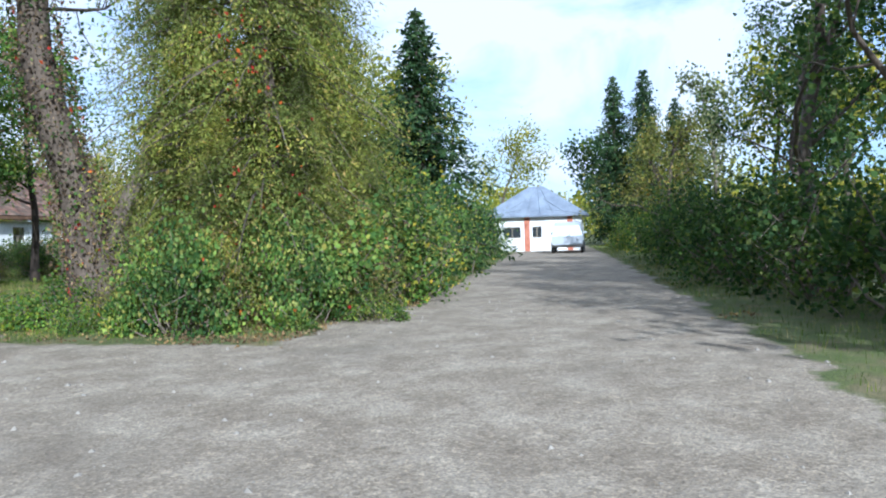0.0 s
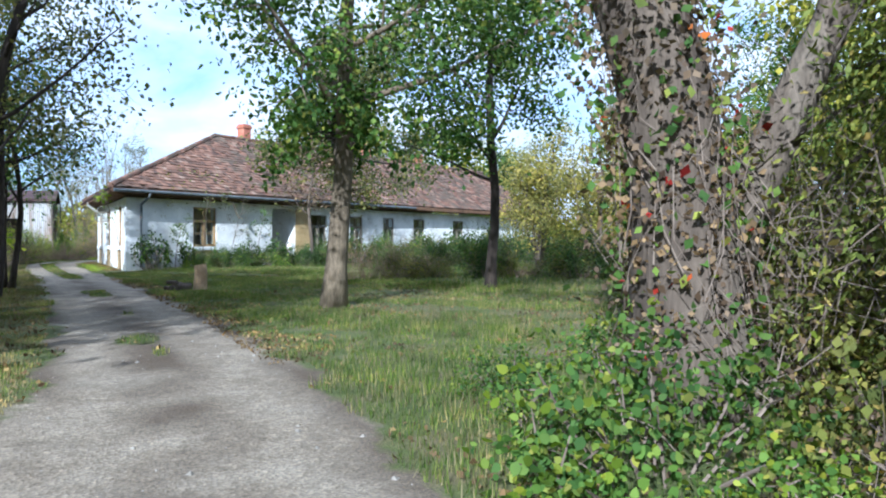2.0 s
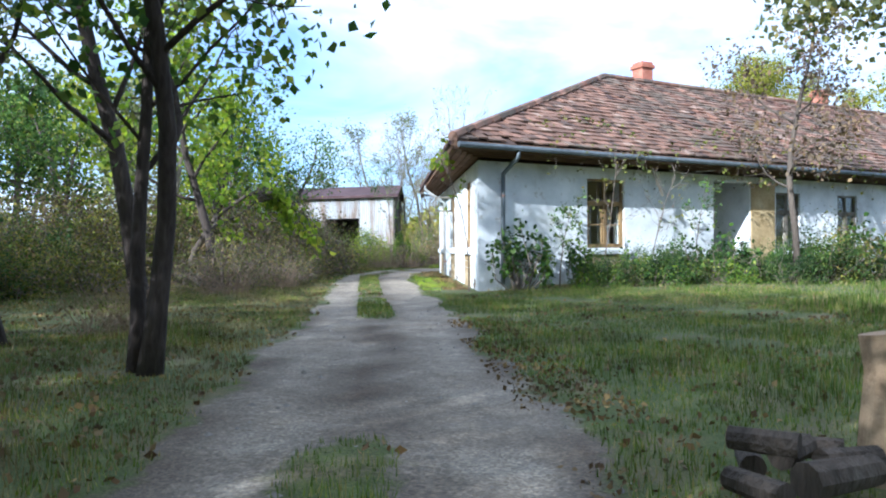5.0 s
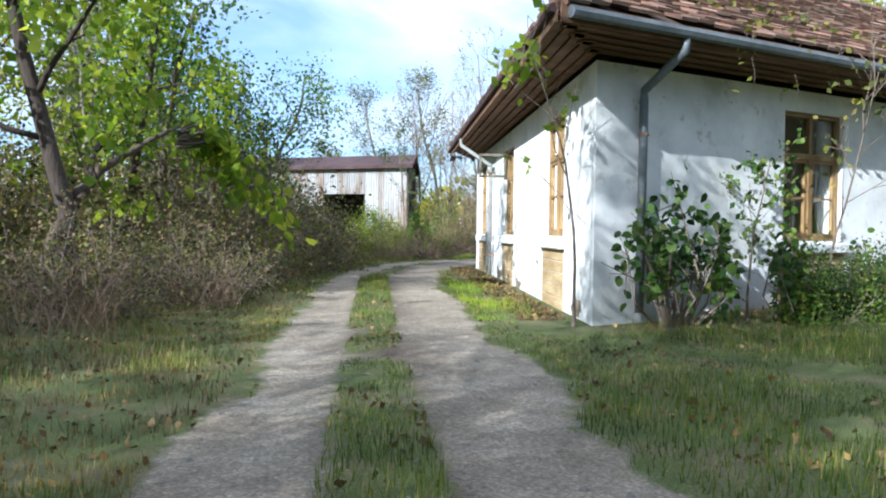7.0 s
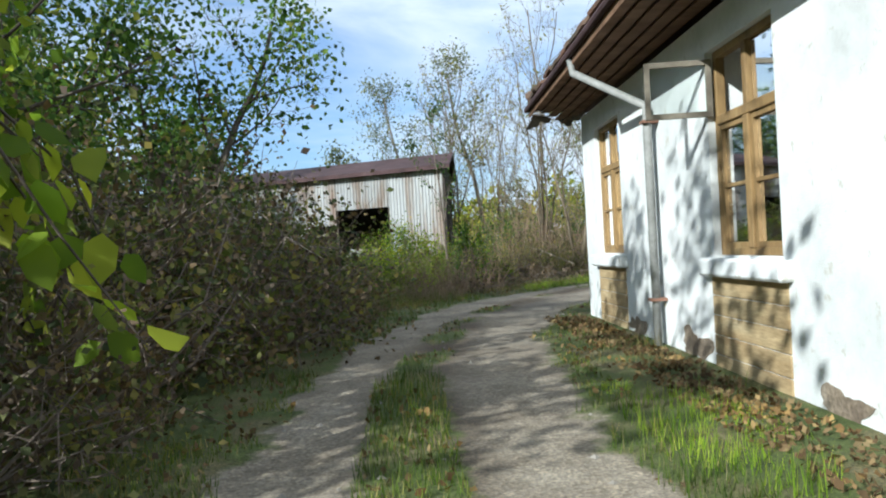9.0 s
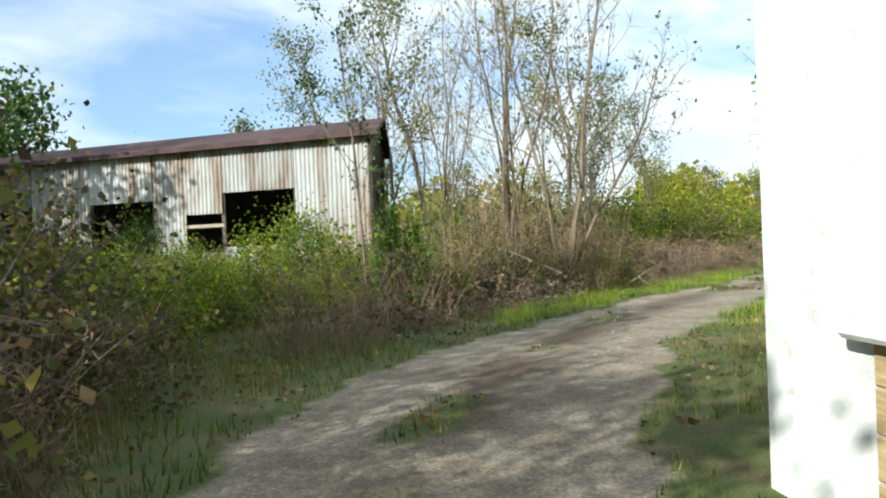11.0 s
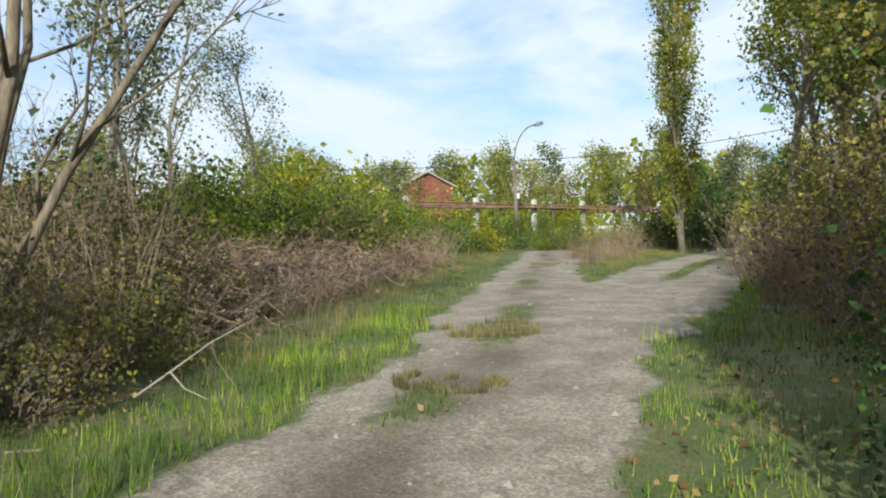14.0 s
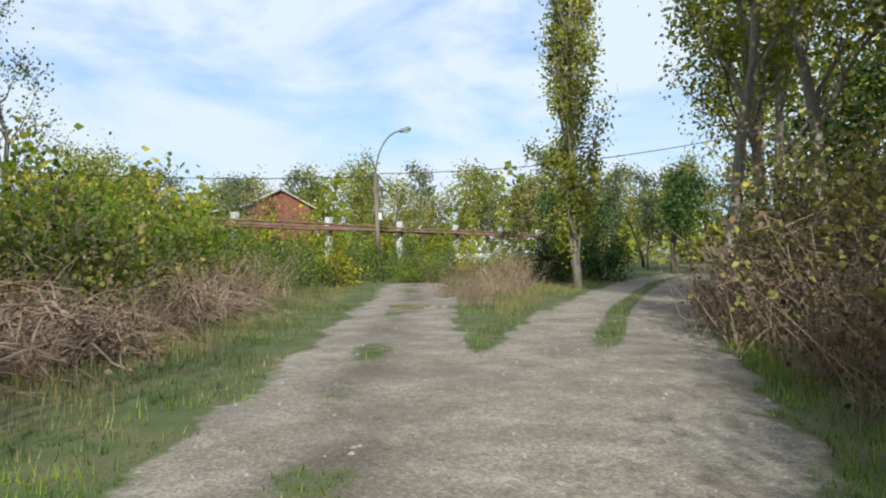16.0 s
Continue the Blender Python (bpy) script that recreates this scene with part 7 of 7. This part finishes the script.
# ------------------------------------------------------------------ grass, litter, stones
def scatter(rng, n, box, keep):
    x, y = rng.uniform(box[0], box[1], n), rng.uniform(box[2], box[3], n)
    m = keep(x, y) & ~in_house(x, y)
    x, y = x[m], y[m]
    return np.stack([x, y, ground_z(x, y)], 1)


def near_track(x, y, lo, hi):
    d = np.minimum(line_dist(x, y, TRACK)[0], line_dist(x, y, FORK)[0])
    g = road_amount(x, y)
    return (d > lo) & (d < hi) & ((g[0] < 0.45) | (g[1] > 0.5))


rng = np.random.default_rng(71)
def grass(name, label, n, box, keep, h, w, mat, bend=0.6):
    p = scatter(rng, n, box, keep)
    tuft = h * (0.6 + 1.2 * soft(0.45 + 0.9 * wobble(p[:, 0], p[:, 1], 0.45)))
    ob = part(name, polys(name, blades(p, rng, tuft, w, bend), 3), M[mat])
    return tagged(ob, label, "grass", kind="stuff")


clump = lambda x, y, f, t: wobble(x, y, f) > t
grass("lawn_grass", "short green grass beside the track", 470000, (-7, 7, -32, 8), lambda x, y: near_track(x, y, 0, 9) & (wobble(x, y, 0.8) > np.where(x < -3.2, 0.12, np.where((x > 1.2) & (y < -17), 0.05, -0.5))) & ~((x > -1.0) & (y > -0.6)), 0.06, 0.0035, "grass")
grass("verge_straw", "dry trampled grass under the row of trees", 150000, (-11, -3.2, -30, 3), lambda x, y: near_track(x, y, 1.1, 8) & clump(x, y, 0.8, -0.5), 0.06, 0.004, "grass_dry")
grass("edge_grass", "lush green grass along the edge of the track", 190000, (0, 22, 17, 40), lambda x, y: near_track(x, y, 0.75, 1.85) & (y < 27) & clump(x, y, 0.7, -0.35), 0.13, 0.0028, "grass_lush")
grass("far_lawn_grass", "short grass on the wider lawn", 130000, (-14, 22, -33, 8), lambda x, y: near_track(x, y, 6, 22) & clump(x, y, 0.8, -0.45), 0.11, 0.010, "grass")
grass("bend_grass", "short green grass beside the bend", 240000, (-6, 30, 8, 42), lambda x, y: near_track(x, y, 0, 4.0) & (wobble(x, y, 0.8) > np.where(y > 25, -0.05, -0.3)), 0.07, 0.0055, "grass")
grass("tall_grass", "taller weedy grass by the verge", 80000, (-12, 14, -33, 8), lambda x, y: near_track(x, y, 1.6, 9) & clump(x, y, 0.6, 0.12), 0.14, 0.003, "grass")
grass("bend_tall_grass", "taller weedy grass by the bend", 70000, (-8, 34, 8, 46), lambda x, y: near_track(x, y, 1.9, 6.5) & clump(x, y, 0.6, 0.05), 0.16, 0.0025, "grass")
grass("dry_grass", "straw-coloured dry grass tufts", 190000, (-12, 18, -33, 8), lambda x, y: near_track(x, y, 1.3, 14) & (wobble(x + 3, y, 0.5) > np.where((x > 0.8) & (y < -16), -0.4, 0.32)), 0.09, 0.003, "grass_dry")
grass("bend_dry_grass", "straw-coloured dry grass tufts by the bend", 340000, (-6, 30, 8, 44), lambda x, y: near_track(x, y, 1.7, 7) & clump(x + 3, y, 0.9, -0.3), 0.13, 0.0028, "grass_dry")
grass("seed_grass", "tall pale seed grass in the brush", 30000, (-6, 30, 12, 44), lambda x, y: near_track(x, y, 2.6, 8) & clump(x + 1, y, 1.3, 0.3), 0.5, 0.0025, "grass_dry")
for x0, y0, r0 in ((17.1, 34.2, 0.55), (7.3, 24.5, 0.6), (5.4, 22.6, 0.4)):
    grass("track_tuft", "thin tuft of grass in the middle of the track", 6000, (x0 - r0, x0 + r0, y0 - r0, y0 + r0), lambda x, y: (np.hypot(x - x0, y - y0) < r0) & clump(x, y, 2.2, 0.0), 0.05, 0.004, "grass_dry")
grass("wall_grass", "bright grass tufts at the foot of the west wall", 4200, (-1.25, -0.4, 0.2, 6.5), lambda x, y: clump(x, y, 1.4, 0.08), 0.10, 0.003, "grass_lush")
q_ = scatter(rng, 4200, (-0.75, -0.03, 0.5, 11.5), lambda x, y: clump(x, y, 1.2, -0.5))
tagged(part("wall_litter", polys("wall_litter", leaf_quads(q_ + (0, 0, 0.02), 0.05, rng, 0.0), 4), M["litter"]), "dry leaves piled at the foot of the wall", "leaf litter", kind="stuff")
grass("junction_grass", "dry grass at the corner of the thicket", 30000, (-3.5, 16, -38, -28), lambda x, y: (road_amount(x, y)[0] < 0.45) & (line_dist(x, y, MAIN)[0] < 5.5), 0.07, 0.0035, "grass_dry")
grass("verge_grass", "grass along the gravel road", 130000, (-4, 45, -46, -16), lambda x, y: (line_dist(x, y, MAIN)[0] > 2.4) & (line_dist(x, y, MAIN)[0] < 5) & (road_amount(x, y)[0] < 0.4), 0.09, 0.004, "grass")
p = scatter(rng, 90000, (-10, 12, -40, 22), lambda x, y: (near_track(x, y, 0, 9)) & (wobble(x, y, 0.9) > np.where(x < -3.0, -0.6, -0.05)))
tagged(part("leaf_litter", polys("leaf_litter", leaf_quads(p + (0, 0, 0.015), 0.05, rng, 0.0), 4), M["litter"]), "fallen brown leaves on the verge", "leaf litter", kind="stuff")
p = scatter(rng, 26000, (-4.5, 5, -37, -30), lambda x, y: (road_amount(x, y)[0] < 0.75) & (line_dist(x, y, MAIN)[0] < 4.6) & clump(x, y, 1.3, -0.25))
tagged(part("thicket_litter", polys("thicket_litter", leaf_quads(p + (0, 0, 0.012), 0.045, rng, 0.0), 4), M["litter"]), "brown leaves and debris at the foot of the thicket", "leaf litter", kind="stuff")
p = scatter(rng, 20000, (-4, 0, -26, -7), lambda x, y: (line_dist(x, y, TRACK)[1] < -0.85) & (line_dist(x, y, TRACK)[1] > -1.6) & clump(x, y, 1.1, -0.3))
tagged(part("edge_litter", polys("edge_litter", leaf_quads(p + (0, 0, 0.012), 0.042, rng, 0.0), 4), M["litter"]), "brown leaves gathered along the edge of the track", "leaf litter", kind="stuff")
p = scatter(rng, 30000, (-10, 34, -44, 44), lambda x, y: road_amount(x, y)[0] > 0.35)
g = Geo()
for q in p:
    s = 0.007 + 0.026 * rng.random() ** 4
    v = np.array([(1, 0, 0), (0, 1, 0), (-1, 0, 0), (0, -1, 0), (0, 0, 0.7), (0, 0, -0.4)]) * s * rng.uniform(0.6, 1.3, (6, 1))
    g.add(v + q, [(0, 1, 4), (1, 2, 4), (2, 3, 4), (3, 0, 4), (1, 0, 5), (2, 1, 5), (3, 2, 5), (0, 3, 5)])
tagged(part("gravel_stones", g, M["stone"]), "loose stones on the gravel track", "gravel", kind="stuff")
